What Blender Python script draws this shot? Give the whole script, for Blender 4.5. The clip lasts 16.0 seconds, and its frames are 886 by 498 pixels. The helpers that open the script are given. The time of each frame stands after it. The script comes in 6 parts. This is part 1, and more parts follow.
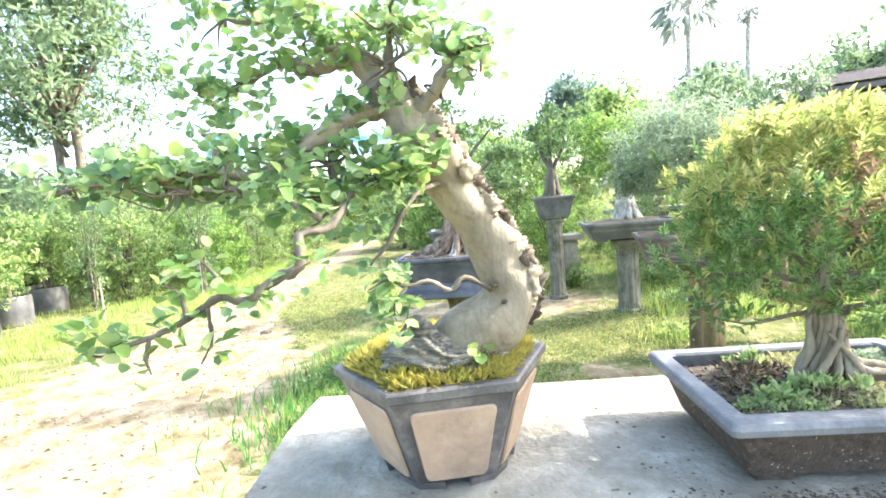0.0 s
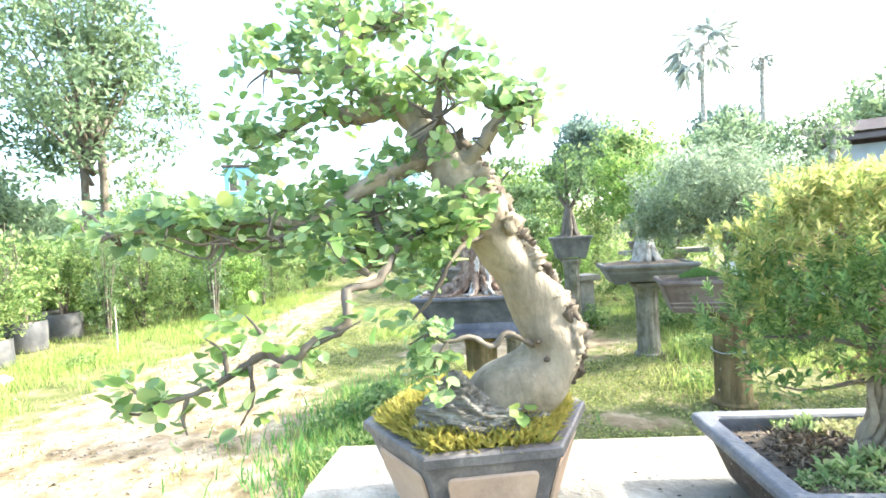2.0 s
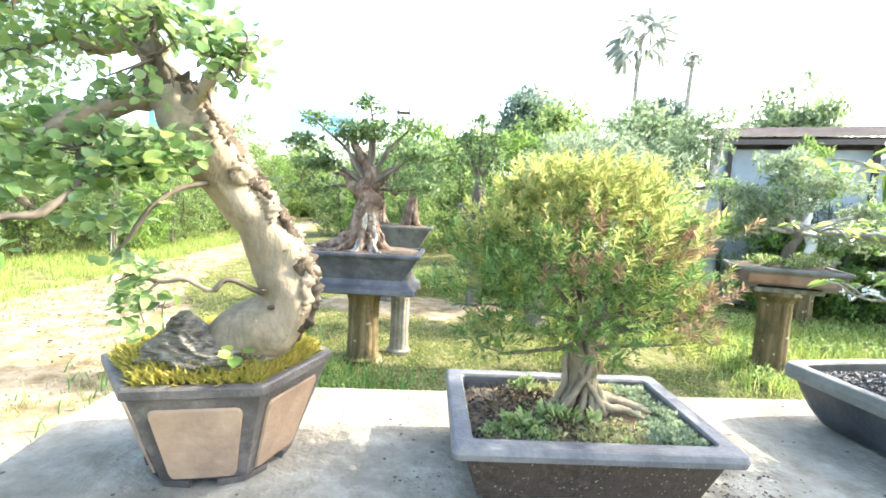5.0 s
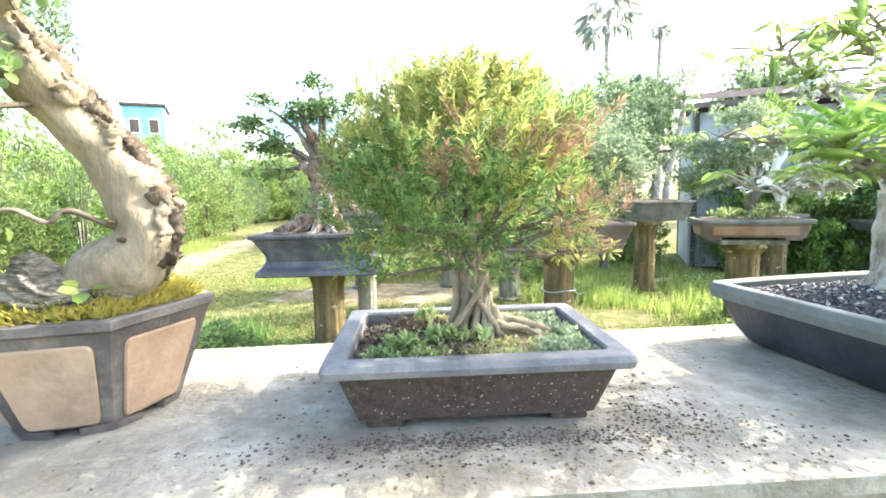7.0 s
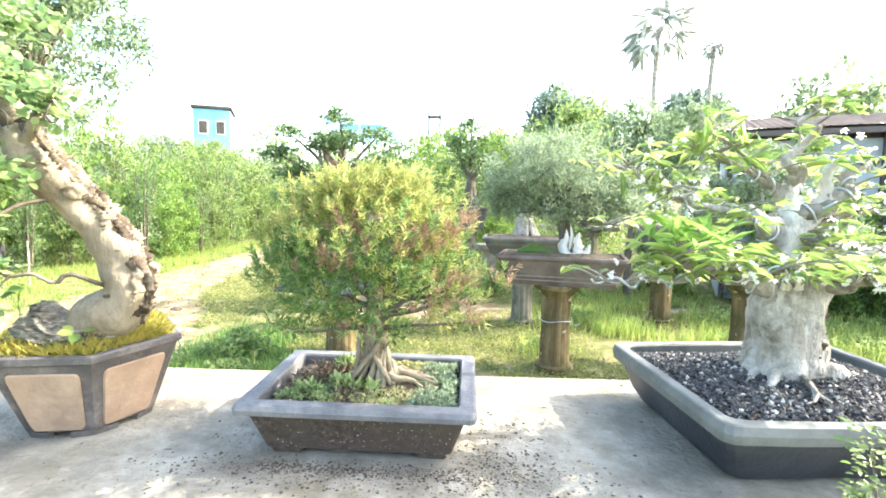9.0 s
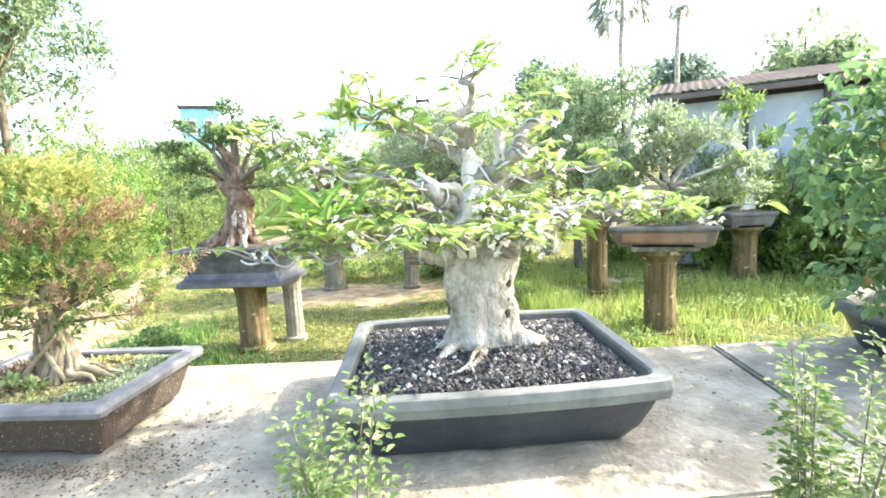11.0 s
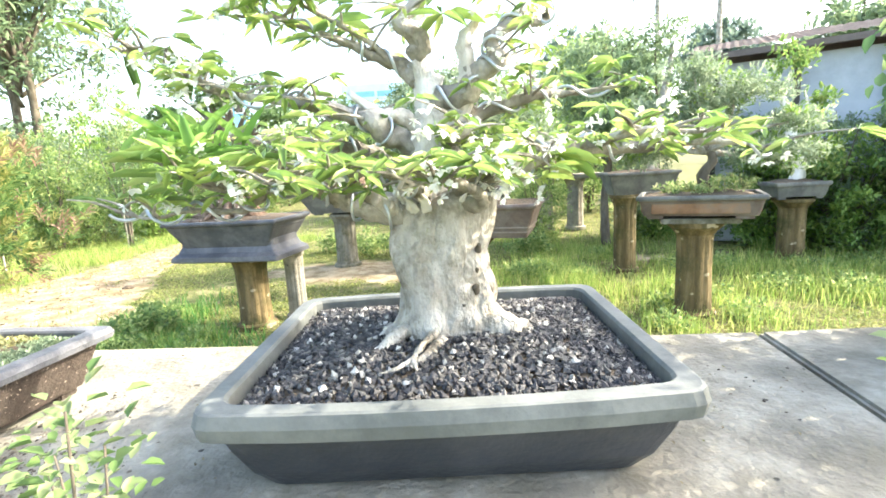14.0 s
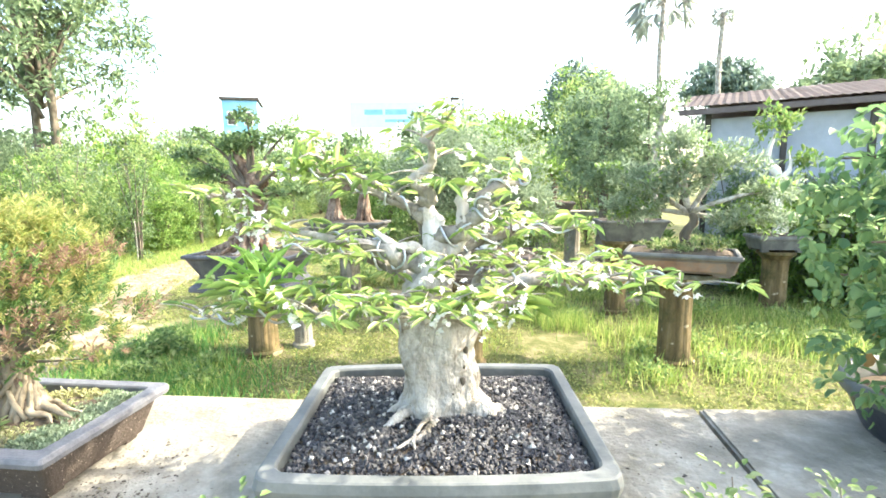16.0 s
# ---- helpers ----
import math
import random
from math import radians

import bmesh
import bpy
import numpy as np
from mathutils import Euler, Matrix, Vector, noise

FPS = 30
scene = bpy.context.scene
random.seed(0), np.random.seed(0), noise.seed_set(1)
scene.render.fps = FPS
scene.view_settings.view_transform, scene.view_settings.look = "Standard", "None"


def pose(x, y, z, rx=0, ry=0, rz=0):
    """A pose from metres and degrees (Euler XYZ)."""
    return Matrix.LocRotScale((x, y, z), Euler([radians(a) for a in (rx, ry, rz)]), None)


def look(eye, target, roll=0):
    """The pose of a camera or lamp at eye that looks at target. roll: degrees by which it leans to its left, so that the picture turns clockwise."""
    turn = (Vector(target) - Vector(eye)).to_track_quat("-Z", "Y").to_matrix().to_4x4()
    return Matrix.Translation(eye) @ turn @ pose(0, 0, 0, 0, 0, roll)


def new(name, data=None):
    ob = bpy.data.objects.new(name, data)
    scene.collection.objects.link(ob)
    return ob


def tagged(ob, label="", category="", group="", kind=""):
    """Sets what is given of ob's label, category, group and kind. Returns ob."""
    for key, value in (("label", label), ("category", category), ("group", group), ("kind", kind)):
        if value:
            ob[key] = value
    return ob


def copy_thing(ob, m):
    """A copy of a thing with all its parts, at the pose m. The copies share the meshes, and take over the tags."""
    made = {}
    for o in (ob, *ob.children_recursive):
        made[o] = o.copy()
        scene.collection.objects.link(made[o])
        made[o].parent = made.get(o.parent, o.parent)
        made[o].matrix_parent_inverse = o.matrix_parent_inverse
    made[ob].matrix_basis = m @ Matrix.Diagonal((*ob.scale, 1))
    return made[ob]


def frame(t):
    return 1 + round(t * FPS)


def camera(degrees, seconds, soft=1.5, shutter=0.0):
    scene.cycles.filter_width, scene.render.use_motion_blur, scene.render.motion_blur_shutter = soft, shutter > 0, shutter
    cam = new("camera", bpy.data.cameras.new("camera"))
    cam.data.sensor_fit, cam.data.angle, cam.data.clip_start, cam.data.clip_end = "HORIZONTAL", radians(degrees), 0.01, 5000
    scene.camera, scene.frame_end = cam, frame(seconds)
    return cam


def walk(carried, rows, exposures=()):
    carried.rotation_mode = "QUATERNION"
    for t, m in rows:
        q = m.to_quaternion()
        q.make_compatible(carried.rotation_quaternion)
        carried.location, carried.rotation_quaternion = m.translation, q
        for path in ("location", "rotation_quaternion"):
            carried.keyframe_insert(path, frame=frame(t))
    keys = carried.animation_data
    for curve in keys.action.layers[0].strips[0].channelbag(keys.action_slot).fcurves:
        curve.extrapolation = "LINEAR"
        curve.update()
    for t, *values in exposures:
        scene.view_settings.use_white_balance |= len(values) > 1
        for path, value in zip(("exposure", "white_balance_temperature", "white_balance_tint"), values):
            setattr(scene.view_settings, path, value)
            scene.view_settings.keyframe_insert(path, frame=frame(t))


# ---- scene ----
cam = camera(86.0, 16.0, soft=1.7)
PATH = [
    (0, pose(0.095, -0.419, 1.373, 84.64, 4.87, 4.08)),
    (0.5, pose(0.054, -0.435, 1.342, 83.38, 2.68, 5.81)),
    (1, pose(0.056, -0.365, 1.318, 86.51, 3.55, 4.79)),
    (1.5, pose(0.065, -0.345, 1.324, 86.46, 4.52, 4.81)),
    (2, pose(0.035, -0.395, 1.411, 88.89, 3.46, 5.48)),
    (2.5, pose(-0.030, -0.490, 1.514, 88.75, 2.08, 7.37)),
    (3, pose(-0.121, -0.604, 1.629, 89.73, 2.05, 8.95)),
    (3.5, pose(-0.226, -0.682, 1.618, 89.26, 1.35, 11.61)),
    (4, pose(-0.088, -0.656, 1.552, 88.45, 1.05, 10.12)),
    (4.5, pose(0.174, -0.538, 1.493, 85.82, -0.48, 7.32)),
    (4.6, pose(0.252, -0.443, 1.430, 86.00, -1.32, 6.45)),
    (5, pose(0.452, -0.427, 1.404, 84.07, -2.84, -1.46)),
    (5.2, pose(0.552, -0.416, 1.368, 84.35, -2.15, -4.01)),
    (7.3, pose(0.747, -0.389, 1.238, 83.40, 2.52, -1.90)),
    (7.5, pose(0.790, -0.386, 1.265, 84.21, 1.77, 1.04)),
    (8, pose(0.875, -0.421, 1.320, 84.58, 1.94, 6.46)),
    (8.5, pose(0.972, -0.485, 1.403, 83.85, 0.30, 7.05)),
    (9, pose(1.065, -0.627, 1.428, 84.24, -1.08, 3.03)),
    (9.5, pose(1.265, -0.603, 1.441, 83.86, -0.88, 4.52)),
    (10, pose(1.519, -0.565, 1.430, 82.23, 0.55, 2.34)),
    (10.2, pose(1.637, -0.592, 1.440, 81.82, 1.85, 1.17)),
    (12.5, pose(2.073, -0.326, 1.284, 83.78, 3.63, 7.12)),
    (13, pose(2.089, -0.295, 1.286, 83.81, 3.19, 7.22)),
    (13.5, pose(2.079, -0.288, 1.307, 84.94, 2.07, 7.63)),
    (14, pose(2.081, -0.202, 1.293, 79.96, 3.31, 6.55)),
    (14.5, pose(2.072, -0.170, 1.300, 78.63, 2.06, 7.20)),
    (15, pose(2.051, -0.211, 1.371, 80.59, 1.00, 8.01)),
    (15.5, pose(2.024, -0.269, 1.473, 83.41, 0.21, 8.79)),
    (16, pose(2.125, -0.448, 1.546, 82.09, 0.76, 7.02)),
]
walk(cam, PATH, exposures=[(0.0, 3.05, 6550, 8), (3.0, 3.0, 6350, 7), (3.5, 3.0, 6350, 7), (4.0, 2.93, 6500, 8), (5.0, 2.92, 6850, 8), (8.5, 3.02, 6900, 8), (10.0, 2.95, 6950, 8), (13.0, 2.86, 7000, 8), (16.0, 2.90, 7000, 8)])

# world and sun
SUN_EL, SUN_AZ = radians(36), radians(75)      # azimuth from +y towards +x
world = bpy.data.worlds.new("sky")
scene.world = world
world.use_nodes = True
wn = world.node_tree
sky = wn.nodes.new("ShaderNodeTexSky")
sky.sky_type = 'NISHITA'
sky.sun_disc = False
sky.sun_elevation = SUN_EL
sky.sun_rotation = SUN_AZ
sky.air_density, sky.dust_density, sky.ozone_density = 1.0, 3.0, 1.0
wn.nodes["Background"].inputs["Strength"].default_value = 0.15
wn.links.new(sky.outputs[0], wn.nodes["Background"].inputs["Color"])
sun = new("sun", bpy.data.lights.new("sun", 'SUN'))
sun.data.energy, sun.data.angle, sun.data.color = 2.0, radians(0.6), (1.0, 0.95, 0.85)
toward = Vector((math.sin(SUN_AZ) * math.cos(SUN_EL), math.cos(SUN_AZ) * math.cos(SUN_EL), math.sin(SUN_EL)))
sun.matrix_world = look(tuple(toward * 30), (0, 0, 0))

# ---- materials ----
def mat(name, cols, scale=6.0, rough=0.8, bump=0.3, bump_scale=40.0, coarse=None, coarse_scale=1.2, spec=0.3,
        metal=0.0, leaf=0.0, stretch=(1, 1, 1), bump_dist=0.01, island=False, fleck=None):
    """A procedural surface: a ramp of colours over fine noise or over the random value of each piece, with coarse stains and relief."""
    m = bpy.data.materials.new(name)
    m.use_nodes = True
    nt = m.node_tree
    N, L = nt.nodes, nt.links
    b = N["Principled BSDF"]
    b.inputs["Roughness"].default_value = rough
    b.inputs["Specular IOR Level"].default_value = spec
    b.inputs["Metallic"].default_value = metal
    tc = N.new("ShaderNodeTexCoord")
    mp = N.new("ShaderNodeMapping")
    mp.inputs["Scale"].default_value = stretch
    L.new(tc.outputs["Object"], mp.inputs["Vector"])
    n1 = N.new("ShaderNodeTexNoise")
    n1.inputs["Scale"].default_value, n1.inputs["Detail"].default_value, n1.inputs["Roughness"].default_value = scale, 6, 0.65
    L.new(mp.outputs[0], n1.inputs["Vector"])
    if leaf:      # haze put into the colour: leaves greyed and slightly lifted
        cols = [tuple(.92 * x + .11 * (.3 * c[0] + .6 * c[1] + .1 * c[2]) + .005 for x in c) for c in cols]
    ramp = N.new("ShaderNodeValToRGB")
    e = ramp.color_ramp.elements
    lo, hi = (0.0, 1.0) if island or leaf else (0.3, 0.7)
    e[0].position, e[1].position = lo, hi
    e[0].color, e[1].color = (*cols[0], 1), (*cols[-1], 1)
    for i, c in enumerate(cols[1:-1]):
        x = e.new(lo + (hi - lo) * (i + 1) / (len(cols) - 1))
        x.color = (*c, 1)
    if island or leaf:
        g = N.new("ShaderNodeNewGeometry")
        L.new(g.outputs["Random Per Island"], ramp.inputs[0])
    else:
        L.new(n1.outputs[0], ramp.inputs[0])
    col = ramp.outputs[0]
    if coarse:
        n2 = N.new("ShaderNodeTexNoise")
        n2.inputs["Scale"].default_value, n2.inputs["Detail"].default_value, n2.inputs["Roughness"].default_value = coarse_scale, 8, 0.7
        L.new(tc.outputs["Object"], n2.inputs["Vector"])
        r2 = N.new("ShaderNodeValToRGB")
        r2.color_ramp.elements[0].position, r2.color_ramp.elements[1].position = 0.48, 0.66
        L.new(n2.outputs[0], r2.inputs[0])
        mx = N.new("ShaderNodeMix")
        mx.data_type = 'RGBA'
        L.new(r2.outputs[0], mx.inputs[0])
        L.new(col, mx.inputs[6])
        mx.inputs[7].default_value = (*coarse, 1)
        col = mx.outputs[2]
    if fleck:      # sparse pale flecks
        nf = N.new("ShaderNodeTexNoise")
        nf.inputs["Scale"].default_value, nf.inputs["Detail"].default_value = fleck[1], 1
        L.new(tc.outputs["Object"], nf.inputs["Vector"])
        rf = N.new("ShaderNodeValToRGB")
        rf.color_ramp.elements[0].position, rf.color_ramp.elements[1].position = fleck[2], fleck[2] + .03
        L.new(nf.outputs[0], rf.inputs[0])
        mf = N.new("ShaderNodeMix")
        mf.data_type = 'RGBA'
        L.new(rf.outputs[0], mf.inputs[0])
        L.new(col, mf.inputs[6])
        mf.inputs[7].default_value = (*fleck[0], 1)
        col = mf.outputs[2]
    L.new(col, b.inputs["Base Color"])
    if bump:
        n3 = N.new("ShaderNodeTexNoise")
        n3.inputs["Scale"].default_value, n3.inputs["Detail"].default_value = bump_scale, 5
        L.new(mp.outputs[0], n3.inputs["Vector"])
        bp = N.new("ShaderNodeBump")
        bp.inputs["Strength"].default_value, bp.inputs["Distance"].default_value = bump, bump_dist
        L.new(n3.outputs[0], bp.inputs["Height"])
        L.new(bp.outputs[0], b.inputs["Normal"])
    if leaf:
        tr = N.new("ShaderNodeBsdfTranslucent")
        L.new(col, tr.inputs["Color"])
        ms = N.new("ShaderNodeMixShader")
        ms.inputs[0].default_value = leaf
        L.new(b.outputs[0], ms.inputs[1])
        L.new(tr.outputs[0], ms.inputs[2])
        L.new(ms.outputs[0], N["Material Output"].inputs["Surface"])
    return m


M_CONC = mat("weathered concrete", [(.145, .135, .108), (.255, .238, .195), (.40, .378, .318)], 6, .92, .9, 60, coarse=(.18, .165, .125), coarse_scale=5, fleck=((.06, .055, .045), 30, .76))
M_CONC_EDGE = mat("blotched concrete edge", [(.22, .20, .16), (.34, .31, .26)], 12, .95, .6, 50, coarse=(.12, .12, .08), coarse_scale=7)
M_COL = mat("mossy concrete post", [(.05, .036, .016), (.135, .098, .045), (.27, .20, .105)], 9, .95, 1.0, 40, coarse=(.045, .05, .016), coarse_scale=4.5, stretch=(1, 1, .22), fleck=((.36, .30, .20), 9, .68))
M_COL_GREY = mat("grey concrete post", [(.09, .085, .06), (.17, .16, .125), (.27, .255, .21)], 12, .95, .9, 45, coarse=(.07, .07, .035), coarse_scale=7, stretch=(1, 1, .3))
M_PEACH = mat("tan clay panel", [(.31, .215, .15), (.385, .275, .195), (.45, .335, .245)], 7, .8, .2, 90, coarse=(.26, .185, .135), coarse_scale=5)
M_DARKCLAY = mat("dark slate brown glaze", [(.05, .046, .046), (.08, .073, .072), (.12, .108, .105)], 14, .55, .3, 120, coarse=(.20, .18, .165), coarse_scale=9, spec=.5)
M_BOXPOT = mat("speckled brown clay", [(.035, .026, .020), (.06, .046, .037), (.10, .08, .065)], 60, .75, .4, 180, coarse=(.07, .056, .045), coarse_scale=5, spec=.3, fleck=((.36, .31, .25), 170, .70))
M_POTRIM = mat("slate glazed rim", [(.085, .09, .10), (.125, .13, .145), (.17, .175, .19)], 14, .55, .25, 120, coarse=(.20, .20, .205), coarse_scale=10, spec=.35)
M_TRAY = mat("black plastic", [(.018, .022, .030), (.03, .036, .046), (.046, .054, .066)], 9, .42, .15, 90, coarse=(.055, .06, .07), coarse_scale=5, spec=.45)
M_TRAYRIM = mat("dusty plastic rim", [(.085, .095, .092), (.115, .125, .12), (.145, .155, .15)], 7, .6, .1, 90, coarse=(.19, .20, .19), coarse_scale=5)
M_POT_BLUE = mat("grey blue glazed pot", [(.036, .038, .046), (.052, .055, .064), (.078, .08, .09)], 8, .5, .2, 60, coarse=(.12, .12, .13), coarse_scale=5, spec=.5)
M_POT_BROWN = mat("brown clay pot", [(.085, .062, .052), (.12, .09, .076), (.16, .125, .105)], 8, .65, .2, 60, coarse=(.17, .145, .125), coarse_scale=6)
M_POT_ORANGE = mat("orange brown clay pot", [(.13, .075, .045), (.24, .13, .07), (.31, .19, .115)], 8, .65, .25, 60, coarse=(.20, .15, .11), coarse_scale=6)
M_POT_GREY = mat("dark grey pot", [(.07, .07, .068), (.11, .11, .105), (.15, .15, .14)], 8, .7, .25, 60, coarse=(.18, .18, .16), coarse_scale=6)
M_BAG = mat("dusty black polybag", [(.04, .042, .046), (.075, .077, .082), (.11, .11, .115)], 8, .55, .6, 16, coarse=(.13, .125, .115), coarse_scale=7, spec=.4)
M_SOIL = mat("dark soil", [(.05, .038, .028), (.11, .085, .06), (.18, .14, .10)], 70, .95, .8, 90, coarse=(.16, .12, .08), coarse_scale=9)
M_GRAVEL = mat("black lava gravel", [(.022, .022, .026), (.045, .045, .05), (.07, .07, .075), (.11, .105, .10), (.05, .048, .05), (.21, .20, .185)], 30, .7, .4, 150, island=True)
M_GRAVEL_PALE = mat("pale gravel", [(.30, .28, .25), (.52, .50, .46)], 30, .8, .3, 150, island=True)
# dark noise tones paint shaded crevices between paler ridges
M_ROCK = mat("pitted grey rock", [(.06, .054, .042), (.19, .175, .145), (.38, .36, .315)], 34, .95, 1.0, 70, bump_dist=.03, stretch=(.6, .6, 2.2))
M_BARK = mat("tan bark", [(.18, .145, .10), (.275, .23, .165), (.36, .31, .235)], 12, .9, .9, 36, coarse=(.14, .115, .08), coarse_scale=8, stretch=(1, 1, .5), bump_dist=.012)
M_BARK_PALE = mat("pale grey bark", [(.25, .22, .18), (.44, .41, .36), (.60, .57, .51)], 18, .85, 1.0, 45, coarse=(.17, .15, .115), coarse_scale=12, stretch=(1, 1, .6), bump_dist=.03)
# split bark; as core in root_trunk it also paints shade between roots
M_BARK_DARK = mat("dark split bark", [(.04, .03, .022), (.09, .07, .05), (.15, .12, .09)], 16, .95, .9, 40, stretch=(1, 1, .25))
M_BARK_BROWN = mat("reddish brown bark", [(.06, .038, .027), (.14, .092, .065), (.25, .18, .135)], 20, .95, 1.0, 34, coarse=(.34, .27, .21), coarse_scale=9, stretch=(1, 1, .35), bump_dist=.03)
M_BARK_GREY = mat("grey brown bark", [(.07, .058, .043), (.13, .11, .085), (.21, .185, .15)], 12, .9, .6, 30, stretch=(1, 1, .3))
M_BARK_MID = mat("weathered grey bark", [(.13, .115, .095), (.24, .22, .185), (.38, .355, .31)], 18, .9, 1.0, 45, coarse=(.50, .47, .42), coarse_scale=11, stretch=(1, 1, .6), bump_dist=.015)
M_DEADWOOD = mat("bleached deadwood", [(.60, .57, .52), (.76, .74, .69)], 14, .8, .5, 50, stretch=(1, 1, .3))
M_WIRE = mat("aluminium training wire", [(.42, .47, .52), (.58, .62, .66)], 8, .35, 0, 30, metal=.8)

LEAF = .46
L_HEX = mat("glossy round leaves", [(.11, .22, .085), (.19, .32, .11), (.29, .43, .15), (.44, .53, .23)], leaf=.55, rough=.28, spec=.6, bump=0)
L_HEX_NEW = mat("yellow green young leaves", [(.09, .20, .04), (.17, .29, .06), (.30, .38, .09)], leaf=.5, rough=.45, bump=0)
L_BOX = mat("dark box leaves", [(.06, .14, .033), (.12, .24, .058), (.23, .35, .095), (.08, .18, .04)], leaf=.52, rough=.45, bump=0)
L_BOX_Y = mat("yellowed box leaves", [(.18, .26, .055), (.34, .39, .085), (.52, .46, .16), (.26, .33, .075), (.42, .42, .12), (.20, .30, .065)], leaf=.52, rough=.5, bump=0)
L_BOX_R = mat("rusty box leaves", [(.30, .16, .11), (.24, .22, .08), (.40, .25, .17), (.27, .14, .10), (.36, .29, .15), (.22, .12, .09)], leaf=LEAF, rough=.5, bump=0)
L_WHITE = mat("lance shaped leaves", [(.13, .25, .05), (.22, .36, .065), (.34, .47, .095), (.45, .54, .15)], leaf=.5, rough=.4, spec=.5, bump=0)
L_WHITE_P = mat("white petals", [(.70, .72, .66), (.80, .81, .77)], leaf=.35, rough=.5, bump=0)
L_JUN = mat("grey green juniper", [(.15, .22, .12), (.25, .33, .20), (.37, .45, .30)], leaf=LEAF, rough=.55, bump=0)
L_FICUS = mat("ficus leaves", [(.07, .14, .05), (.13, .22, .075), (.22, .33, .13)], leaf=LEAF, rough=.4, spec=.5, bump=0)
L_LIME = mat("lime green leaves", [(.091, .195, .026), (.182, .325, .052), (.312, .442, .091)], leaf=.42, rough=.45, bump=0)
L_MAPLE = mat("maple leaves", [(.07, .16, .06), (.12, .24, .085), (.19, .32, .11), (.30, .40, .14)], leaf=.5, rough=.5, bump=0)
L_MAPLE_R = mat("turning maple leaves", [(.390, .351, .052), (.494, .260, .065)], leaf=.42, rough=.5, bump=0)
L_HEDGE = mat("hedge leaves", [(.09, .17, .045), (.16, .27, .07), (.26, .37, .10), (.40, .46, .16)], leaf=.54, rough=.5, bump=0)
L_TREE = mat("tall tree leaves", [(.12, .19, .10), (.19, .28, .14), (.29, .39, .20)], leaf=.5, rough=.5, bump=0)
# far leaves made bluer and paler, haze put into the colour
L_DARK = mat("far leaves with haze tint", [(.12, .19, .15), (.17, .25, .19), (.23, .32, .25)], leaf=.4, rough=.6, bump=0)
# palm fronds paled towards the sky: distance haze as base colour
L_PALM = mat("haze-paled palm fronds", [(.40, .45, .40), (.50, .55, .50), (.58, .62, .57)], leaf=.7, rough=.5, bump=0)
L_VARI = mat("variegated small leaves", [(.08, .16, .04), (.14, .24, .06), (.30, .36, .16), (.11, .20, .05)], leaf=.42, rough=.45, bump=0)
L_GRASS = mat("grass blades", [(.13, .24, .035), (.22, .35, .05), (.36, .46, .09), (.52, .52, .17)], leaf=.48, rough=.55, bump=0)
L_LAWN = mat("short dry lawn", [(.13, .19, .035), (.25, .29, .06), (.39, .38, .11), (.18, .25, .05), (.32, .30, .12)], leaf=.4, rough=.6, bump=0)
L_MAT = mat("pale cushion plants", [(.26, .30, .10), (.38, .40, .16), (.46, .44, .22), (.22, .19, .11)], leaf=.4, rough=.6, bump=0)
L_MOSS = mat("golden green moss", [(.30, .28, .035), (.44, .38, .055), (.56, .46, .09), (.28, .32, .04)], leaf=.4, rough=.7, bump=0)
L_COVER = mat("ground cover leaves", [(.14, .25, .07), (.25, .37, .12), (.40, .48, .19), (.46, .47, .24)], leaf=.45, rough=.5, bump=0)
M_ROOF = mat("brown roof sheet", [(.11, .088, .082), (.16, .13, .12)], 5, .8, .2, 30, coarse=(.19, .16, .15), coarse_scale=1.5)
M_WALL = mat("white wall board", [(.36, .40, .45), (.46, .50, .55)], 4, .7, .1, 30, coarse=(.33, .36, .40), coarse_scale=1.2)
M_POST = mat("dark timber post", [(.05, .045, .04), (.10, .09, .08)], 8, .8, .3, 40, stretch=(1, 1, .2))
M_BLUE = mat("blue painted wall", [(.16, .40, .58), (.22, .48, .66)], 2, .6, .1, 20)
M_WHITEP = mat("white plastic", [(.75, .75, .73), (.82, .82, .80)], 6, .5, .3, 14)
M_PALEBLUE = mat("pale blue sign board", [(.45, .68, .76), (.52, .74, .82)], 2, .5, 0, 20)


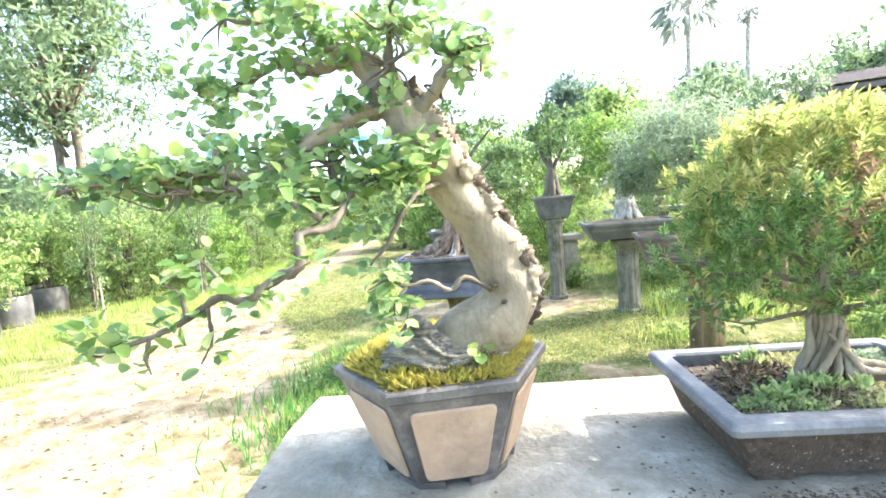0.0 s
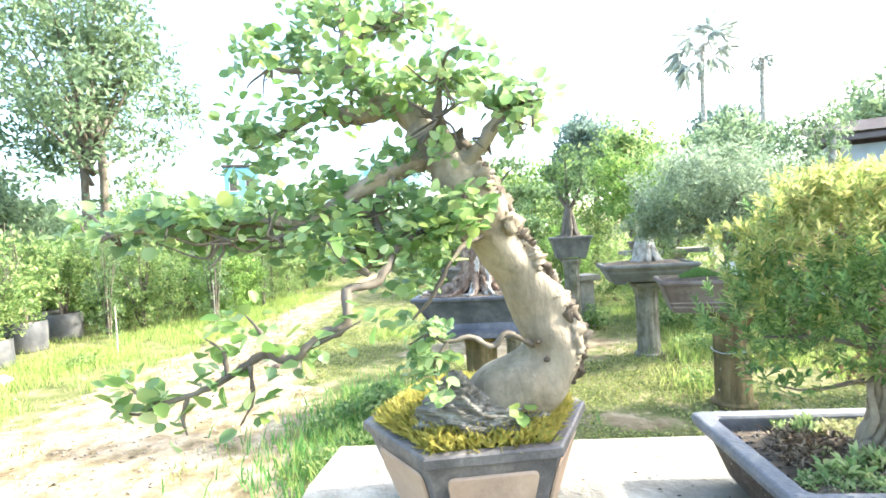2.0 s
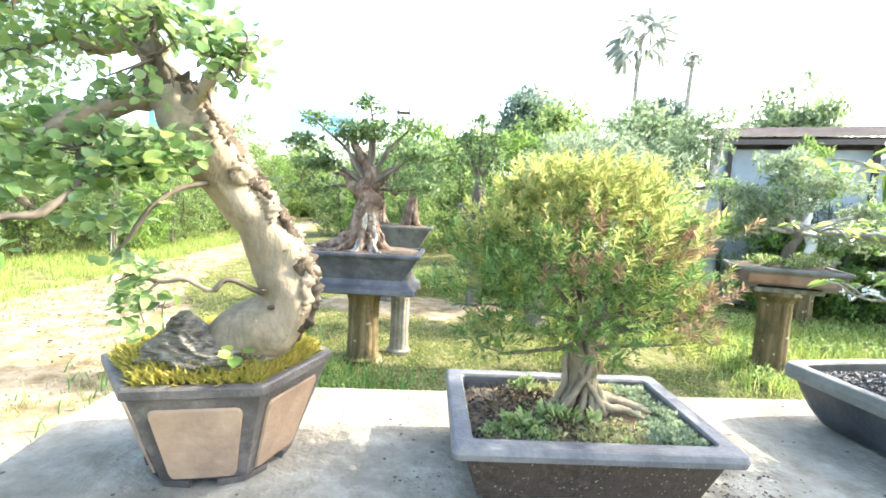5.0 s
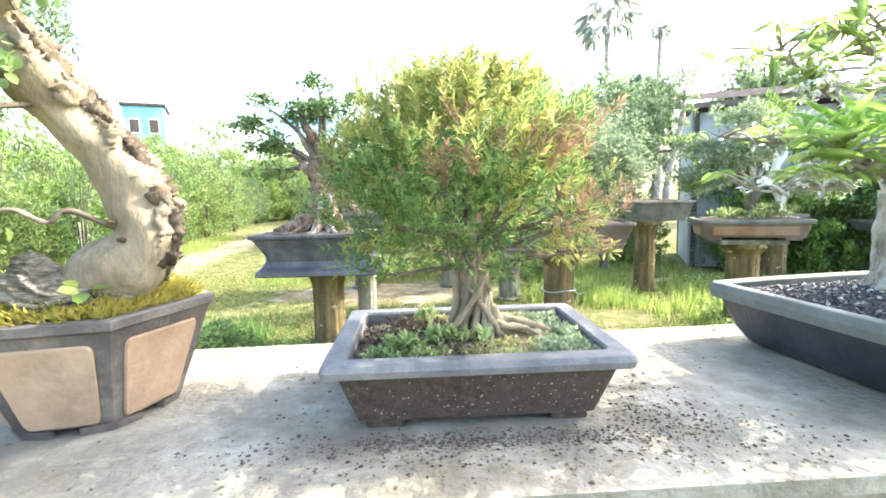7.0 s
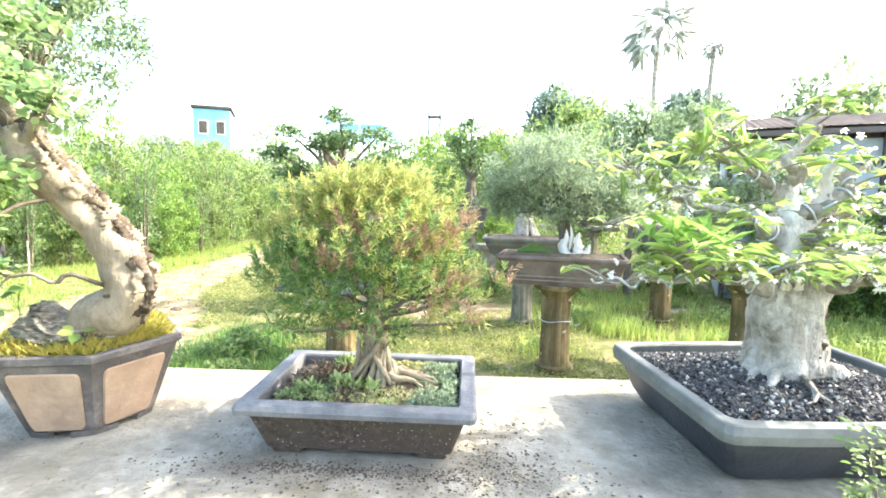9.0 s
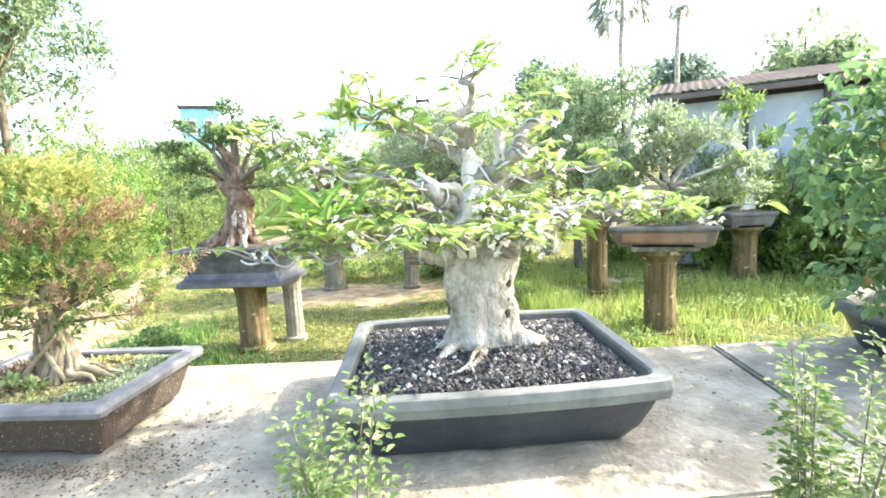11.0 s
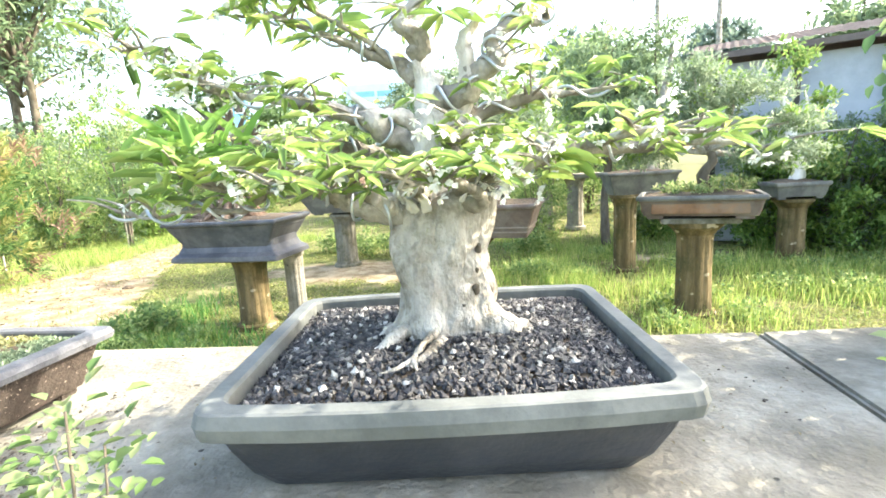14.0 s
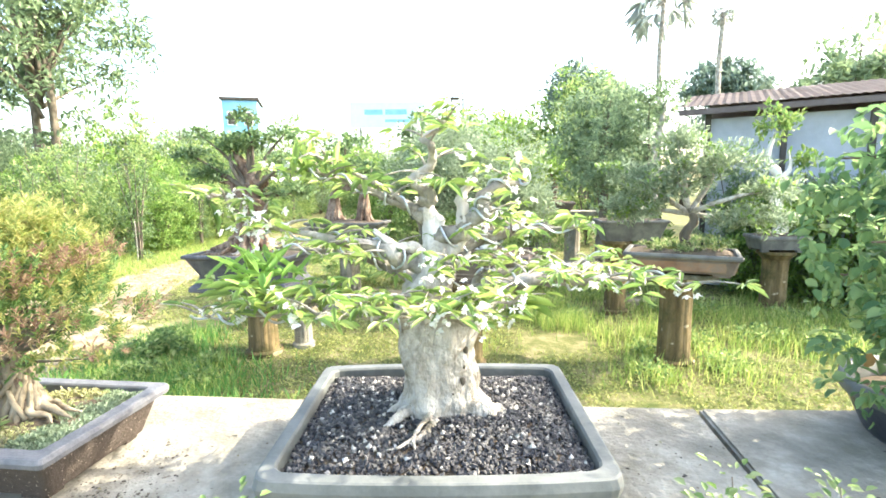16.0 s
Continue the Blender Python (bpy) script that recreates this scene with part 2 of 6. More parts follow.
def ground_material():
    m = bpy.data.materials.new("grass and sandy track")
    m.use_nodes = True
    N, L = m.node_tree.nodes, m.node_tree.links
    b = N["Principled BSDF"]
    b.inputs["Roughness"].default_value = .95
    b.inputs["Specular IOR Level"].default_value = .15
    tc = N.new("ShaderNodeTexCoord")
    at = N.new("ShaderNodeAttribute")
    at.attribute_name = "track"

    def noise_ramp(scale, cols, lo=.35, hi=.65):
        n = N.new("ShaderNodeTexNoise")
        n.inputs["Scale"].default_value, n.inputs["Detail"].default_value, n.inputs["Roughness"].default_value = scale, 8, .65
        L.new(tc.outputs["Object"], n.inputs["Vector"])
        r = N.new("ShaderNodeValToRGB")
        e = r.color_ramp.elements
        e[0].position, e[1].position = lo, hi
        e[0].color, e[1].color = (*cols[0], 1), (*cols[-1], 1)
        for i, c in enumerate(cols[1:-1]):
            e.new(lo + (hi - lo) * (i + 1) / (len(cols) - 1)).color = (*c, 1)
        L.new(n.outputs[0], r.inputs[0])
        return n, r

    _, dirt = noise_ramp(3.8, [(.10, .078, .04), (.21, .16, .09), (.30, .242, .157), (.38, .32, .22)], .32, .66)
    _, turf = noise_ramp(4, [(.06, .08, .022), (.13, .135, .05), (.25, .215, .12)])
    _, edge = noise_ramp(3.5, [(0, 0, 0), (1, 1, 1)], .25, .75)
    add = N.new("ShaderNodeMath")
    add.operation = 'ADD'
    L.new(at.outputs["Fac"], add.inputs[0])
    sub = N.new("ShaderNodeMath")
    sub.operation = 'MULTIPLY_ADD'
    L.new(edge.outputs[0], sub.inputs[0])
    sub.inputs[1].default_value, sub.inputs[2].default_value = .9, -.45
    L.new(sub.outputs[0], add.inputs[1])
    st = N.new("ShaderNodeValToRGB")
    st.color_ramp.elements[0].position, st.color_ramp.elements[1].position = .42, .58
    L.new(add.outputs[0], st.inputs[0])
    mx = N.new("ShaderNodeMix")
    mx.data_type = 'RGBA'
    L.new(st.outputs[0], mx.inputs[0])
    L.new(turf.outputs[0], mx.inputs[6])
    L.new(dirt.outputs[0], mx.inputs[7])
    L.new(mx.outputs[2], b.inputs["Base Color"])
    n4 = N.new("ShaderNodeTexNoise")
    n4.inputs["Scale"].default_value, n4.inputs["Detail"].default_value = 25, 8
    L.new(tc.outputs["Object"], n4.inputs["Vector"])
    bp = N.new("ShaderNodeBump")
    bp.inputs["Strength"].default_value, bp.inputs["Distance"].default_value = .6, .03
    L.new(n4.outputs[0], bp.inputs["Height"])
    L.new(bp.outputs[0], b.inputs["Normal"])
    return m


# ---- builders ----
rng = np.random.default_rng(7)


def thing(name, at=(0, 0, 0), rz=0.0, label="", category="", group="", kind=""):
    ob = new(name)
    ob.empty_display_size = .1
    ob.matrix_world = pose(*at, 0, 0, rz)
    return tagged(ob, label, category, group, kind)


def link(name, me, material, parent=None, label="", smooth=True):
    me.materials.append(material)
    if smooth:
        me.shade_smooth()
    ob = new(name, me)
    if parent:
        ob.parent = parent
    if label:
        ob["label"] = label
    return ob


def part(name, bm, material, parent=None, label="", smooth=False):
    me = bpy.data.meshes.new(name)
    bmesh.ops.recalc_face_normals(bm, faces=bm.faces)
    bm.to_mesh(me)
    bm.free()
    return link(name, me, material, parent, label, smooth)


def raw(name, verts, faces, material, parent=None, label="", smooth=True):
    me = bpy.data.meshes.new(name)
    me.from_pydata(np.asarray(verts).tolist(), [], np.asarray(faces).tolist() if isinstance(faces, np.ndarray) else faces)
    me.update()
    return link(name, me, material, parent, label, smooth)


def box(bm, size, at=(0, 0, 0), rz=0.0, bevel=0.0, taper=1.0):
    """Adds a box that stands on at; taper scales its top."""
    r = bmesh.ops.create_cube(bm, size=1.0)
    for v in r["verts"]:
        k = taper if v.co.z > 0 else 1.0
        v.co = Vector((v.co.x * size[0] * k, v.co.y * size[1] * k, (v.co.z + .5) * size[2]))
    if bevel:
        es = list({e for v in r["verts"] for e in v.link_edges})
        r2 = bmesh.ops.bevel(bm, geom=es, offset=bevel, segments=2, affect='EDGES')
        vs = list({v for f in r2["faces"] for v in f.verts} | {v for v in r["verts"] if v.is_valid})
    else:
        vs = r["verts"]
    bmesh.ops.transform(bm, matrix=pose(*at, 0, 0, rz), verts=[v for v in vs if v.is_valid])
    return bm


def boxed(size, at=(0, 0, 0), rz=0.0, bevel=0.0, taper=1.0):
    return box(bmesh.new(), size, at, rz, bevel, taper)


def loft(rings, close_bottom=True, close_top=False):
    """A skin over rings of equally many points; returns verts and faces."""
    n = len(rings[0])
    vs = [p for r in rings for p in r]
    fs = []
    for k in range(len(rings) - 1):
        for i in range(n):
            j = (i + 1) % n
            fs.append((k * n + i, k * n + j, (k + 1) * n + j, (k + 1) * n + i))
    if close_bottom:
        fs.append(tuple(reversed(range(n))))
    if close_top:
        fs.append(tuple(range((len(rings) - 1) * n, len(rings) * n)))
    return vs, fs


def lofted(name, rings, material, parent, label="", smooth=False, top=False):
    vs, fs = loft(rings, True, top)
    bm = bmesh.new()
    bv = [bm.verts.new(v) for v in vs]
    for f in fs:
        bm.faces.new([bv[i] for i in f])
    return part(name, bm, material, parent, label, smooth)


def rect_ring(hx, hy, z, corner=0.02, seg=3, bow=None):
    """A rounded rectangle; bow swells its long sides."""
    pts = []
    for sx, sy, a0 in ((1, -1, -90), (1, 1, 0), (-1, 1, 90), (-1, -1, 180)):
        for k in range(seg + 1):
            a = radians(a0 + 90 * k / seg)
            pts.append((sx * (hx - corner) + corner * math.cos(a), sy * (hy - corner) + corner * math.sin(a), z))
        if bow is not None and a0 in (0, 180):
            s = 1 if sy > 0 else -1
            for u in (.6, .3, 0, -.3, -.6):
                pts.append((s * u * hx, sy * (hy + bow * (1 - u * u)), z))
    return pts


def poly_ring(n, r, z, a0=0.0):
    return [(r * math.cos(a0 + 2 * math.pi * i / n), r * math.sin(a0 + 2 * math.pi * i / n), z) for i in range(n)]


def smooth_line(pts, steps=6):
    P = [Vector(p) for p in pts]
    P = [P[0] * 2 - P[1]] + P + [P[-1] * 2 - P[-2]]
    out = []
    for i in range(1, len(P) - 2):
        for k in range(steps):
            t = k / steps
            a, b, c, d = P[i - 1:i + 3]
            out.append(.5 * ((2 * b) + (c - a) * t + (2 * a - 5 * b + 4 * c - d) * t * t + (3 * b - a - 3 * c + d) * t ** 3))
    out.append(P[-2])
    return out


def tube_data(pts, radii, sides=10, steps=5, rough=0.12, flute=0.0, seed=0):
    """A limb along pts; radii one per point; rough: unevenness; flute: lengthwise ridges."""
    line = smooth_line(pts, steps)
    m = len(line)
    rr = np.interp(np.linspace(0, len(radii) - 1, m), range(len(radii)), radii)
    rings, up = [], Vector((0.3, 1, 0.2)).normalized()
    for i, p in enumerate(line):
        d = (line[min(i + 1, m - 1)] - line[max(i - 1, 0)]).normalized()
        x = d.cross(up)
        x = x.normalized() if x.length > 1e-3 else Vector((1, 0, 0))
        y = d.cross(x).normalized()
        ring = []
        for k in range(sides):
            a = 2 * math.pi * k / sides
            f = 1 + flute * math.sin(a * 5 + seed + .25 * i) + flute * .6 * math.sin(a * 9 + seed * 2 + .1 * i)
            q = p + (x * math.cos(a) + y * math.sin(a)) * rr[i] * f
            f2 = 1 + rough * noise.noise(q * (1.6 / max(rr[i], .004)) * .35 + Vector((seed, 0, 0)))
            ring.append(tuple(p + (q - p) * f2))
        rings.append(ring)
    return loft(rings, True, True)


def limbs(name, specs, material, parent, label="", sides=8, rough=.12, flute=0.0, joined=False):
    """Limbs of one kind, each a part; joined: too many and too thin to tell apart. specs: (points, radii)."""
    if not joined and len(specs) > 1:
        made = [raw(name, *tube_data(pts, radii, sides, 5, rough, flute, s * 1.7), material, parent, label) for s, (pts, radii) in enumerate(specs)]
        return made[0]
    V, F = [], []
    for s, (pts, radii) in enumerate(specs):
        vs, fs = tube_data(pts, radii, sides, 5, rough, flute, s * 1.7)
        o = len(V)
        V += vs
        F += [tuple(i + o for i in f) for f in fs]
    return raw(name, V, F, material, parent, label)


def unit(a):
    return a / np.maximum(np.linalg.norm(a, axis=1, keepdims=True), 1e-9)


def leaves(name, P, D, length, width, material, parent, label="", fold=.25, droop=.15, jitter=.3, kind="", rounded=False):
    """Folded leaves at P along D: six corners each, in two halves about the midrib."""
    n = len(P)
    P, D = np.asarray(P, float), unit(np.asarray(D, float))
    s = 1 + jitter * rng.uniform(-1, 1, (n, 1))
    L, W = length * s, width * s
    side = unit(np.cross(D, rng.normal(0, .35, (n, 3)) + (0, 0, 1)))
    nor = np.cross(side, D)
    tip = P + D * L - nor * L * droop
    m1, m2 = P + D * L * .35, P + D * L * .72 - nor * L * droop * .4
    up = nor * W * fold
    if rounded:
        a, b, c = P + D * L * .12, P + D * L * .42, P + D * L * .78 - nor * L * droop * .5
        V = np.stack([P, a + side * W * .33 + up * .6, b + side * W * .52 + up, c + side * W * .40 + up * .8, tip, c - side * W * .40 + up * .8, b - side * W * .52 + up, a - side * W * .33 + up * .6], 1).reshape(-1, 3)
        o = (np.arange(n) * 8)[:, None]
        return raw(name, V, np.concatenate([o + (0, 1, 2, 3, 4), o + (0, 4, 5, 6, 7)], 0), material, parent, label)
    V = np.stack([P, m1 + side * W * .5 + up, m2 + side * W * .38 + up, tip, m2 - side * W * .38 + up, m1 - side * W * .5 + up], 1).reshape(-1, 3)
    o = (np.arange(n) * 6)[:, None]
    F = np.concatenate([o + (0, 1, 2, 3), o + (0, 3, 4, 5)], 0)
    ob = raw(name, V, F, material, parent, label)
    if kind:
        ob["kind"] = kind
    return ob


def in_clump(c, r, n, shell=.45):
    """n points in an ellipsoid, thicker towards its skin, and their outward ways."""
    d = unit(rng.normal(0, 1, (n, 3)))
    k = rng.uniform(0, 1, (n, 1)) ** shell
    return np.asarray(c) + d * k * np.asarray(r), d


def clumps(specs, out=.8, up=.35, rnd=.7):
    """Leaf places and ways for many clumps: (centre, radii, count)."""
    Ps, Ds = [], []
    for c, r, n in specs:
        p, d = in_clump(c, r, int(n))
        Ps.append(p)
        Ds.append(d * out + (0, 0, up) + rng.normal(0, rnd, (int(n), 3)))
    return np.concatenate(Ps), np.concatenate(Ds)


def scatter_clumps(c, r, count, size, n, flat=.7, shell=.5, keep=None):
    """Small clumps spread through a large ellipsoid."""
    p, _ = in_clump(c, r, count, shell)
    if keep is not None:
        p = p[[bool(keep(q)) for q in p]]
    return [(q, np.array((1, 1, flat)) * size * rng.uniform(.6, 1.4), n) for q in p]


# ---- setting ----
def track_mid(y):
    return float(np.interp(y, [-4, 0, 2.4, 4, 6, 8, 14, 40, 70], [-2.6, -2.6, -2.65, -3.0, -3.65, -3.95, -4.3, -7.0, -10.5]))


def track_half(y):
    return float(np.interp(y, [-4, 2.4, 4, 6, 8, 14, 40], [1.5, 1.45, 1.3, .8, .6, .45, .6]))


def track_amount(x, y):
    d = abs(x - track_mid(y)) / track_half(y)
    k = max(0.0, min(1.0, 1.45 - .95 * d))
    bare = math.exp(-(((x - .3) / 1.7) ** 2 + ((y - 5.7) / .75) ** 2)) * .95 + math.exp(-(((x - 3.9) / .6) ** 2 + ((y - 5.9) / .4) ** 2)) * .6 + math.exp(-(((x - 1.0) / .5) ** 2 + ((y - 3.2) / .3) ** 2)) * .7
    return max(k, bare)


def ground_height(x, y):
    far = min(1.0, max(0.0, (math.hypot(x, y) - 18) / 30))
    return (1 - far) * (.035 * noise.noise(Vector((x * .7, y * .7, 3))) + .012 * noise.noise(Vector((x * 3, y * 3, 8)))) - .01


def axis(near, far, step):
    a = list(np.arange(-near[0], near[1] + 1e-6, step))
    grow, s = [], step
    p = a[-1]
    while p < far:
        s *= 1.35
        p += s
        grow.append(p)
    low, s = [], step
    p = a[0]
    while p > -far:
        s *= 1.35
        p -= s
        low.append(p)
    return low[::-1] + a + grow


def build_ground():
    xs, ys = axis((9, 9), 900, .14), axis((3, 15), 1500, .14)
    V = [(x, y, ground_height(x, y)) for y in ys for x in xs]
    w = len(xs)
    F = [(j * w + i, j * w + i + 1, (j + 1) * w + i + 1, (j + 1) * w + i) for j in range(len(ys) - 1) for i in range(w - 1)]
    ob = raw("ground", V, F, ground_material())
    at = ob.data.attributes.new("track", 'FLOAT', 'POINT')
    at.data.foreach_set("value", np.array([track_amount(x, y) for x, y, _ in V], dtype=np.float32))
    return tagged(ob, "sunlit grass ground crossed by a pale sandy track", "ground", kind="structure")


build_ground()


def blades(name, xy, height, width, material, label, category, lean=.45):
    n = len(xy)
    base = np.array([(x, y, ground_height(x, y) - .005) for x, y in xy])
    h = (height * rng.uniform(.45, 1.3, n))[:, None]
    a = rng.uniform(0, 2 * np.pi, n)
    side = np.stack([np.cos(a), np.sin(a), np.zeros(n)], 1) * width
    b = rng.uniform(0, 2 * np.pi, n)
    bend = np.stack([np.cos(b), np.sin(b), np.zeros(n)], 1) * h * lean * rng.uniform(.2, 1.2, (n, 1))
    z = np.array((0, 0, 1.0))
    mid = base + z * h * .55 + bend * .35
    tip = base + z * h * .95 + bend
    V = np.stack([base - side, base + side, mid + side * .7, mid - side * .7, tip], 1).reshape(-1, 3)
    o = np.arange(n)[:, None] * 5
    quads, tris = o + (0, 1, 2, 3), o + (3, 2, 4)
    ob = raw(name, V, quads.tolist() + tris.tolist(), material)
    return tagged(ob, label, category, kind="stuff")


def on_turf(n, x0, x1, y0, y1, most=.35):
    """Places off the track, thinned out in worn patches."""
    out = []
    while len(out) < n:
        x, y = rng.uniform(x0, x1), rng.uniform(y0, y1)
        if track_amount(x, y) + .35 * noise.noise(Vector((x * 2.2, y * 2.2, 1))) < most and noise.noise(Vector((x * 1.1, y * 1.1, 9))) > -.38 * rng.random() - .08:
            out.append((x, y))
    return out


lawn = on_turf(19000, -5.5, 7.0, 1.1, 7.5) + on_turf(7000, -8, 8.5, 7.5, 15) + on_turf(4000, -.9, 3.6, -1.2, 1.0) + on_turf(9000, -6.5, 9, -4, 1.0) + on_turf(4000, 6.0, 10, 1, 9) + on_turf(3000, -8, -4, 1, 7)
blades("lawn_grass", lawn, .05, .003, L_LAWN, "short yellowish lawn grass lit by the sun", "grass", .8)
xy = on_turf(60000, -3.9, 6.2, 1.1, 7.4, .45) + on_turf(16000, -5.5, 8, -3.5, 1.05, .45) + on_turf(7000, 5.5, 9, 1, 7, .45) + on_turf(11000, -5, 7, 7.3, 11, .45)
P = np.array([(x, y, ground_height(x, y) + rng.uniform(.0, .022)) for x, y in xy])
D = np.concatenate([rng.normal(0, 1, (len(P), 2)), rng.uniform(.1, 1.1, (len(P), 1))], 1)
tagged(leaves("lawn_clover", P, D, .026, .015, L_LAWN, None), "low leafy yellow-green ground cover", "ground cover", kind="stuff")
tuft_at = [(-1.11, 3.75, 0.35, 420), (-0.79, 2.84, 0.38, 700), (-0, 2.08, 0.32, 260), 
           (1.77, 3.88, 0.29, 240), (2.41, 5.17, 0.61, 1200), (2.97, 6.44, 0.76, 900), (3.84, 4.16, 0.47, 500), (4.38, 5.33, 0.61, 700),
           (5.13, 4.19, 0.56, 800), (5.96, 4.98, 0.67, 800), (1.21, 7.47, 0.79, 900), (0.15, 7.83, 0.66, 800), (2.26, 8.01, 0.80, 900), (3.32, 5.95, 0.31, 350), (3.4, 3.82, 0.25, 300),
           (4.25, 7.47, 0.79, 700), (2.15, 1.98, 0.27, 120), (5.34, 2.62, 0.43, 400), (-6.06, 4.02, 0.41, 700), (-6.24, 2.62, 0.43, 600), (-5.5, 5.48, 0.43, 700),
           (-4.94, 7.12, 0.45, 700), (-4.78, 8.97, 0.41, 600), (-4.98, 11.55, 0.45, 600), (-5.48, 14.6, 0.57, 600), (-1.7, 8.58, 0.41, 500), (-1.98, 11.55, 0.52, 500), (-1.42, 6.77, 0.38, 500)]
weed_at = [(-1.0, 2.5, .35, 500), (-.6, 2.35, .40, 700), (-.15, 2.3, .30, 500), (-.7, 2.9, .35, 500), (-.2, 2.8, .30, 400), (-1.25, 3.1, .3, 300), (-.35, 3.15, .25, 300), (3.3, 3.3, .3, 260), (3.95, 3.5, .35, 320), (4.6, 4.3, .5, 500), (5.2, 4.9, .5, 500), (2.9, 4.9, .4, 400), (4.1, 5.2, .5, 500), (5.9, 4.6, .5, 500)]
tuft_at += weed_at
tall = [tuple(rng.normal((x, y), r * .55)) for x, y, r, n in tuft_at for _ in range(n)]
blades("tall_grass", tall, .145, .004, L_GRASS, "tufts of tall green grass round the posts", "grass", .5)
# long fine grass between the pedestals
meadow = on_turf(9000, 2.2, 9.2, 3.9, 6.4, .35) + on_turf(1200, 1.9, 3.4, 4.0, 5.6, .3)
meadow = [(x, y) for x, y in meadow if noise.noise(Vector((x * 1.3, y * 1.3, 6))) > .10]
blades("meadow_grass", meadow, .21, .0038, L_GRASS, "long fine sunlit grass between the pedestals", "grass", .55)
# dense real weeds; their deeper green also has shade put into it
lush = [tuple(rng.normal((x, y), (a, b))) for x, y, a, b, n in ((-.75, 2.75, .42, .40, 2400), (-1.05, 3.6, .25, .5, 900), (-.2, 2.5, .35, .3, 1100)) for _ in range(n)]
blades("lush_grass", lush, .13, .0060, mat("deep green grass with shade", [(.06, .19, .03), (.10, .27, .045), (.16, .34, .07)], leaf=.45, rough=.5, bump=0), "lush green grass and weeds beside the track", "grass", .6)
verge = on_turf(14000, -6.6, -3.9, 1.2, 13, .5) + on_turf(7000, -8.5, -5.2, 2.0, 14, .5)
blades("verge_grass", verge, .13, .0040, L_GRASS, "green verge grass beside the sandy track", "grass", .6)


def weeds():
    sp = [((x, y, .07), (r * .55, r * .55, .08), n // 2) for x, y, r, n in tuft_at if y < 6]
    P, D = clumps(sp, .4, .6, .7)
    return tagged(leaves("weeds", P, D, .038, .022, L_HEDGE, None), "low leafy green weeds among the grass", "weeds", kind="stuff")


weeds()
for x, y, r in ((.1, 6.75, .45), (-.55, 7.1, .4), (.75, 6.9, .4), (-.9, 3.3, .28), (1.4, 6.6, .35), (2.45, 6.3, .4)):
    t = thing("weed_bush", (x, y, ground_height(x, y) - .01), 0, "low leafy green weed growing in the grass", "weed", "weed bushes")
    limbs("stem", [([(0, 0, 0), (.3 * r * math.cos(a), .3 * r * math.sin(a), r * .4), (.7 * r * math.cos(a), .7 * r * math.sin(a), r * .8)], [.006, .004, .002]) for a in (0, 1.3, 2.5, 3.8, 5.1)], L_HEDGE, t, "", 5, .1)
    P, D = clumps(scatter_clumps((0, 0, r * .5), (r, r * .8, r * .5), 40, .07, 16, .7, .5), .6, .3, .6)
    leaves("foliage", P, D, .05, .03, L_HEDGE, t, "")

pebbles_v, pebbles_f = [], []
for _ in range(1100):
    y = rng.uniform(.6, 9)
    x = track_mid(y) + rng.normal(0, .6) * track_half(y)
    r = rng.uniform(.006, .02)
    o = len(pebbles_v)
    z = ground_height(x, y)
    for dx, dy, dz in ((1, 0, 0), (0, 1, 0), (-1, 0, 0), (0, -1, 0), (0, 0, .7), (0, 0, -.5)):
        pebbles_v.append((x + dx * r * rng.uniform(.7, 1.4), y + dy * r * rng.uniform(.7, 1.4), z + dz * r + r * .2))
    pebbles_f += [(o + a, o + b, o + c) for a, b, c in ((0, 1, 4), (1, 2, 4), (2, 3, 4), (3, 0, 4), (1, 0, 5), (2, 1, 5), (3, 2, 5), (0, 3, 5))]
tagged(raw("pebbles", pebbles_v, pebbles_f, mat("track pebbles", [(.22, .17, .12), (.42, .36, .28)], 20, .9, .2, island=True)),
       "small brown pebbles and clods on the sandy track", "pebbles", kind="stuff")

# dry bits and thin tufts strewn over the track
n = 850
y = rng.uniform(.8, 9, n)
P = np.stack([[track_mid(v) for v in y] + rng.normal(0, .55, n) * [track_half(v) for v in y], y, np.zeros(n)], 1)
P[:, 2] = [ground_height(a, b) + .004 for a, b in P[:, :2]]
D = np.concatenate([rng.normal(0, 1, (n, 2)), rng.uniform(0, .25, (n, 1))], 1)
tagged(leaves("track_litter", P, D, .045, .012, mat("dry straw and leaf bits", [(.10, .08, .04), (.22, .17, .09), (.34, .28, .17), (.15, .15, .05)], 10, .9, 0, island=True), None),
       "dry straw and leaf bits on the sandy track", "litter", kind="stuff")
thin = []
for k in range(70):
    v = rng.uniform(1.2, 9)
    c = (track_mid(v) + rng.choice((-1, 1, 1)) * track_half(v) * rng.uniform(.35, .95), v)
    thin += [tuple(rng.normal(c, .07)) for _ in range(26)]
blades("track_grass", thin, .06, .0035, L_LAWN, "thin grass tufts creeping over the track", "grass", .7)

# ---- the long concrete table ----
TZ = .79


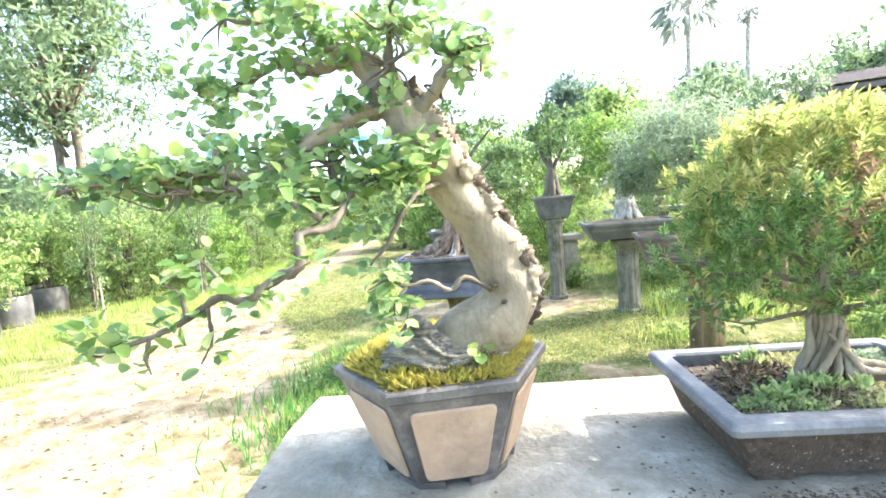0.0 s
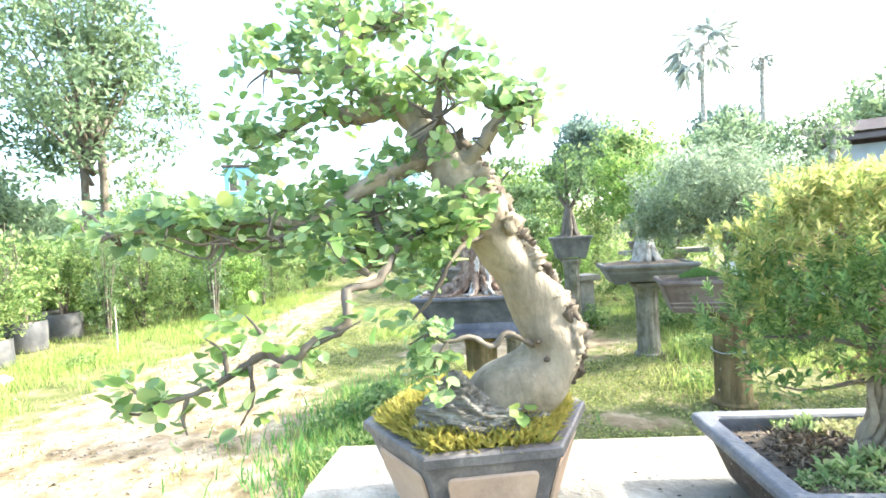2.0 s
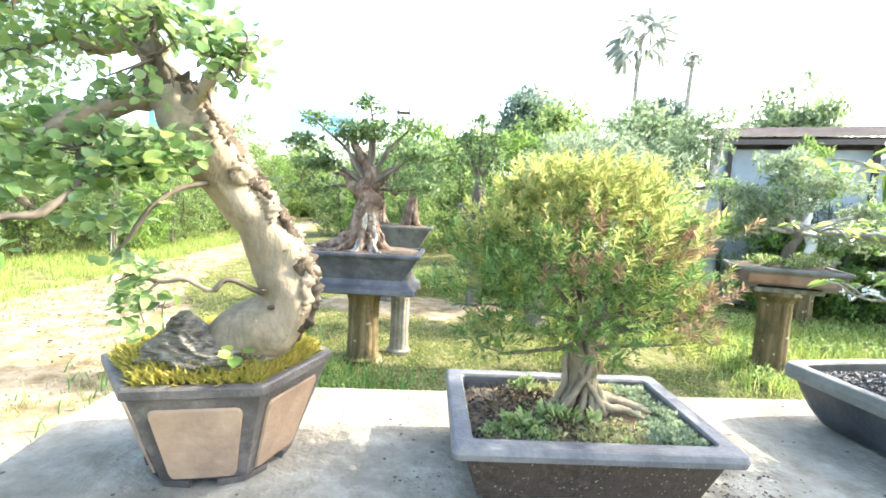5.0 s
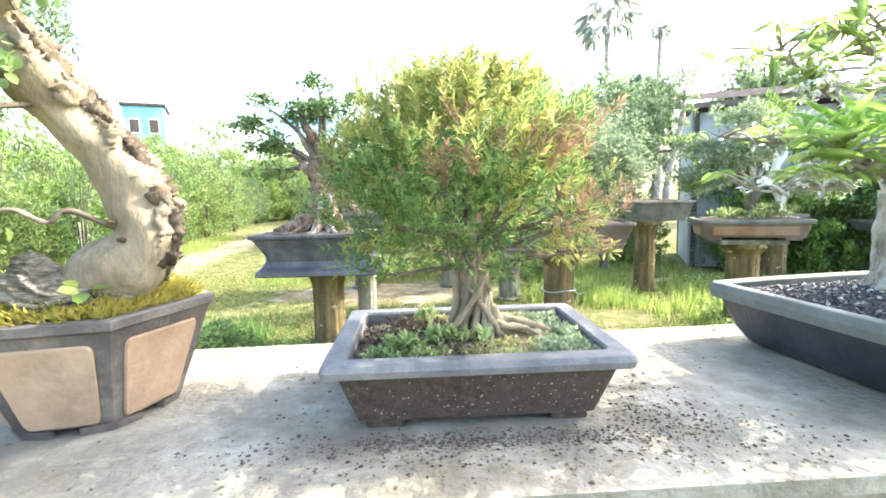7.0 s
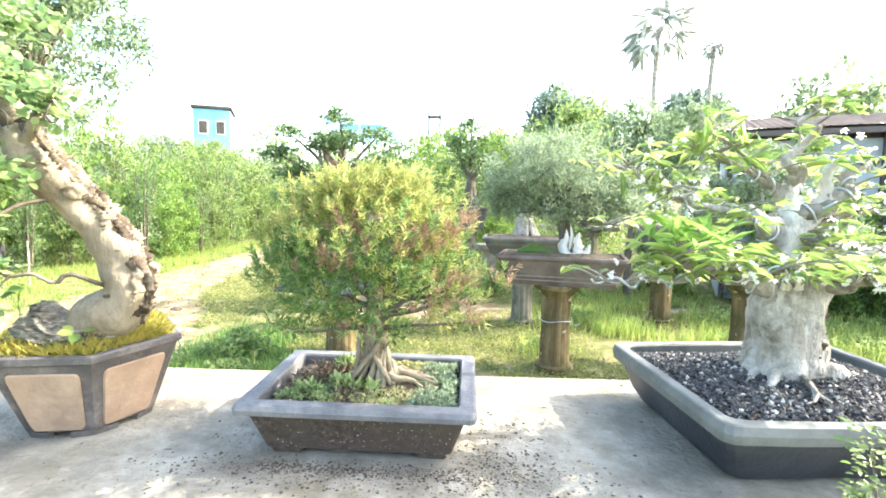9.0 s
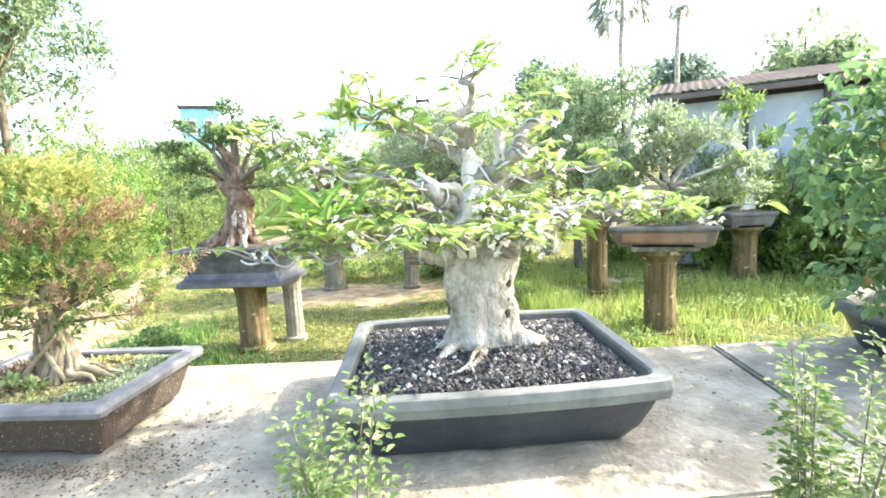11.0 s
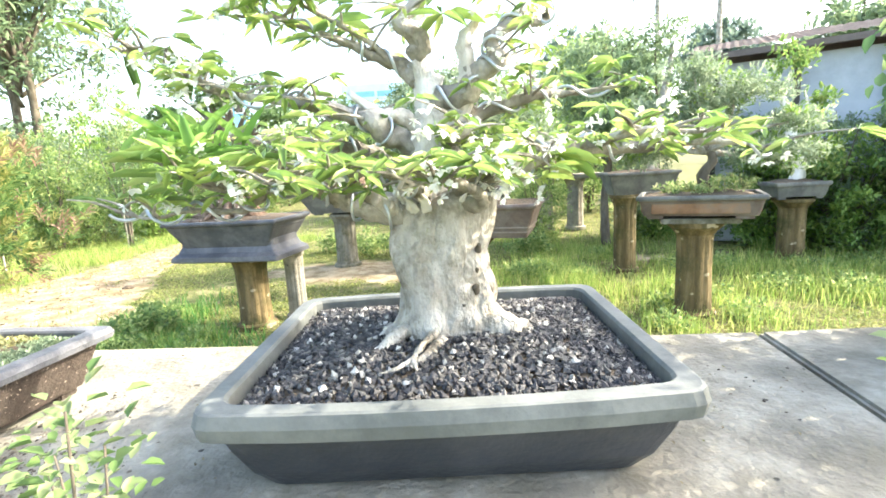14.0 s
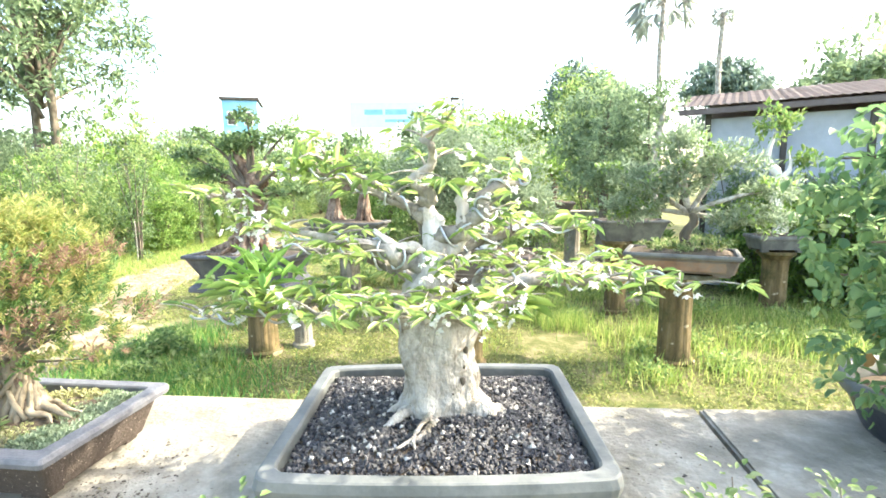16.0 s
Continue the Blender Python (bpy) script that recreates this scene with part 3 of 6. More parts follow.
def slab(name, outline, label):
    t = thing(name, (0, 0, 0), 0, label, "table", "concrete display table")
    bm = bmesh.new()
    lo = [bm.verts.new((x, y, TZ - .03)) for x, y in outline]
    hi = [bm.verts.new((x, y, TZ)) for x, y in outline]
    bm.faces.new(hi)
    bm.faces.new(lo[::-1])
    n = len(outline)
    side = []
    for i in range(n):
        j = (i + 1) % n
        side.append(bm.faces.new((lo[i], lo[j], hi[j], hi[i])))
    bmesh.ops.bevel(bm, geom=[e for e in bm.edges if abs(e.verts[0].co.z - TZ) < 1e-5 and abs(e.verts[1].co.z - TZ) < 1e-5], offset=.008, segments=2, affect='EDGES')
    part("slab_top", bm, M_CONC, t)
    cx, cy = sum(p[0] for p in outline) / n, sum(p[1] for p in outline) / n
    inset = [(x + math.copysign(.004, cx - x), y + math.copysign(.006, cy - y)) for x, y in outline]
    lofted("edge_band", [[(x, y, z) for x, y in inset] for z in (TZ - .075, TZ - .06, TZ - .0305)], M_CONC_EDGE, t, "lower edge of the slab with darker blotches", top=True)
    return t


def post_rings(r, h, flutes=12, cap=1.35):
    rings = []
    for z, k, f in ((0, 1.25, 0), (.05, 1.25, 0), (.065, 1.02, .3), (.10, 1.0, 1), (h * .5, .96, 1), (h - .13, .98, 1), (h - .10, 1.02, .4), (h - .05, cap * .9, 0), (h - .035, cap, 0), (h, cap, 0)):
        n = flutes * 4
        ring = []
        for i in range(n):
            a = 2 * math.pi * i / n
            q = r * k * (1 - .07 * f * (1 - abs(math.cos(a * flutes / 2))))
            ring.append((q * math.cos(a), q * math.sin(a), z))
        rings.append(ring)
    return rings


def pedestal(at, r, h, material, label, cap=1.35, rz=0.0, flutes=12):
    t = thing("pedestal", (*at, ground_height(*at) - .01), rz, label, "pedestal", "concrete pedestals")
    rg = post_rings(r, h - ground_height(*at) + .01, flutes, cap)
    lofted("plinth", rg[:3], material, t)
    lofted("shaft", rg[2:7], material, t)
    lofted("capital", rg[6:], material, t, top=True)
    return t


slab_left = slab("concrete_table", [(-.465, 1.035), (-.47, .80), (-.455, .52), (-.425, .40), (-.36, .315), (-.25, .27), (-.08, .25), (.5, .256), (1.4, .262), (2.05, .27), (2.762, .36), (2.768, 1.142), (1.7, 1.088), (.6, 1.052)],
                 "pale weathered concrete table slab with stains")
slab("concrete_table", [(2.776, .362), (3.4, .45), (4.35, .60), (4.35, 1.24), (3.3, 1.176), (2.782, 1.143)], "pale concrete table slab beyond the joint")
for x, y in ((.80, .62), (2.25, .70), (-.12, .66), (3.5, .85)):
    leg = thing("table_leg", (x, y, ground_height(x, y) - .01), 0, "brown stained concrete leg under the display table", "table leg", "table legs")
    rg = post_rings(.085, TZ - .076 - ground_height(x, y) + .01, 10, 1.2)
    lofted("shaft", rg[:7], M_COL, leg)
    lofted("capital", rg[6:], M_COL, leg, top=True)

# flat black discs paint the shade inside the drain holes
hole_mat = mat("black hole", [(.01, .01, .01), (.02, .02, .02)], 5, .9, 0)
for x, y in ((2.494, .778), (2.592, .776), (2.699, .773)):
    lofted("drain_plug", [poly_ring(10, .014, TZ + .0015), poly_ring(10, .012, TZ + .004)], hole_mat, slab_left.children[0], "dark drain hole", top=True)

# fallen leaves and dust on the table
n = 220
P = np.stack([rng.uniform(-.35, 2.7, n), rng.uniform(.36, 1.03, n), np.full(n, TZ + .004)], 1)
P[:110, 0] = rng.normal(.9, .35, 110)
P[:110, 1] = rng.normal(.36, .05, 110).clip(.29, .6)
D = np.concatenate([rng.normal(0, 1, (len(P), 2)), rng.uniform(0, .2, (len(P), 1))], 1)
tagged(leaves("fallen_leaves", P, D, .009, .0045, mat("dry fallen leaves", [(.10, .08, .05), (.22, .18, .10), (.14, .17, .05)], 10, .8, 0, island=True), None),
       "small dry fallen leaves on the table top", "leaves", kind="stuff")


def crumbs():
    V, F = [], []
    for cx, cy, sx, sy, n in ((.80, .425, .20, .018, 2600), (.82, .38, .25, .035, 800), (.47, .55, .05, .12, 140), (1.17, .56, .07, .10, 420), (1.20, .46, .08, .05, 380), (1.5, .34, .2, .04, 220), (2.5, .80, .12, .1, 90), (.2, .40, .2, .05, 60)):
        for _ in range(n):
            x, y, r = cx + rng.normal(0, sx), cy + rng.normal(0, sy), .0009 + .0042 * rng.random() ** 3.5
            if y < .285 + max(0, x - 2.0) * .13:
                continue
            o = len(V)
            for dx, dy, dz in ((1, 0, 0), (0, 1, 0), (-1, 0, 0), (0, -1, 0), (0, 0, .6)):
                V.append((x + dx * r * rng.uniform(.6, 1.5), y + dy * r * rng.uniform(.6, 1.5), TZ + .0005 + dz * r))
            F.extend([(o, o + 1, o + 4), (o + 1, o + 2, o + 4), (o + 2, o + 3, o + 4), (o + 3, o, o + 4)])
    ob = raw("soil_crumbs", V, F, mat("dark soil crumbs", [(.04, .034, .027), (.10, .083, .065), (.20, .17, .13)], 20, .95, 0, island=True), smooth=False)
    return tagged(ob, "dark soil crumbs spilled on the table top", "soil", kind="stuff")


crumbs()


# ---- pots ----
def soil_sheet(parent, hx, hy, z, dome, material, name="soil", n=18):
    V, F = [], []
    for j in range(n + 1):
        for i in range(n + 1):
            u, w = 2 * i / n - 1, 2 * j / n - 1
            k = max(0, 1 - max(abs(u), abs(w)) ** 3)
            V.append((u * hx, w * hy, z + dome * k + .012 * k * noise.noise(Vector((u * 4 + hx * 9, w * 4, hy)))))
    for j in range(n):
        for i in range(n):
            a = j * (n + 1) + i
            F.append((a, a + 1, a + n + 2, a + n + 1))
    return raw(name, V, F, material, parent)


def rect_pot(t, hx, hy, h, body_mat, rim_mat, base=.8, lip=.03, rim_h=.03, corner=.02, belly=0.0, feet=True, bow=0.0, soil_mat=None, dome=.02, soil_drop=.02):
    """Body, rim, feet and soil of an oblong pot that stands on its thing's origin."""
    soil_mat = soil_mat or M_SOIL
    f = .02 if feet else 0.0
    bx, by = hx * base, hy - (hx - hx * base)
    by = max(by, hy * .6)
    rg = []
    for u in (0, .08, .35, .7, 1):
        q = u if not belly else u ** (1 - belly)
        q = 0 if u == 0 else (.12 + .88 * q if belly else q)
        x, y = bx + (hx - lip * .55 - bx) * q, by + (hy - lip * .55 - by) * q
        rg.append(rect_ring(x, y, f + (h - rim_h - f) * u, corner, 3, bow * u))
    body = lofted("body", rg, body_mat, t, smooth=False)
    o, c = lip * .55, corner
    rim = [rect_ring(hx - o, hy - o, h - rim_h - .004, c, 3, bow), rect_ring(hx - .003, hy - .003, h - rim_h, c, 3, bow), rect_ring(hx, hy, h - rim_h * .5, c, 3, bow), rect_ring(hx - .004, hy - .004, h - .002, c, 3, bow),
           rect_ring(hx - .008, hy - .008, h, c, 3, bow), rect_ring(hx - lip + .004, hy - lip + .004, h, c, 3, bow), rect_ring(hx - lip, hy - lip, h - .005, c, 3, bow), rect_ring(hx - lip, hy - lip, h - .07, c, 3, bow)]
    vs, fs = loft(rim, False, False)
    raw("rim", vs, fs, rim_mat, t, smooth=False)
    if feet:
        for sx in (-1, 1):
            for sy in (-1, 1):
                part("foot", boxed((bx * .32, by * .32, f + .012), (sx * bx * .78, sy * by * .78, 0), 0, .004), body_mat, body)
    soil_sheet(t, hx - lip + .001, hy - lip + .001, h - soil_drop, dome, soil_mat)


def stones(name, hx, hy, z, n, size, material, parent, skip=None, dome=.0, label=""):
    """Loose stones, one mesh."""
    V, F = [], []
    for _ in range(n):
        x, y = rng.uniform(-hx, hx), rng.uniform(-hy, hy)
        if skip and skip(x, y):
            continue
        k = max(0, 1 - max(abs(x) / hx, abs(y) / hy) ** 3)
        r = size * rng.uniform(.6, 1.5)
        q = rng.normal(0, 1, (3, 3))
        a, _ = np.linalg.qr(q)
        o = len(V)
        for d in ((1, 0, 0), (0, .8, 0), (-1, 0, 0), (0, -.8, 0), (0, 0, .6), (0, 0, -.6)):
            w = a @ (np.array(d) * r * rng.uniform(.75, 1.2))
            V.append((x + w[0], y + w[1], z + dome * k + w[2] + r * .2))
        F += [(o + i, o + j, o + k2) for i, j, k2 in ((0, 1, 4), (1, 2, 4), (2, 3, 4), (3, 0, 4), (1, 0, 5), (2, 1, 5), (3, 2, 5), (0, 3, 5))]
    ob = raw(name, V, F, material, parent, label, smooth=False)
    ob["kind"] = "stuff"
    return ob


# ---- leaning bonsai in the six-sided pot ----
def hex_bonsai():
    c = (-.015, .655, TZ)
    t = thing("leaning_bonsai", c, 0, "leaning bonsai with round glossy leaves in a six-sided clay pot", "bonsai", "bonsai on the table")
    a0 = radians(10)
    H, R, B = .225, .215, .140
    rings = [poly_ring(6, B, .014, a0), poly_ring(6, B * 1.02, .02, a0), poly_ring(6, R * .955, H - .02, a0)]
    body = lofted("body", rings, M_DARKCLAY, t, "dark brown glazed frame of the pot")
    rim = [poly_ring(6, R * .95, H - .024, a0), poly_ring(6, R, H - .018, a0), poly_ring(6, R, H - .003, a0), poly_ring(6, R - .004, H, a0), poly_ring(6, R - .022, H, a0), poly_ring(6, R - .025, H - .004, a0), poly_ring(6, R - .025, H - .06, a0)]
    vs, fs = loft(rim, False, False)
    raw("rim", vs, fs, M_DARKCLAY, t, smooth=False)
    for i in range(6):
        a, b = a0 + i * math.pi / 3, a0 + (i + 1) * math.pi / 3
        am = (a + b) / 2
        nrm = Vector((math.cos(am), math.sin(am), -.33)).normalized()

        def at(u, w):
            r = B + (R * .955 - B) * w
            p, q = Vector((r * math.cos(a), r * math.sin(a), .008 + (H - .028) * w)), Vector((r * math.cos(b), r * math.sin(b), .008 + (H - .028) * w))
            return p.lerp(q, u)

        bm = bmesh.new()
        loop = []
        for cu, cw, g in ((.82, .14, -90), (.82, .80, 0), (.18, .80, 90), (.18, .14, 180)):
            for k in range(4):
                g2 = radians(g + 30 * k)
                loop.append(at(cu + .06 * math.cos(g2), cw + .08 * math.sin(g2)))
        outer = [bm.verts.new(p + nrm * .001) for p in loop]
        mid = at(.5, .5)
        inner = [bm.verts.new(mid + (p - mid) * .965 + nrm * .005) for p in loop]
        for k in range(16):
            j = (k + 1) % 16
            bm.faces.new((outer[k], outer[j], inner[j], inner[k]))
        bm.faces.new(inner)
        part("panel", bm, M_PEACH, body, "raised peach clay panel")
        ca, sa = math.cos(a), math.sin(a)
        foot = [[(B * k * ca - w * sa * .045 - .03 * q * ca, B * k * sa + w * ca * .045 - .03 * q * sa, z) for w, q in ((-1, .45), (0, 0), (1, .45), (.8, 1), (-.8, 1))] for z, k in ((0, .97), (.016, 1.0))]
        lofted("foot", foot, M_DARKCLAY, body, top=True)
    # moss bed
    V, F, n = [(0, 0, H + .03)], [], 48
    for j in range(1, 9):
        for i in range(n):
            a = 2 * math.pi * i / n
            r6 = (R - .024) * math.cos(math.pi / 6) / math.cos(((a - a0) % (math.pi / 3)) - math.pi / 6)
            r = r6 * j / 8
            V.append((r * math.cos(a), r * math.sin(a), H - .010 + .05 * (1 - (j / 8) ** 2) + .01 * noise.noise(Vector((r * 20 * math.cos(a), r * 20 * math.sin(a), 0)))))
    F += [(0, 1 + i, 1 + (i + 1) % n) for i in range(n)]
    for j in range(7):
        for i in range(n):
            a, b = 1 + j * n + i, 1 + j * n + (i + 1) % n
            F.append((a, a + n, b + n, b))
    raw("moss_bed", V, F, mat("moss bed", [(.16, .16, .03), (.28, .26, .05)], 40, .95, .8, 80), t)
    P = []
    while len(P) < 9500:
        x, y = rng.uniform(-R, R, 2)
        a = math.atan2(y, x)
        r6 = (R - .026) * math.cos(math.pi / 6) / math.cos(((a - a0) % (math.pi / 3)) - math.pi / 6)
        q = math.hypot(x, y) / r6
        if q < 1:
            P.append((x, y, H - .008 + .05 * (1 - q * q)))
    P = np.array(P)
    D = P * (1.6, 1.6, 0) + (0, 0, .8) + rng.normal(0, .35, P.shape)
    ob = leaves("moss", P, D, .025, .0042, L_MOSS, t, "golden green fluffy moss", fold=.1)
    ob["kind"] = "stuff"
    # pitted rock in front of the trunk
    bm = bmesh.new()
    bmesh.ops.create_icosphere(bm, subdivisions=5, radius=1)
    for v in bm.verts:
        d = v.co.copy()
        top = .034 + .054 * math.exp(-((d.x + .42) / .33) ** 2)
        s = 1 + .14 * noise.noise(d * 2.3) + .08 * noise.noise(d * 6) - .10 * max(0, noise.noise(d * 9)) + .05 * math.sin(d.z * 26 + 2.5 * d.x + 3 * noise.noise(d * 3)) - .16 * max(0, noise.noise(d * 7 + Vector((4, 0, 0))) - .15) - .13 * max(0, noise.noise(d * 15 + Vector((0, 9, 0))))
        v.co = Vector((d.x * .115, d.y * .058, max(d.z, -.3) * top * 1.15)) * s
    bmesh.ops.transform(bm, matrix=pose(.01, -.090, H + .020, 0, 3, 4), verts=bm.verts)
    part("rock", bm, M_ROCK, t, "grey pitted rock in the moss", smooth=True)
    # trunk, with a split dark side; places below are given in the world
    S, Sz = 1.16, 1.06
    t.scale = (S, S, Sz)

    def loc(p):
        q = (p[0], p[1], p[2] if p[2] < 1.5 else 1.5 + (p[2] - 1.5) * 1.42)
        return ((q[0] - c[0]) / S, (q[1] - c[1]) / S, (q[2] - c[2]) / Sz)

    def way(*ps):
        return [loc(p) for p in ps]

    tr = way((.0, .625, 1.0), (.055, .61, 1.07), (.115, .602, 1.125), (.152, .60, 1.185), (.135, .60, 1.255), (.098, .597, 1.325), (.058, .572, 1.395), (.022, .535, 1.465), (-.02, .505, 1.53), (-.09, .53, 1.59))
    rr = [.078, .069, .062, .055, .050, .047, .046, .045, .040, .027]
    vs, fs = tube_data(tr, rr, 30, 10, .26, .03, 2)
    stem = raw("trunk", vs, fs, M_BARK, t, "leaning tan trunk with an elbow")
    line = smooth_line(tr, 5)[8:44]
    m = len(line)
    thick = np.interp(np.linspace(1.6, 8.6, m), range(len(rr)), rr)

    def along(turn, out, wave, ph):
        pts = []
        for k, p in enumerate(line):
            d = (line[min(k + 1, m - 1)] - line[max(k - 1, 0)]).normalized()
            x = Vector((0, 1, 0)).cross(d).normalized()
            y = d.cross(x).normalized()
            g = turn + wave * math.sin(k * .55 + ph) + .35 * wave * math.sin(k * 1.9 + ph)
            pts.append(tuple(p + (x * math.cos(g) + y * math.sin(g)) * thick[k] * out))
        return pts

    for g, out, w, mt, lb in ((-.30, .88, .16, M_BARK_DARK, "dark split bark along the trunk"), (.25, .87, .14, M_BARK_DARK, "dark split bark along the trunk"),
                              (-.02, .85, .20, M_BARK_GREY, "grey ragged ridge of bark"), (-.62, .80, .16, M_BARK, "grey ragged ridge of bark"), (.55, .80, .15, M_BARK, "grey ragged ridge of bark")):
        r0 = .010 if mt is M_BARK_DARK else .0115
        limbs("bark_ridge", [(along(g, out, w, g * 7), [.002] + [r0 + .0035 * math.sin(k * 1.1 + g * 9) for k in range(m - 2)] + [.002])], mt, stem, lb, 12, .9, .3)
    for p, r in (((.135, .546, 1.165), .006), ((.10, .548, 1.13), .005), ((.12, .547, 1.20), .004)):
        q = loc(p)
        limbs("knot", [([q, (q[0] - .002, q[1] - .012, q[2] + .002)], [r, r * .6])], M_BARK_DARK, stem, "", 10, .5)
    br = [
        # the long low branch that comes forward and hangs out over the track
        (way((.0, .48, 1.49), (-.035, .43, 1.445), (-.105, .37, 1.41), (-.135, .31, 1.355), (-.172, .272, 1.345), (-.172, .255, 1.30), (-.205, .25, 1.288), (-.24, .226, 1.262), (-.285, .228, 1.266), (-.33, .218, 1.240), (-.375, .212, 1.222), (-.42, .208, 1.212), (-.45, .206, 1.222), (-.47, .206, 1.245)),
         [.0055, .005, .0052, .006, .0068, .0068, .0064, .0058, .005, .004, .0034, .0028, .002, .001]),
        (way((-.385, .212, 1.220), (-.395, .212, 1.19), (-.39, .212, 1.165)), [.0026, .002, .001]),
        (way((-.275, .226, 1.264), (-.28, .22, 1.30), (-.30, .22, 1.325)), [.003, .0022, .001]),
        (way((-.22, .24, 1.272), (-.18, .225, 1.29), (-.14, .22, 1.31)), [.0024, .002, .001]),
        (way((-.33, .218, 1.240), (-.335, .22, 1.275), (-.36, .22, 1.295)), [.003, .0022, .001]),
        (way((-.30, .222, 1.255), (-.295, .215, 1.21), (-.315, .215, 1.175)), [.003, .0022, .001]),
        (way((-.42, .208, 1.212), (-.445, .20, 1.20), (-.48, .20, 1.205)), [.0022, .0018, .001]),
        (way((-.145, .30, 1.365), (-.18, .29, 1.39), (-.20, .28, 1.42)), [.005, .004, .002]),
        # thin side shoot from the elbow
        (way((.115, .565, 1.185), (.06, .515, 1.225), (.03, .50, 1.205), (-.01, .48, 1.23), (-.05, .465, 1.225), (-.085, .455, 1.24), (-.12, .45, 1.225)), [.006, .005, .0045, .004, .0034, .0024, .001]),
        (way((-.05, .465, 1.225), (-.075, .45, 1.19), (-.07, .45, 1.15)), [.003, .002, .001]),
        (way((.045, .535, 1.42), (-.01, .46, 1.40), (-.04, .42, 1.36), (-.07, .41, 1.31), (-.105, .42, 1.275)), [.005, .0042, .0038, .003, .0015]),
        # crown limbs
        (way((-.05, .515, 1.56), (-.12, .55, 1.625), (-.20, .60, 1.665), (-.25, .64, 1.73), (-.27, .67, 1.80), (-.31, .68, 1.86)), [.026, .021, .017, .013, .008, .003]),
        (way((-.14, .56, 1.635), (-.22, .56, 1.62), (-.29, .57, 1.635), (-.38, .58, 1.61), (-.45, .58, 1.59)), [.016, .013, .010, .007, .002]),
        (way((-.22, .61, 1.69), (-.29, .62, 1.715), (-.36, .62, 1.71), (-.42, .62, 1.72)), [.012, .009, .006, .002]),
        (way((-.25, .64, 1.73), (-.20, .62, 1.765), (-.16, .60, 1.755), (-.11, .58, 1.765)), [.010, .007, .005, .002]),
        (way((-.01, .50, 1.52), (.04, .46, 1.56), (.08, .44, 1.59), (.12, .43, 1.60)), [.016, .011, .007, .002]),
        (way((-.03, .50, 1.54), (-.04, .45, 1.59), (-.03, .42, 1.64)), [.012, .008, .002]),
        (way((-.06, .51, 1.55), (-.13, .46, 1.53), (-.20, .43, 1.50), (-.28, .42, 1.455), (-.36, .41, 1.46), (-.44, .39, 1.455), (-.52, .37, 1.46), (-.60, .35, 1.45)), [.018, .015, .012, .011, .009, .007, .005, .002]),
        (way((-.28, .42, 1.455), (-.33, .38, 1.43), (-.40, .35, 1.435)), [.008, .005, .002]),
        (way((-.13, .46, 1.53), (-.16, .43, 1.46), (-.15, .42, 1.40), (-.19, .41, 1.36)), [.009, .007, .005, .002]),
        (way((-.44, .39, 1.455), (-.50, .43, 1.47), (-.56, .46, 1.475)), [.005, .004, .002]),
    ]
    for pts, r in br:
        limbs("branch", [(pts, r)], M_BARK_GREY if r[0] < .016 else M_BARK, t, "", 10, .8, .15)
    twigs = []
    for _ in range(150):
        b = br[rng.integers(11, len(br))][0]
        p = np.array(b[rng.integers(max(1, len(b) - 4), len(b))])
        q = p + np.clip(rng.normal(0, .04, 3), -.06, .06) * (1, .8, .8)
        twigs.append(([tuple(p), tuple((p + q) / 2 + rng.normal(0, .012, 3)), tuple(q)], [.003, .0022, .001]))
    limbs("twig_growth", twigs, M_BARK_GREY, t, "", 5, .2, 0, True)["kind"] = "stuff"

    # crown: a stepped peak behind, a lobe over the trunk and flat pads reaching out
    def mass(ce, ra, k, size, per):
        return scatter_clumps(loc(ce), (ra[0], ra[1], ra[2] * (1.35 if ce[2] > 1.55 else 1)), k, size, per, .75, .5)

    sp = mass((-.30, .67, 1.855), (.12, .09, .030), 22, .026, 10) + mass((-.38, .62, 1.735), (.12, .10, .030), 22, .028, 10) + mass((-.14, .60, 1.76), (.11, .09, .032), 24, .028, 10) + mass((-.25, .62, 1.80), (.12, .08, .035), 16, .026, 9)
    sp += mass((-.40, .58, 1.62), (.11, .10, .04), 18, .028, 10) + mass((-.24, .56, 1.66), (.12, .10, .045), 13, .03, 11) + mass((-.12, .52, 1.65), (.10, .09, .045), 18, .03, 11) + mass((-.02, .45, 1.64), (.09, .07, .04), 16, .028, 11) + mass((.09, .435, 1.60), (.08, .07, .045), 20, .028, 11)
    sp += mass((-.20, .44, 1.50), (.11, .08, .05), 10, .03, 11) + mass((-.09, .42, 1.47), (.07, .05, .04), 10, .028, 10) + mass((-.33, .50, 1.56), (.12, .09, .04), 9, .03, 10) + mass((-.24, .36, 1.42), (.08, .05, .04), 5, .028, 9)
    sp += mass((-.54, .37, 1.465), (.12, .09, .035), 22, .028, 10) + mass((-.42, .40, 1.475), (.11, .09, .035), 18, .028, 10) + mass((-.29, .43, 1.50), (.10, .09, .05), 10, .028, 10) + mass((-.33, .38, 1.43), (.10, .07, .035), 6, .026, 9)
    sp += mass((-.19, .42, 1.43), (.08, .07, .05), 9, .028, 10) + mass((-.20, .40, 1.36), (.07, .06, .03), 4, .026, 9) + mass((-.03, .41, 1.42), (.055, .045, .04), 12, .026, 9) + mass((.02, .42, 1.47), (.05, .04, .03), 6, .024, 8) + mass((-.09, .42, 1.34), (.05, .05, .04), 8, .024, 8) + mass((-.09, .455, 1.225), (.05, .045, .05), 12, .024, 9) + mass((-.07, .45, 1.16), (.025, .025, .03), 4, .02, 7) + mass((-.12, .46, 1.55), (.09, .07, .04), 10, .028, 10)
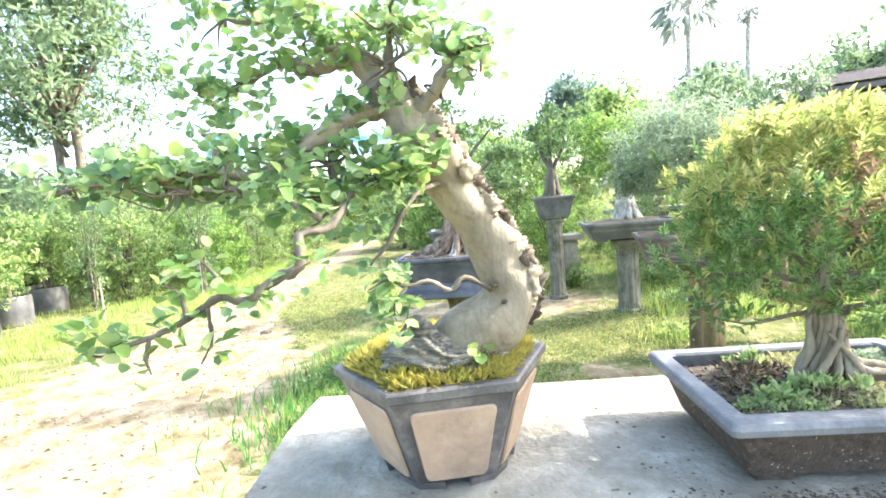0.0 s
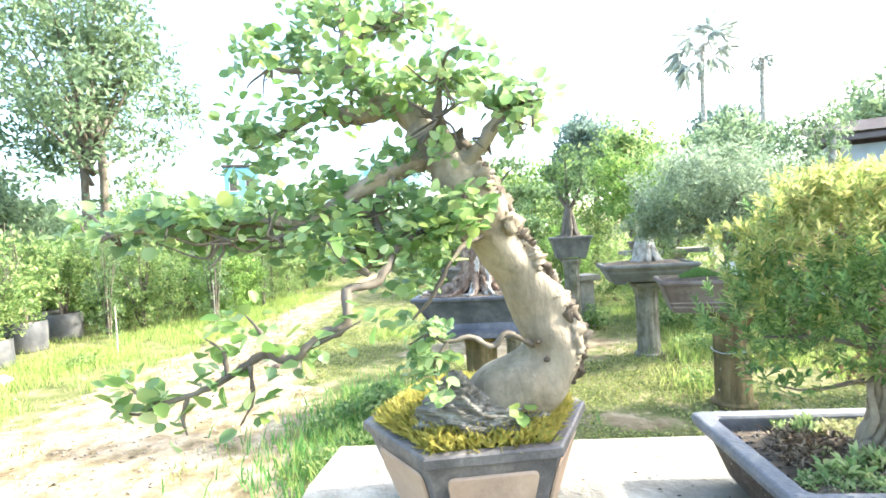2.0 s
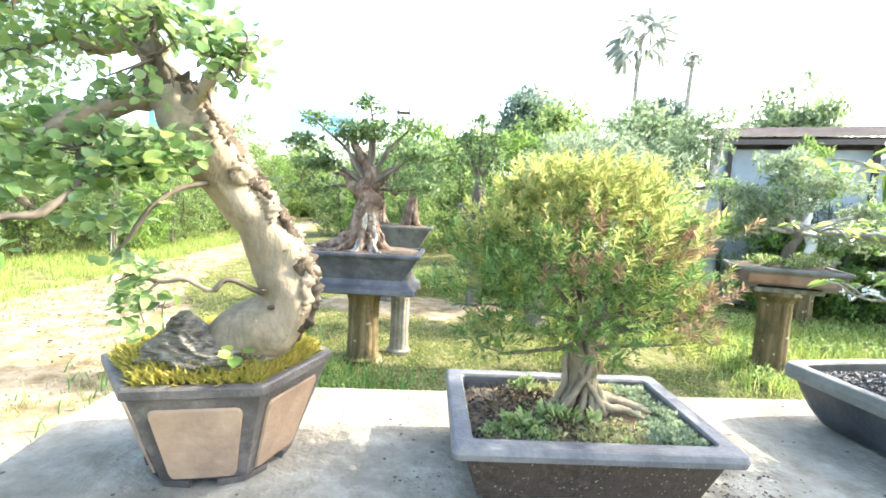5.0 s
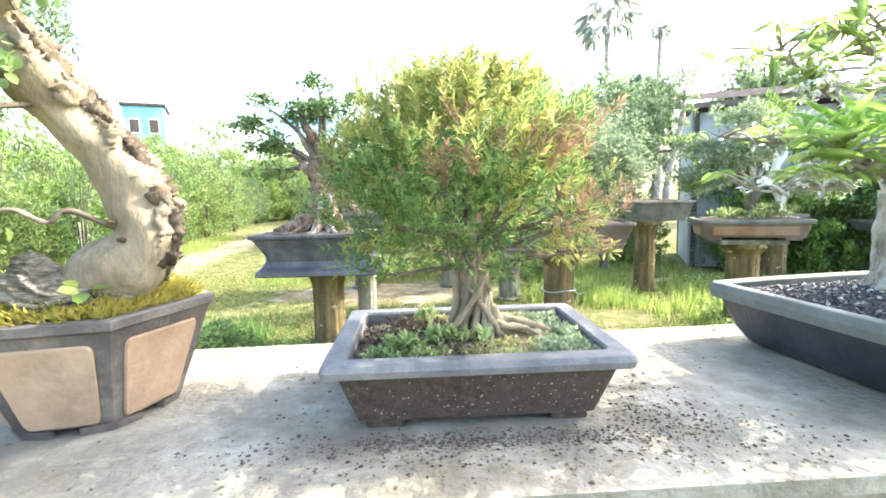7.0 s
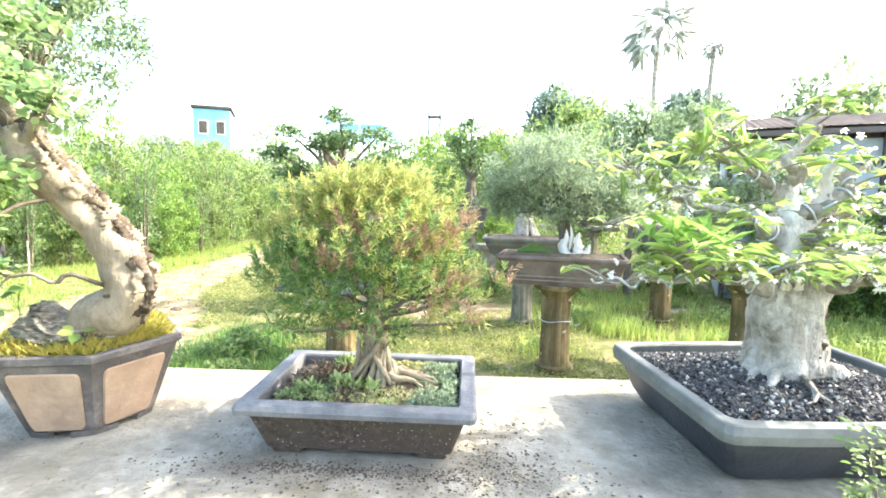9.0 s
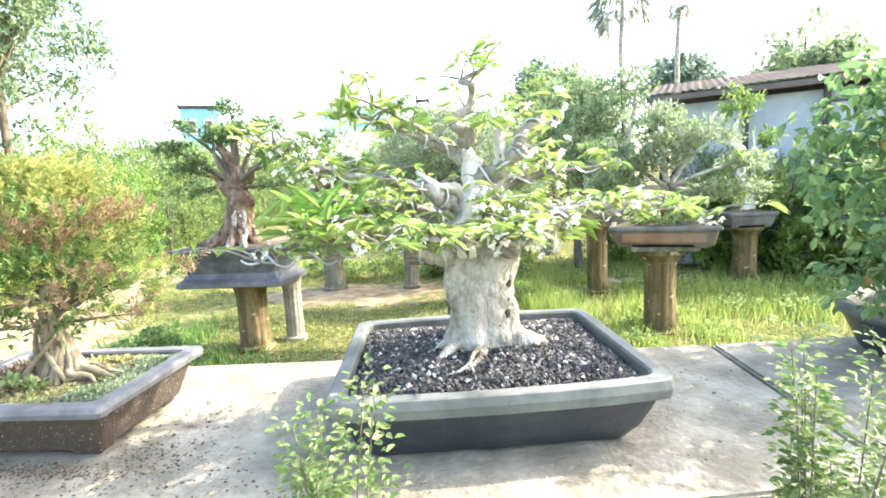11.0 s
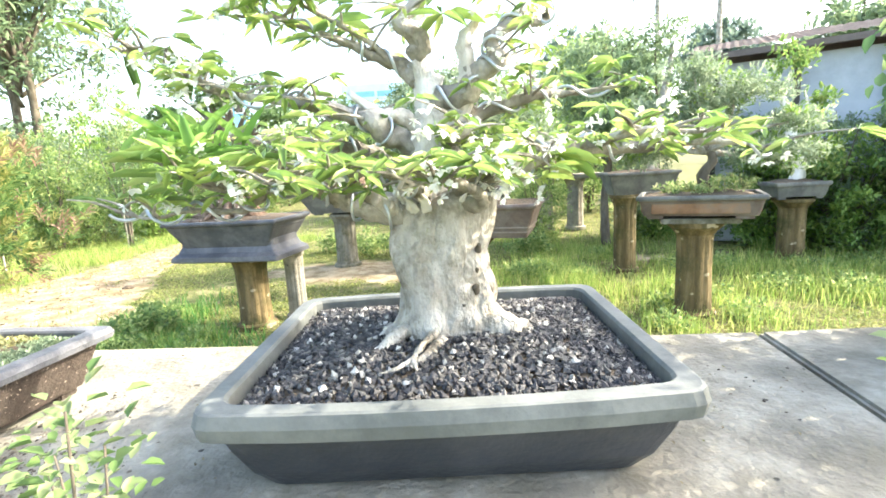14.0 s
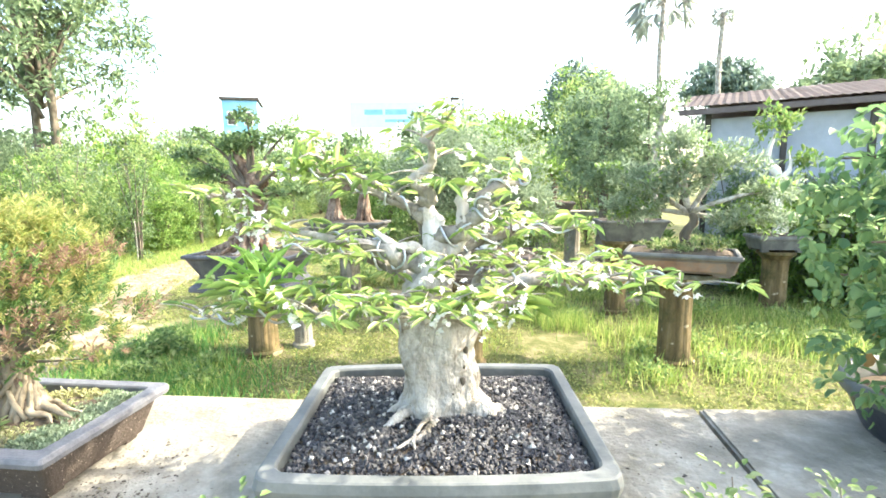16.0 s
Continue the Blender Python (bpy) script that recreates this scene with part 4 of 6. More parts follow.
    low = ((-.47, .206, 1.235), (-.445, .206, 1.215), (-.40, .21, 1.18), (-.36, .22, 1.285), (-.335, .218, 1.245), (-.31, .215, 1.19), (-.295, .22, 1.31), (-.27, .225, 1.255), (-.225, .235, 1.255), (-.15, .222, 1.30), (-.19, .285, 1.40), (-.475, .20, 1.205))
    sp += [(loc(p), (.030, .026, .028), 6) for p in low]
    sp += [(loc(p), (.030, .028, .022), 7) for p in ((-.03, .45, 1.465), (-.07, .40, 1.44), (-.11, .36, 1.42), (-.14, .31, 1.385), (-.10, .35, 1.385))]
    P, D = clumps(sp, .5, .3, .8)
    leaves("foliage", P, D, .0192, .0162, L_HEX, t, "glossy round green leaves", fold=.14, rounded=True)
    sp = mass((-.42, .40, 1.47), (.20, .12, .05), 20, .032, 7) + mass((-.18, .55, 1.66), (.24, .15, .10), 18, .036, 8) + mass((-.02, .38, 1.43), (.05, .03, .05), 6, .026, 7) + mass((-.22, .38, 1.44), (.10, .06, .05), 6, .03, 7)
    sp += [(loc((x + .01, y - .005, z + .012)), (.028, .026, .026), 6) for x, y, z in low]
    sp += [(loc((.075, .505, 1.075)), (.02, .015, .010), 6)]
    limbs("sprout", [(way((-.055, .49, 1.12), (-.058, .49, 1.155), (-.053, .49, 1.18), (-.04, .49, 1.195)), [.0016, .0014, .0012, .001])], L_HEX_NEW, t, "thin green seedling on the rock", 6, .1)
    sp += [(loc((-.037, .49, 1.198)), (.006, .006, .004), 4)]
    P, D = clumps(sp, .5, .3, .8)
    leaves("young_foliage", P, D, .0215, .0185, L_HEX_NEW, t, "yellow green young leaves", fold=.14, rounded=True)
    return t


hex_bonsai()


# ---- box bonsai in the shallow oblong pot ----
def box_bonsai():
    t = thing("box_bonsai", (.806, .638, TZ), 0.0, "round-headed yellowing box bonsai in a shallow brown pot", "bonsai", "bonsai on the table")
    hx, hy, H = .292, .216, .150
    rect_pot(t, hx, hy, H, M_BOXPOT, M_POTRIM, .80, .044, .026, .014, 0, True, 0, M_SOIL, .034, .040)
    P = np.stack([rng.uniform(-hx + .055, hx - .055, 2600), rng.uniform(-hy + .055, hy - .055, 2600), np.full(2600, H - .026)], 1)
    P = P[np.array([noise.noise(Vector((p[0] * 14, p[1] * 14, 2))) > -.22 + .36 * (p[0] < -.03) + .16 * (p[0] < -.12) for p in P])]
    sp = [(p + (0, 0, .006 + .012 * max(0, noise.noise(Vector((p[0] * 22, p[1] * 22, 7))))), (.012, .012, .010 + .012 * max(0, noise.noise(Vector((p[0] * 22, p[1] * 22, 7))))), 9) for p in P]
    kinds = [2 if p[0] > .13 + .05 * noise.noise(Vector((p[1] * 12, 1, 1))) else (1 if noise.noise(Vector((p[0] * 11, p[1] * 11, 5))) > -.2 and p[0] > -.08 else 0) for p in P]
    for k, (mt, lb) in enumerate(((L_MAT, "pale yellowish cushion plants in the pot"), (L_JUN, "blue-green creeping plants in the pot"))):
        Q, D = clumps([s for s, q in zip(sp, kinds) if q == k + 1], .6, .7, .5)
        leaves("ground_cover", Q, D, .0105, .0062, mt, t, lb)["kind"] = "stuff"
    Q, D = clumps([s for s, q in zip(sp, kinds) if q == 0], .6, .7, .5)
    leaves("ground_cover", Q, D, .0095, .0062, L_COVER, t, "tiny green ground cover in the pot")["kind"] = "stuff"
    stones("soil_grit", hx - .04, hy - .04, H - .038, 700, .006, M_GRAVEL, t, dome=.02)
    # twisted trunk with climbing and crossing roots
    sp = []
    for k in range(16):
        a = 2 * math.pi * k / 16 + rng.uniform(-.12, .12)
        sp.append(([(.02 + .066 * math.cos(a), .0 + .056 * math.sin(a), H - .02), (.02 + .050 * math.cos(a + .1), .044 * math.sin(a + .1), H + .018), (.016 + .031 * math.cos(a + .45), .030 * math.sin(a + .45), H + .06), (.014 + .027 * math.cos(a + .8), .026 * math.sin(a + .8), H + .11),
                    (.01 + .020 * math.cos(a + 1.0), .020 * math.sin(a + 1.0), H + .17), (.015 + .014 * math.cos(a + 1.5), .014 * math.sin(a + 1.5), H + .24)], [.006, .0085, .0078, .007, .006, .004]))
    limbs("trunk", [([(.02, 0, H - .02), (.018, 0, H + .06), (.012, 0, H + .15), (.015, 0, H + .26)], [.044, .031, .024, .012])], M_BARK_BROWN, t, "", 16, .4, .14)
    limbs("root", sp, M_BARK, t, "twisted brown root climbing the trunk", 9, .5, .14)
    limbs("root", [([(-.055, -.045, H - .004), (-.035, -.052, H + .022), (-.008, -.048, H + .055), (.016, -.036, H + .085), (.034, -.022, H + .12)], [.007, .0075, .007, .0065, .004]),
                   ([(.062, -.040, H - .004), (.046, -.046, H + .03), (.022, -.040, H + .065), (-.002, -.030, H + .10)], [.007, .007, .006, .004]),
                   ([(-.045, .0, H + .0), (-.030, -.02, H + .06), (-.028, -.012, H + .12), (-.012, -.004, H + .17)], [.008, .007, .006, .004])], M_BARK, t, "root crossing the trunk", 8, .4)
    limbs("root", [([(.04, -.02, H + .018), (.08, -.035, H + .012), (.115, -.03, H + .006), (.15, -.05, H - .004)], [.011, .009, .007, .003]), ([(.05, .02, H + .018), (.09, .025, H + .014), (.13, .01, H + .008), (.175, .015, H - .004)], [.011, .009, .007, .003]),
                   ([(.05, .0, H + .02), (.10, -.005, H + .016), (.14, -.015, H + .008), (.18, -.02, H - .004)], [.014, .011, .008, .002]), ([(-.04, -.02, H + .012), (-.08, -.04, H + .002), (-.11, -.045, H - .008)], [.012, .008, .003])], M_BARK, t, "weathered surface root", 8, .5)
    # heap of dead leaves beside the trunk
    P, D = clumps([((-.13, .04, H - .004), (.085, .075, .018), 420), ((-.17, -.03, H - .010), (.05, .06, .010), 160), ((-.03, -.09, H - .006), (.05, .03, .008), 90)], .3, .1, .9)
    leaves("leaf_litter", P, D, .017, .005, mat("dead leaf litter", [(.05, .036, .025), (.13, .095, .06), (.24, .18, .12), (.34, .28, .21)], 10, .9, 0, island=True), t, "dry brown leaf litter heaped on the soil", fold=.3)["kind"] = "stuff"
    br = []
    for k in range(16):
        a, e = rng.uniform(0, 2 * math.pi), rng.uniform(-.1, 1.3)
        L = rng.uniform(.14, .24)
        d = np.array((math.cos(a) * math.cos(e), math.sin(a) * math.cos(e) * .8, math.sin(e)))
        p0 = np.array((.015, 0, H + rng.uniform(.14, .24)))
        br.append(([tuple(p0), tuple(p0 + d * L * .5 + rng.normal(0, .012, 3)), tuple(p0 + d * L)], [.009, .006, .002]))
    limbs("branch", br, M_BARK_GREY, t, "", 6, .3)
    # uneven tiers of sprigs: a yellow dome above green and rusty shoulders
    g, y, r = [], [], []
    pads = []
    for k in range(120):
        w = (k + .5) / 120
        a = k * 2.39996
        zz = .175 + .365 * (1 - w) ** .8
        rad = .285 * max(0, 1 - ((zz - .26) / .285) ** 2.4) ** .55 if zz > .26 else .285 - .9 * (.26 - zz)
        rad *= (1 + .30 * noise.noise(Vector((math.cos(a) * 1.3, math.sin(a) * 1.3, zz * 7)))) * rng.uniform(.62, 1.0) * (1.12 if abs(math.cos(a)) > .6 and zz < .25 else 1)
        p = np.array((rad * math.cos(a) + .0, rad * math.sin(a) * .80 + .01, H + zz))
        pads.append((p, zz, a))
    # each sprig is a short shoot set round with narrow leaves
    sprigs = {"g": ([], []), "y": ([], []), "r": ([], [])}

    def sprig(p, way_, L, key, n=13):
        way_ = np.asarray(way_, float) / np.linalg.norm(way_)
        u = np.cross(way_, (.31, .52, .79))
        u /= np.linalg.norm(u)
        v = np.cross(way_, u)
        for j in range(n):
            g2 = j * 2.4
            sprigs[key][0].append(p + way_ * L * (j + .5) / n)
            sprigs[key][1].append(way_ * (.7 + .7 * j / n) + (u * math.cos(g2) + v * math.sin(g2)) * .85)

    for p, zz, a in pads:
        red = math.cos(a) > -.3 and .12 < zz < .43 and noise.noise(Vector(p) * 8 + Vector((0, 0, 4))) > .06
        for _ in range(14):
            q = p + rng.normal(0, 1, 3) * (.030, .026, .016)
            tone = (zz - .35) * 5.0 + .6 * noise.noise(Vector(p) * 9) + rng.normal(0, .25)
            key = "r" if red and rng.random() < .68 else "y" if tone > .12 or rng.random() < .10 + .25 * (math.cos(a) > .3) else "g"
            out = np.array((q[0], q[1], 0)) / max(.05, math.hypot(q[0], q[1]))
            sprig(q, out * rng.uniform(.2, .9) + (0, 0, 1.0 if zz > .24 else .35) + rng.normal(0, .3, 3), rng.uniform(.022, .042), key)
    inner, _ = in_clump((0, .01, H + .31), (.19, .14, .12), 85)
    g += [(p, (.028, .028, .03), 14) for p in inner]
    # sparse low growth round the trunk and two thin side arms
    for k in range(13):
        a, zz = k * 2.4, H + .125 + .06 * rng.random()
        q = (.02 + (.03 + .08 * rng.random()) * math.cos(a), -.03 + (.03 + .06 * rng.random()) * math.sin(a), zz)
        (g, y, g, g, r)[k % 5].append((q, (.03, .03, .026), 18))
    for x0, yy, z0, zs in ((.19, -.04, .175, y), (.235, -.05, .165, y), (.27, -.03, .185, r), (.30, -.03, .165, y), (-.17, -.05, .15, g), (-.215, -.05, .14, g), (-.25, -.04, .16, g), (-.24, .0, .18, y)):
        zs.append(((x0, yy, H + z0), (.034, .03, .022), 34))
    limbs("side_branch", [([(.02, 0, H + .14), (.10, -.03, H + .155), (.19, -.04, H + .165), (.28, -.03, H + .17)], [.007, .005, .003, .001]), ([(.01, 0, H + .14), (-.08, -.03, H + .14), (-.17, -.05, H + .135), (-.24, -.04, H + .15)], [.007, .005, .003, .001])], M_BARK_GREY, t, "", 6, .3)
    # weeds among the cushion plants
    Q, D = clumps([((x0, yy, H - .004), (.022, .018, .016), 34) for x0, yy in ((-.05, -.06), (-.075, -.055), (-.02, -.075), (-.03, -.06), (-.16, -.095), (-.13, -.10), (.02, -.085), (-.10, .09), (-.08, .10), (-.06, -.075))], .5, .9, .5)
    leaves("weed", Q, D, .024, .009, L_COVER, t, "small weeds round the trunk", fold=.2)["kind"] = "stuff"
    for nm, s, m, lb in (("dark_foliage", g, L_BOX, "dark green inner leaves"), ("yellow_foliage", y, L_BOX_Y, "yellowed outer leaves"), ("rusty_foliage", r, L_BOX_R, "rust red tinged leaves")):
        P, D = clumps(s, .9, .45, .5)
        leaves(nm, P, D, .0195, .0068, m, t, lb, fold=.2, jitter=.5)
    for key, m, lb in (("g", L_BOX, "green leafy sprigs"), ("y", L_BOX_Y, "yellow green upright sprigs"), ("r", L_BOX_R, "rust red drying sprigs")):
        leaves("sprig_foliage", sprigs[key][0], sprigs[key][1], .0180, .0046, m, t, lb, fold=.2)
    return t


box_bonsai()


# ---- pale trunked bonsai in the black tray ----
def tray_bonsai():
    t = thing("pale_trunk_bonsai", (1.966, .712, TZ), 6.3, "thick pale-trunked bonsai with long leaves in a black plastic tray", "bonsai", "bonsai on the table")
    hx, hy, H = .338, .275, .155
    t.scale = (1.12, 1.12, 1.12)
    rect_pot(t, hx, hy, H, M_TRAY, M_TRAYRIM, .72, .034, .038, .03, .5, False, .012, M_SOIL, .035, .035)
    stones("gravel", hx - .036, hy - .036, H - .030, 7600, .0066, M_GRAVEL, t, dome=.035, label="black lava gravel")
    stones("pale_gravel", hx - .04, hy - .04, H - .026, 260, .006, M_GRAVEL_PALE, t, dome=.035, label="few pale stones in the gravel")
    sp = []
    for k in range(11):
        a = 2 * math.pi * k / 11
        sp.append(([(.0 + .085 * math.cos(a) * rng.uniform(.9, 1.3), .02 + .07 * math.sin(a), H - .01), (.05 * math.cos(a), .02 + .05 * math.sin(a), H + .035), (.042 * math.cos(a + .1), .02 + .042 * math.sin(a + .1), H + .11),
                    (.046 * math.cos(a + .2), .02 + .042 * math.sin(a + .2), H + .18), (.045 * math.cos(a + .25), .02 + .043 * math.sin(a + .25), H + .232)], [.022, .034, .034, .033, .026]))
    limbs("trunk", [([(0, .02, H - .02), (.004, .02, H + .05), (0, .02, H + .12), (.002, .02, H + .19), (.004, .02, H + .232), (.0, .02, H + .245)], [.095, .078, .072, .073, .076, .03])], M_BARK_PALE, t, "stout pale fluted trunk", 28, .55, .07)
    limbs("buttress", sp, M_BARK_PALE, t, "", 12, .55, .12)
    limbs("root", [([(-.05, -.03, H + .02), (-.09, -.07, H + .015), (-.115, -.09, H + .0), (-.15, -.10, H - .005)], [.018, .012, .009, .003]),
                   ([(.04, -.02, H + .03), (.09, -.03, H + .018), (.13, -.02, H + .006), (.155, -.015, H - .002)], [.034, .026, .016, .004]),
                   ([(-.01, -.07, H + .005), (-.03, -.12, H + .004), (-.07, -.16, H - .006)], [.012, .008, .003]),
                   ([(-.055, .0, H + .03), (-.10, -.02, H + .01), (-.13, -.03, H - .003)], [.016, .010, .003])], M_BARK_PALE, t, "pale surface roots", 8, .4)
    limbs("branch_stub", [([(-.055, .0, H + .205), (-.095, -.02, H + .235), (-.118, -.03, H + .262)], [.024, .019, .017])], M_BARK_PALE, t, "cut stub of a thick branch", 12, .5, .1)
    # torn white splinters on the cut ledge, and dark cavities in the bark
    sp = []
    for k in range(26):
        a = rng.uniform(2.4, 5.6)
        p0 = np.array((.062 * math.cos(a), .02 + .06 * math.sin(a), H + .222))
        sp.append(([tuple(p0), tuple(p0 + (.01 * math.cos(a), .01 * math.sin(a), rng.uniform(.008, .020))), tuple(p0 + (.022 * math.cos(a) + rng.normal(0, .008), .018 * math.sin(a), rng.uniform(.014, .036)))], [.009, .006, .001]))
    limbs("splinter", sp, M_DEADWOOD, t, "torn white wood on the cut ledge", 5, .4, 0, True)["kind"] = "stuff"
    for x, zz, r in ((-.052, .135, .010), (-.045, .10, .006), (.052, .085, .011), (.03, .06, .007), (.060, .155, .008), (-.018, .05, .006), (.018, .15, .005), (.055, .115, .006)):
        yy = .02 - math.sqrt(max(.0004, .083 ** 2 - x * x))
        limbs("cavity", [([(x, yy + .012, H + zz - r), (x * 1.02, yy - .001, H + zz + r * .6)], [r * .7, r * .5])], M_BARK_GREY, t, "dark hollow in the bark", 9, .5)
    limbs("root", [([(-.02, -.075, H + .022), (-.035, -.11, H + .020), (-.05, -.15, H + .012), (-.045, -.18, H + .006)], [.007, .0055, .0045, .002]), ([(-.05, -.15, H + .012), (-.075, -.172, H + .006), (-.10, -.178, H + .002)], [.004, .003, .001])], M_BARK_PALE, t, "thin forked root over the gravel", 7, .4)
    limbs("leader", [([(-.025, .02, H + .19), (-.035, .025, H + .26), (-.015, .03, H + .32), (.005, .03, H + .37), (-.005, .03, H + .42), (-.03, .02, H + .47)], [.052, .043, .041, .037, .028, .014]), ([(.0, .03, H + .34), (.045, .02, H + .39), (.06, .0, H + .44), (.055, .0, H + .49), (.085, .0, H + .53)], [.022, .019, .016, .012, .005]), ([(.0, .03, H + .33), (-.05, .01, H + .375), (-.095, -.01, H + .385), (-.14, -.01, H + .42)], [.017, .014, .010, .004])], mat("bleached upper bark", [(.34, .31, .27), (.58, .55, .50), (.76, .74, .70)], 12, .85, .9, 40, coarse=(.24, .21, .17), coarse_scale=9, stretch=(1, 1, .5), bump_dist=.02), t, "bleached gnarled upper trunk above a cut ledge", 14, .6, .12)
    z = H
    br = [([(-.05, .0, z + .21), (-.12, -.03, z + .225), (-.19, -.05, z + .265), (-.29, -.06, z + .255), (-.40, -.06, z + .245), (-.53, -.05, z + .25)], [.022, .015, .011, .007, .004, .002]),
          ([(.05, .0, z + .22), (.10, -.03, z + .29), (.20, -.04, z + .33), (.34, -.03, z + .32), (.56, -.02, z + .30)], [.030, .022, .014, .008, .002]),
          ([(.03, .04, z + .24), (.10, .10, z + .30), (.22, .14, z + .33), (.42, .16, z + .36)], [.018, .013, .009, .003]),
          ([(-.03, .04, z + .27), (-.12, .10, z + .34), (-.24, .13, z + .38), (-.42, .14, z + .40)], [.018, .013, .009, .003]),
          ([(-.03, .03, z + .36), (-.10, -.02, z + .41), (-.20, -.05, z + .45), (-.36, -.05, z + .49)], [.022, .016, .009, .002]),
          ([(-.02, .03, z + .42), (.06, .0, z + .46), (.11, -.01, z + .52), (.13, .0, z + .60), (.19, .0, z + .63)], [.022, .018, .014, .010, .002]),
          ([(-.02, .03, z + .38), (.08, .05, z + .42), (.20, .06, z + .46), (.36, .05, z + .47)], [.016, .012, .008, .002]),
          ([(-.03, .03, z + .5), (-.10, .02, z + .56), (-.20, .01, z + .62), (-.30, .0, z + .65)], [.014, .010, .005, .001]),
          ([(-.02, -.02, z + .25), (-.06, -.10, z + .29), (-.14, -.16, z + .30), (-.22, -.19, z + .29)], [.014, .010, .006, .002]),
          ([(.03, -.02, z + .25), (.07, -.11, z + .30), (.15, -.17, z + .31)], [.013, .009, .003]),
          ([(.01, .02, z + .28), (.02, .0, z + .36), (.07, -.02, z + .40)], [.020, .014, .006]),
          ([(-.19, -.05, z + .265), (-.26, -.10, z + .30), (-.38, -.11, z + .31)], [.010, .007, .002]),
          ([(.20, -.04, z + .33), (.30, -.09, z + .35), (.42, -.10, z + .34)], [.010, .007, .002]),
          ([(-.03, .02, z + .56), (-.05, .0, z + .62), (-.01, .0, z + .67), (-.03, .0, z + .74), (.02, .0, z + .78)], [.018, .012, .009, .006, .002]),
          ([(.04, -.03, z + .23), (.06, -.10, z + .25), (.02, -.17, z + .275), (-.05, -.21, z + .27)], [.012, .009, .006, .002])]
    br = [([(x, y, w if w < z + .26 else z + .26 + (w - z - .26) * .74) for x, y, w in pts], rr) for pts, rr in br]
    br.append(([(-.30, -.045, z + .42), (-.36, -.05, z + .445), (-.43, -.055, z + .475), (-.475, -.05, z + .495)], [.004, .003, .002, .001]))
    br = [([pts[0]] + [q for a, b in zip(pts[:-1], pts[1:]) for q in ((a[0] * .5 + b[0] * .5 + rng.normal(0, .013), a[1] * .5 + b[1] * .5 + rng.normal(0, .013), a[2] * .5 + b[2] * .5 + rng.normal(0, .010)), b)],
           [rr[0]] + [q for a, b in zip(rr[:-1], rr[1:]) for q in ((a + b) / 2, b)]) for pts, rr in br]
    br.append(([(-.03, .03, z + .43), (-.10, .01, z + .50), (-.17, -.01, z + .54), (-.24, -.03, z + .575), (-.30, -.04, z + .60)], [.008, .006, .004, .003, .001]))
    made = [limbs("branch", [(pts, rr)], M_BARK_MID, t, "", 9, .55, .1) for pts, rr in br]
    # coils of training wire
    for (pts, rr), limb in zip(br[:9], made):
        line = smooth_line(pts[1:], 14)
        coil = []
        for i, p in enumerate(line):
            d = (line[min(i + 1, len(line) - 1)] - line[max(i - 1, 0)]).normalized()
            x = d.cross(Vector((0, 1, .2))).normalized()
            y = d.cross(x)
            r = rr[1] * (1 - .6 * i / len(line)) + .004
            coil.append(tuple(p + (x * math.cos(i * .36) + y * math.sin(i * .36)) * r))
        limbs("training_wire", [(coil, [.0028, .0028])], M_WIRE, limb, "coiled grey training wire", 5, 0)
    # fans of long leaves, in flat layers along the branches
    P, D, Pw, Dw, twigs = [], [], [], [], []
    for pts, rr in br:
        line = smooth_line(pts, 5)
        for i, p in enumerate(line):
            if i > len(line) * .28:
                for _ in range(1 + (rng.random() < .2)):
                    q = np.array(p) + np.clip(rng.normal(0, .05, 3), -.075, .075) * (1, 1.3, .32) + (0, 0, .016)
                    if q[2] < z + .262 or (q[2] > z + .46 and rng.random() < .5):
                        continue
                    twigs.append(([tuple(p), tuple((np.array(p) + q) / 2 + (0, 0, .006)), tuple(q)], [.003, .0022, .0012]))
                    a = rng.uniform(0, 2 * math.pi)
                    k = rng.integers(4, 8)
                    white = noise.noise(Vector(q) * 7) > .10 and rng.random() < .65
                    for j in range(k):
                        b = a + (j - k / 2) * .5
                        d = np.array((math.cos(b), math.sin(b), rng.uniform(-.3, .35)))
                        P.append(q + d * .004)
                        D.append(d)
                    if white:
                        for _ in range(4):
                            f = q + rng.normal(0, .016, 3) - (0, 0, .006)
                            ax = rng.normal(0, .5, 3) + (0, -.3, -.4)
                            ax /= np.linalg.norm(ax)
                            u = np.cross(ax, (.3, .5, .8))
                            u /= np.linalg.norm(u)
                            w = np.cross(ax, u)
                            for j in range(5):
                                d = u * math.cos(j * 1.2566) + w * math.sin(j * 1.2566) + ax * .35
                                Pw.append(f)
                                Dw.append(d)
    limbs("twig_growth", twigs, M_BARK_MID, t, "", 5, .2, 0, True)["kind"] = "stuff"
    leaves("foliage", P, D, .031, .0072, L_WHITE, t, "long bright green leaves in fans", fold=.25, droop=.3, jitter=.5)
    leaves("blossom", Pw, Dw, .0105, .0085, L_WHITE_P, t, "small white five-petalled blossoms", fold=.1, droop=.1, jitter=.2)["kind"] = "stuff"
    Pb, Db = [], []
    for p in ((-.34, -.10, z + .31), (-.25, -.14, z + .32), (-.42, -.09, z + .30), (-.12, -.18, z + .30), (.05, -.19, z + .30), (.16, -.18, z + .30), (-.30, -.12, z + .31), (-.38, -.12, z + .32), (-.20, -.14, z + .30), (.44, -.05, z + .32), (-.16, .0, z + .53), (-.27, .0, z + .55), (.02, -.05, z + .52), (.3, .0, z + .44)):
        for j in range(7):
            b = rng.uniform(0, 2 * math.pi)
            Db.append((math.cos(b), math.sin(b), rng.uniform(-.2, .5)))
            Pb.append(p)
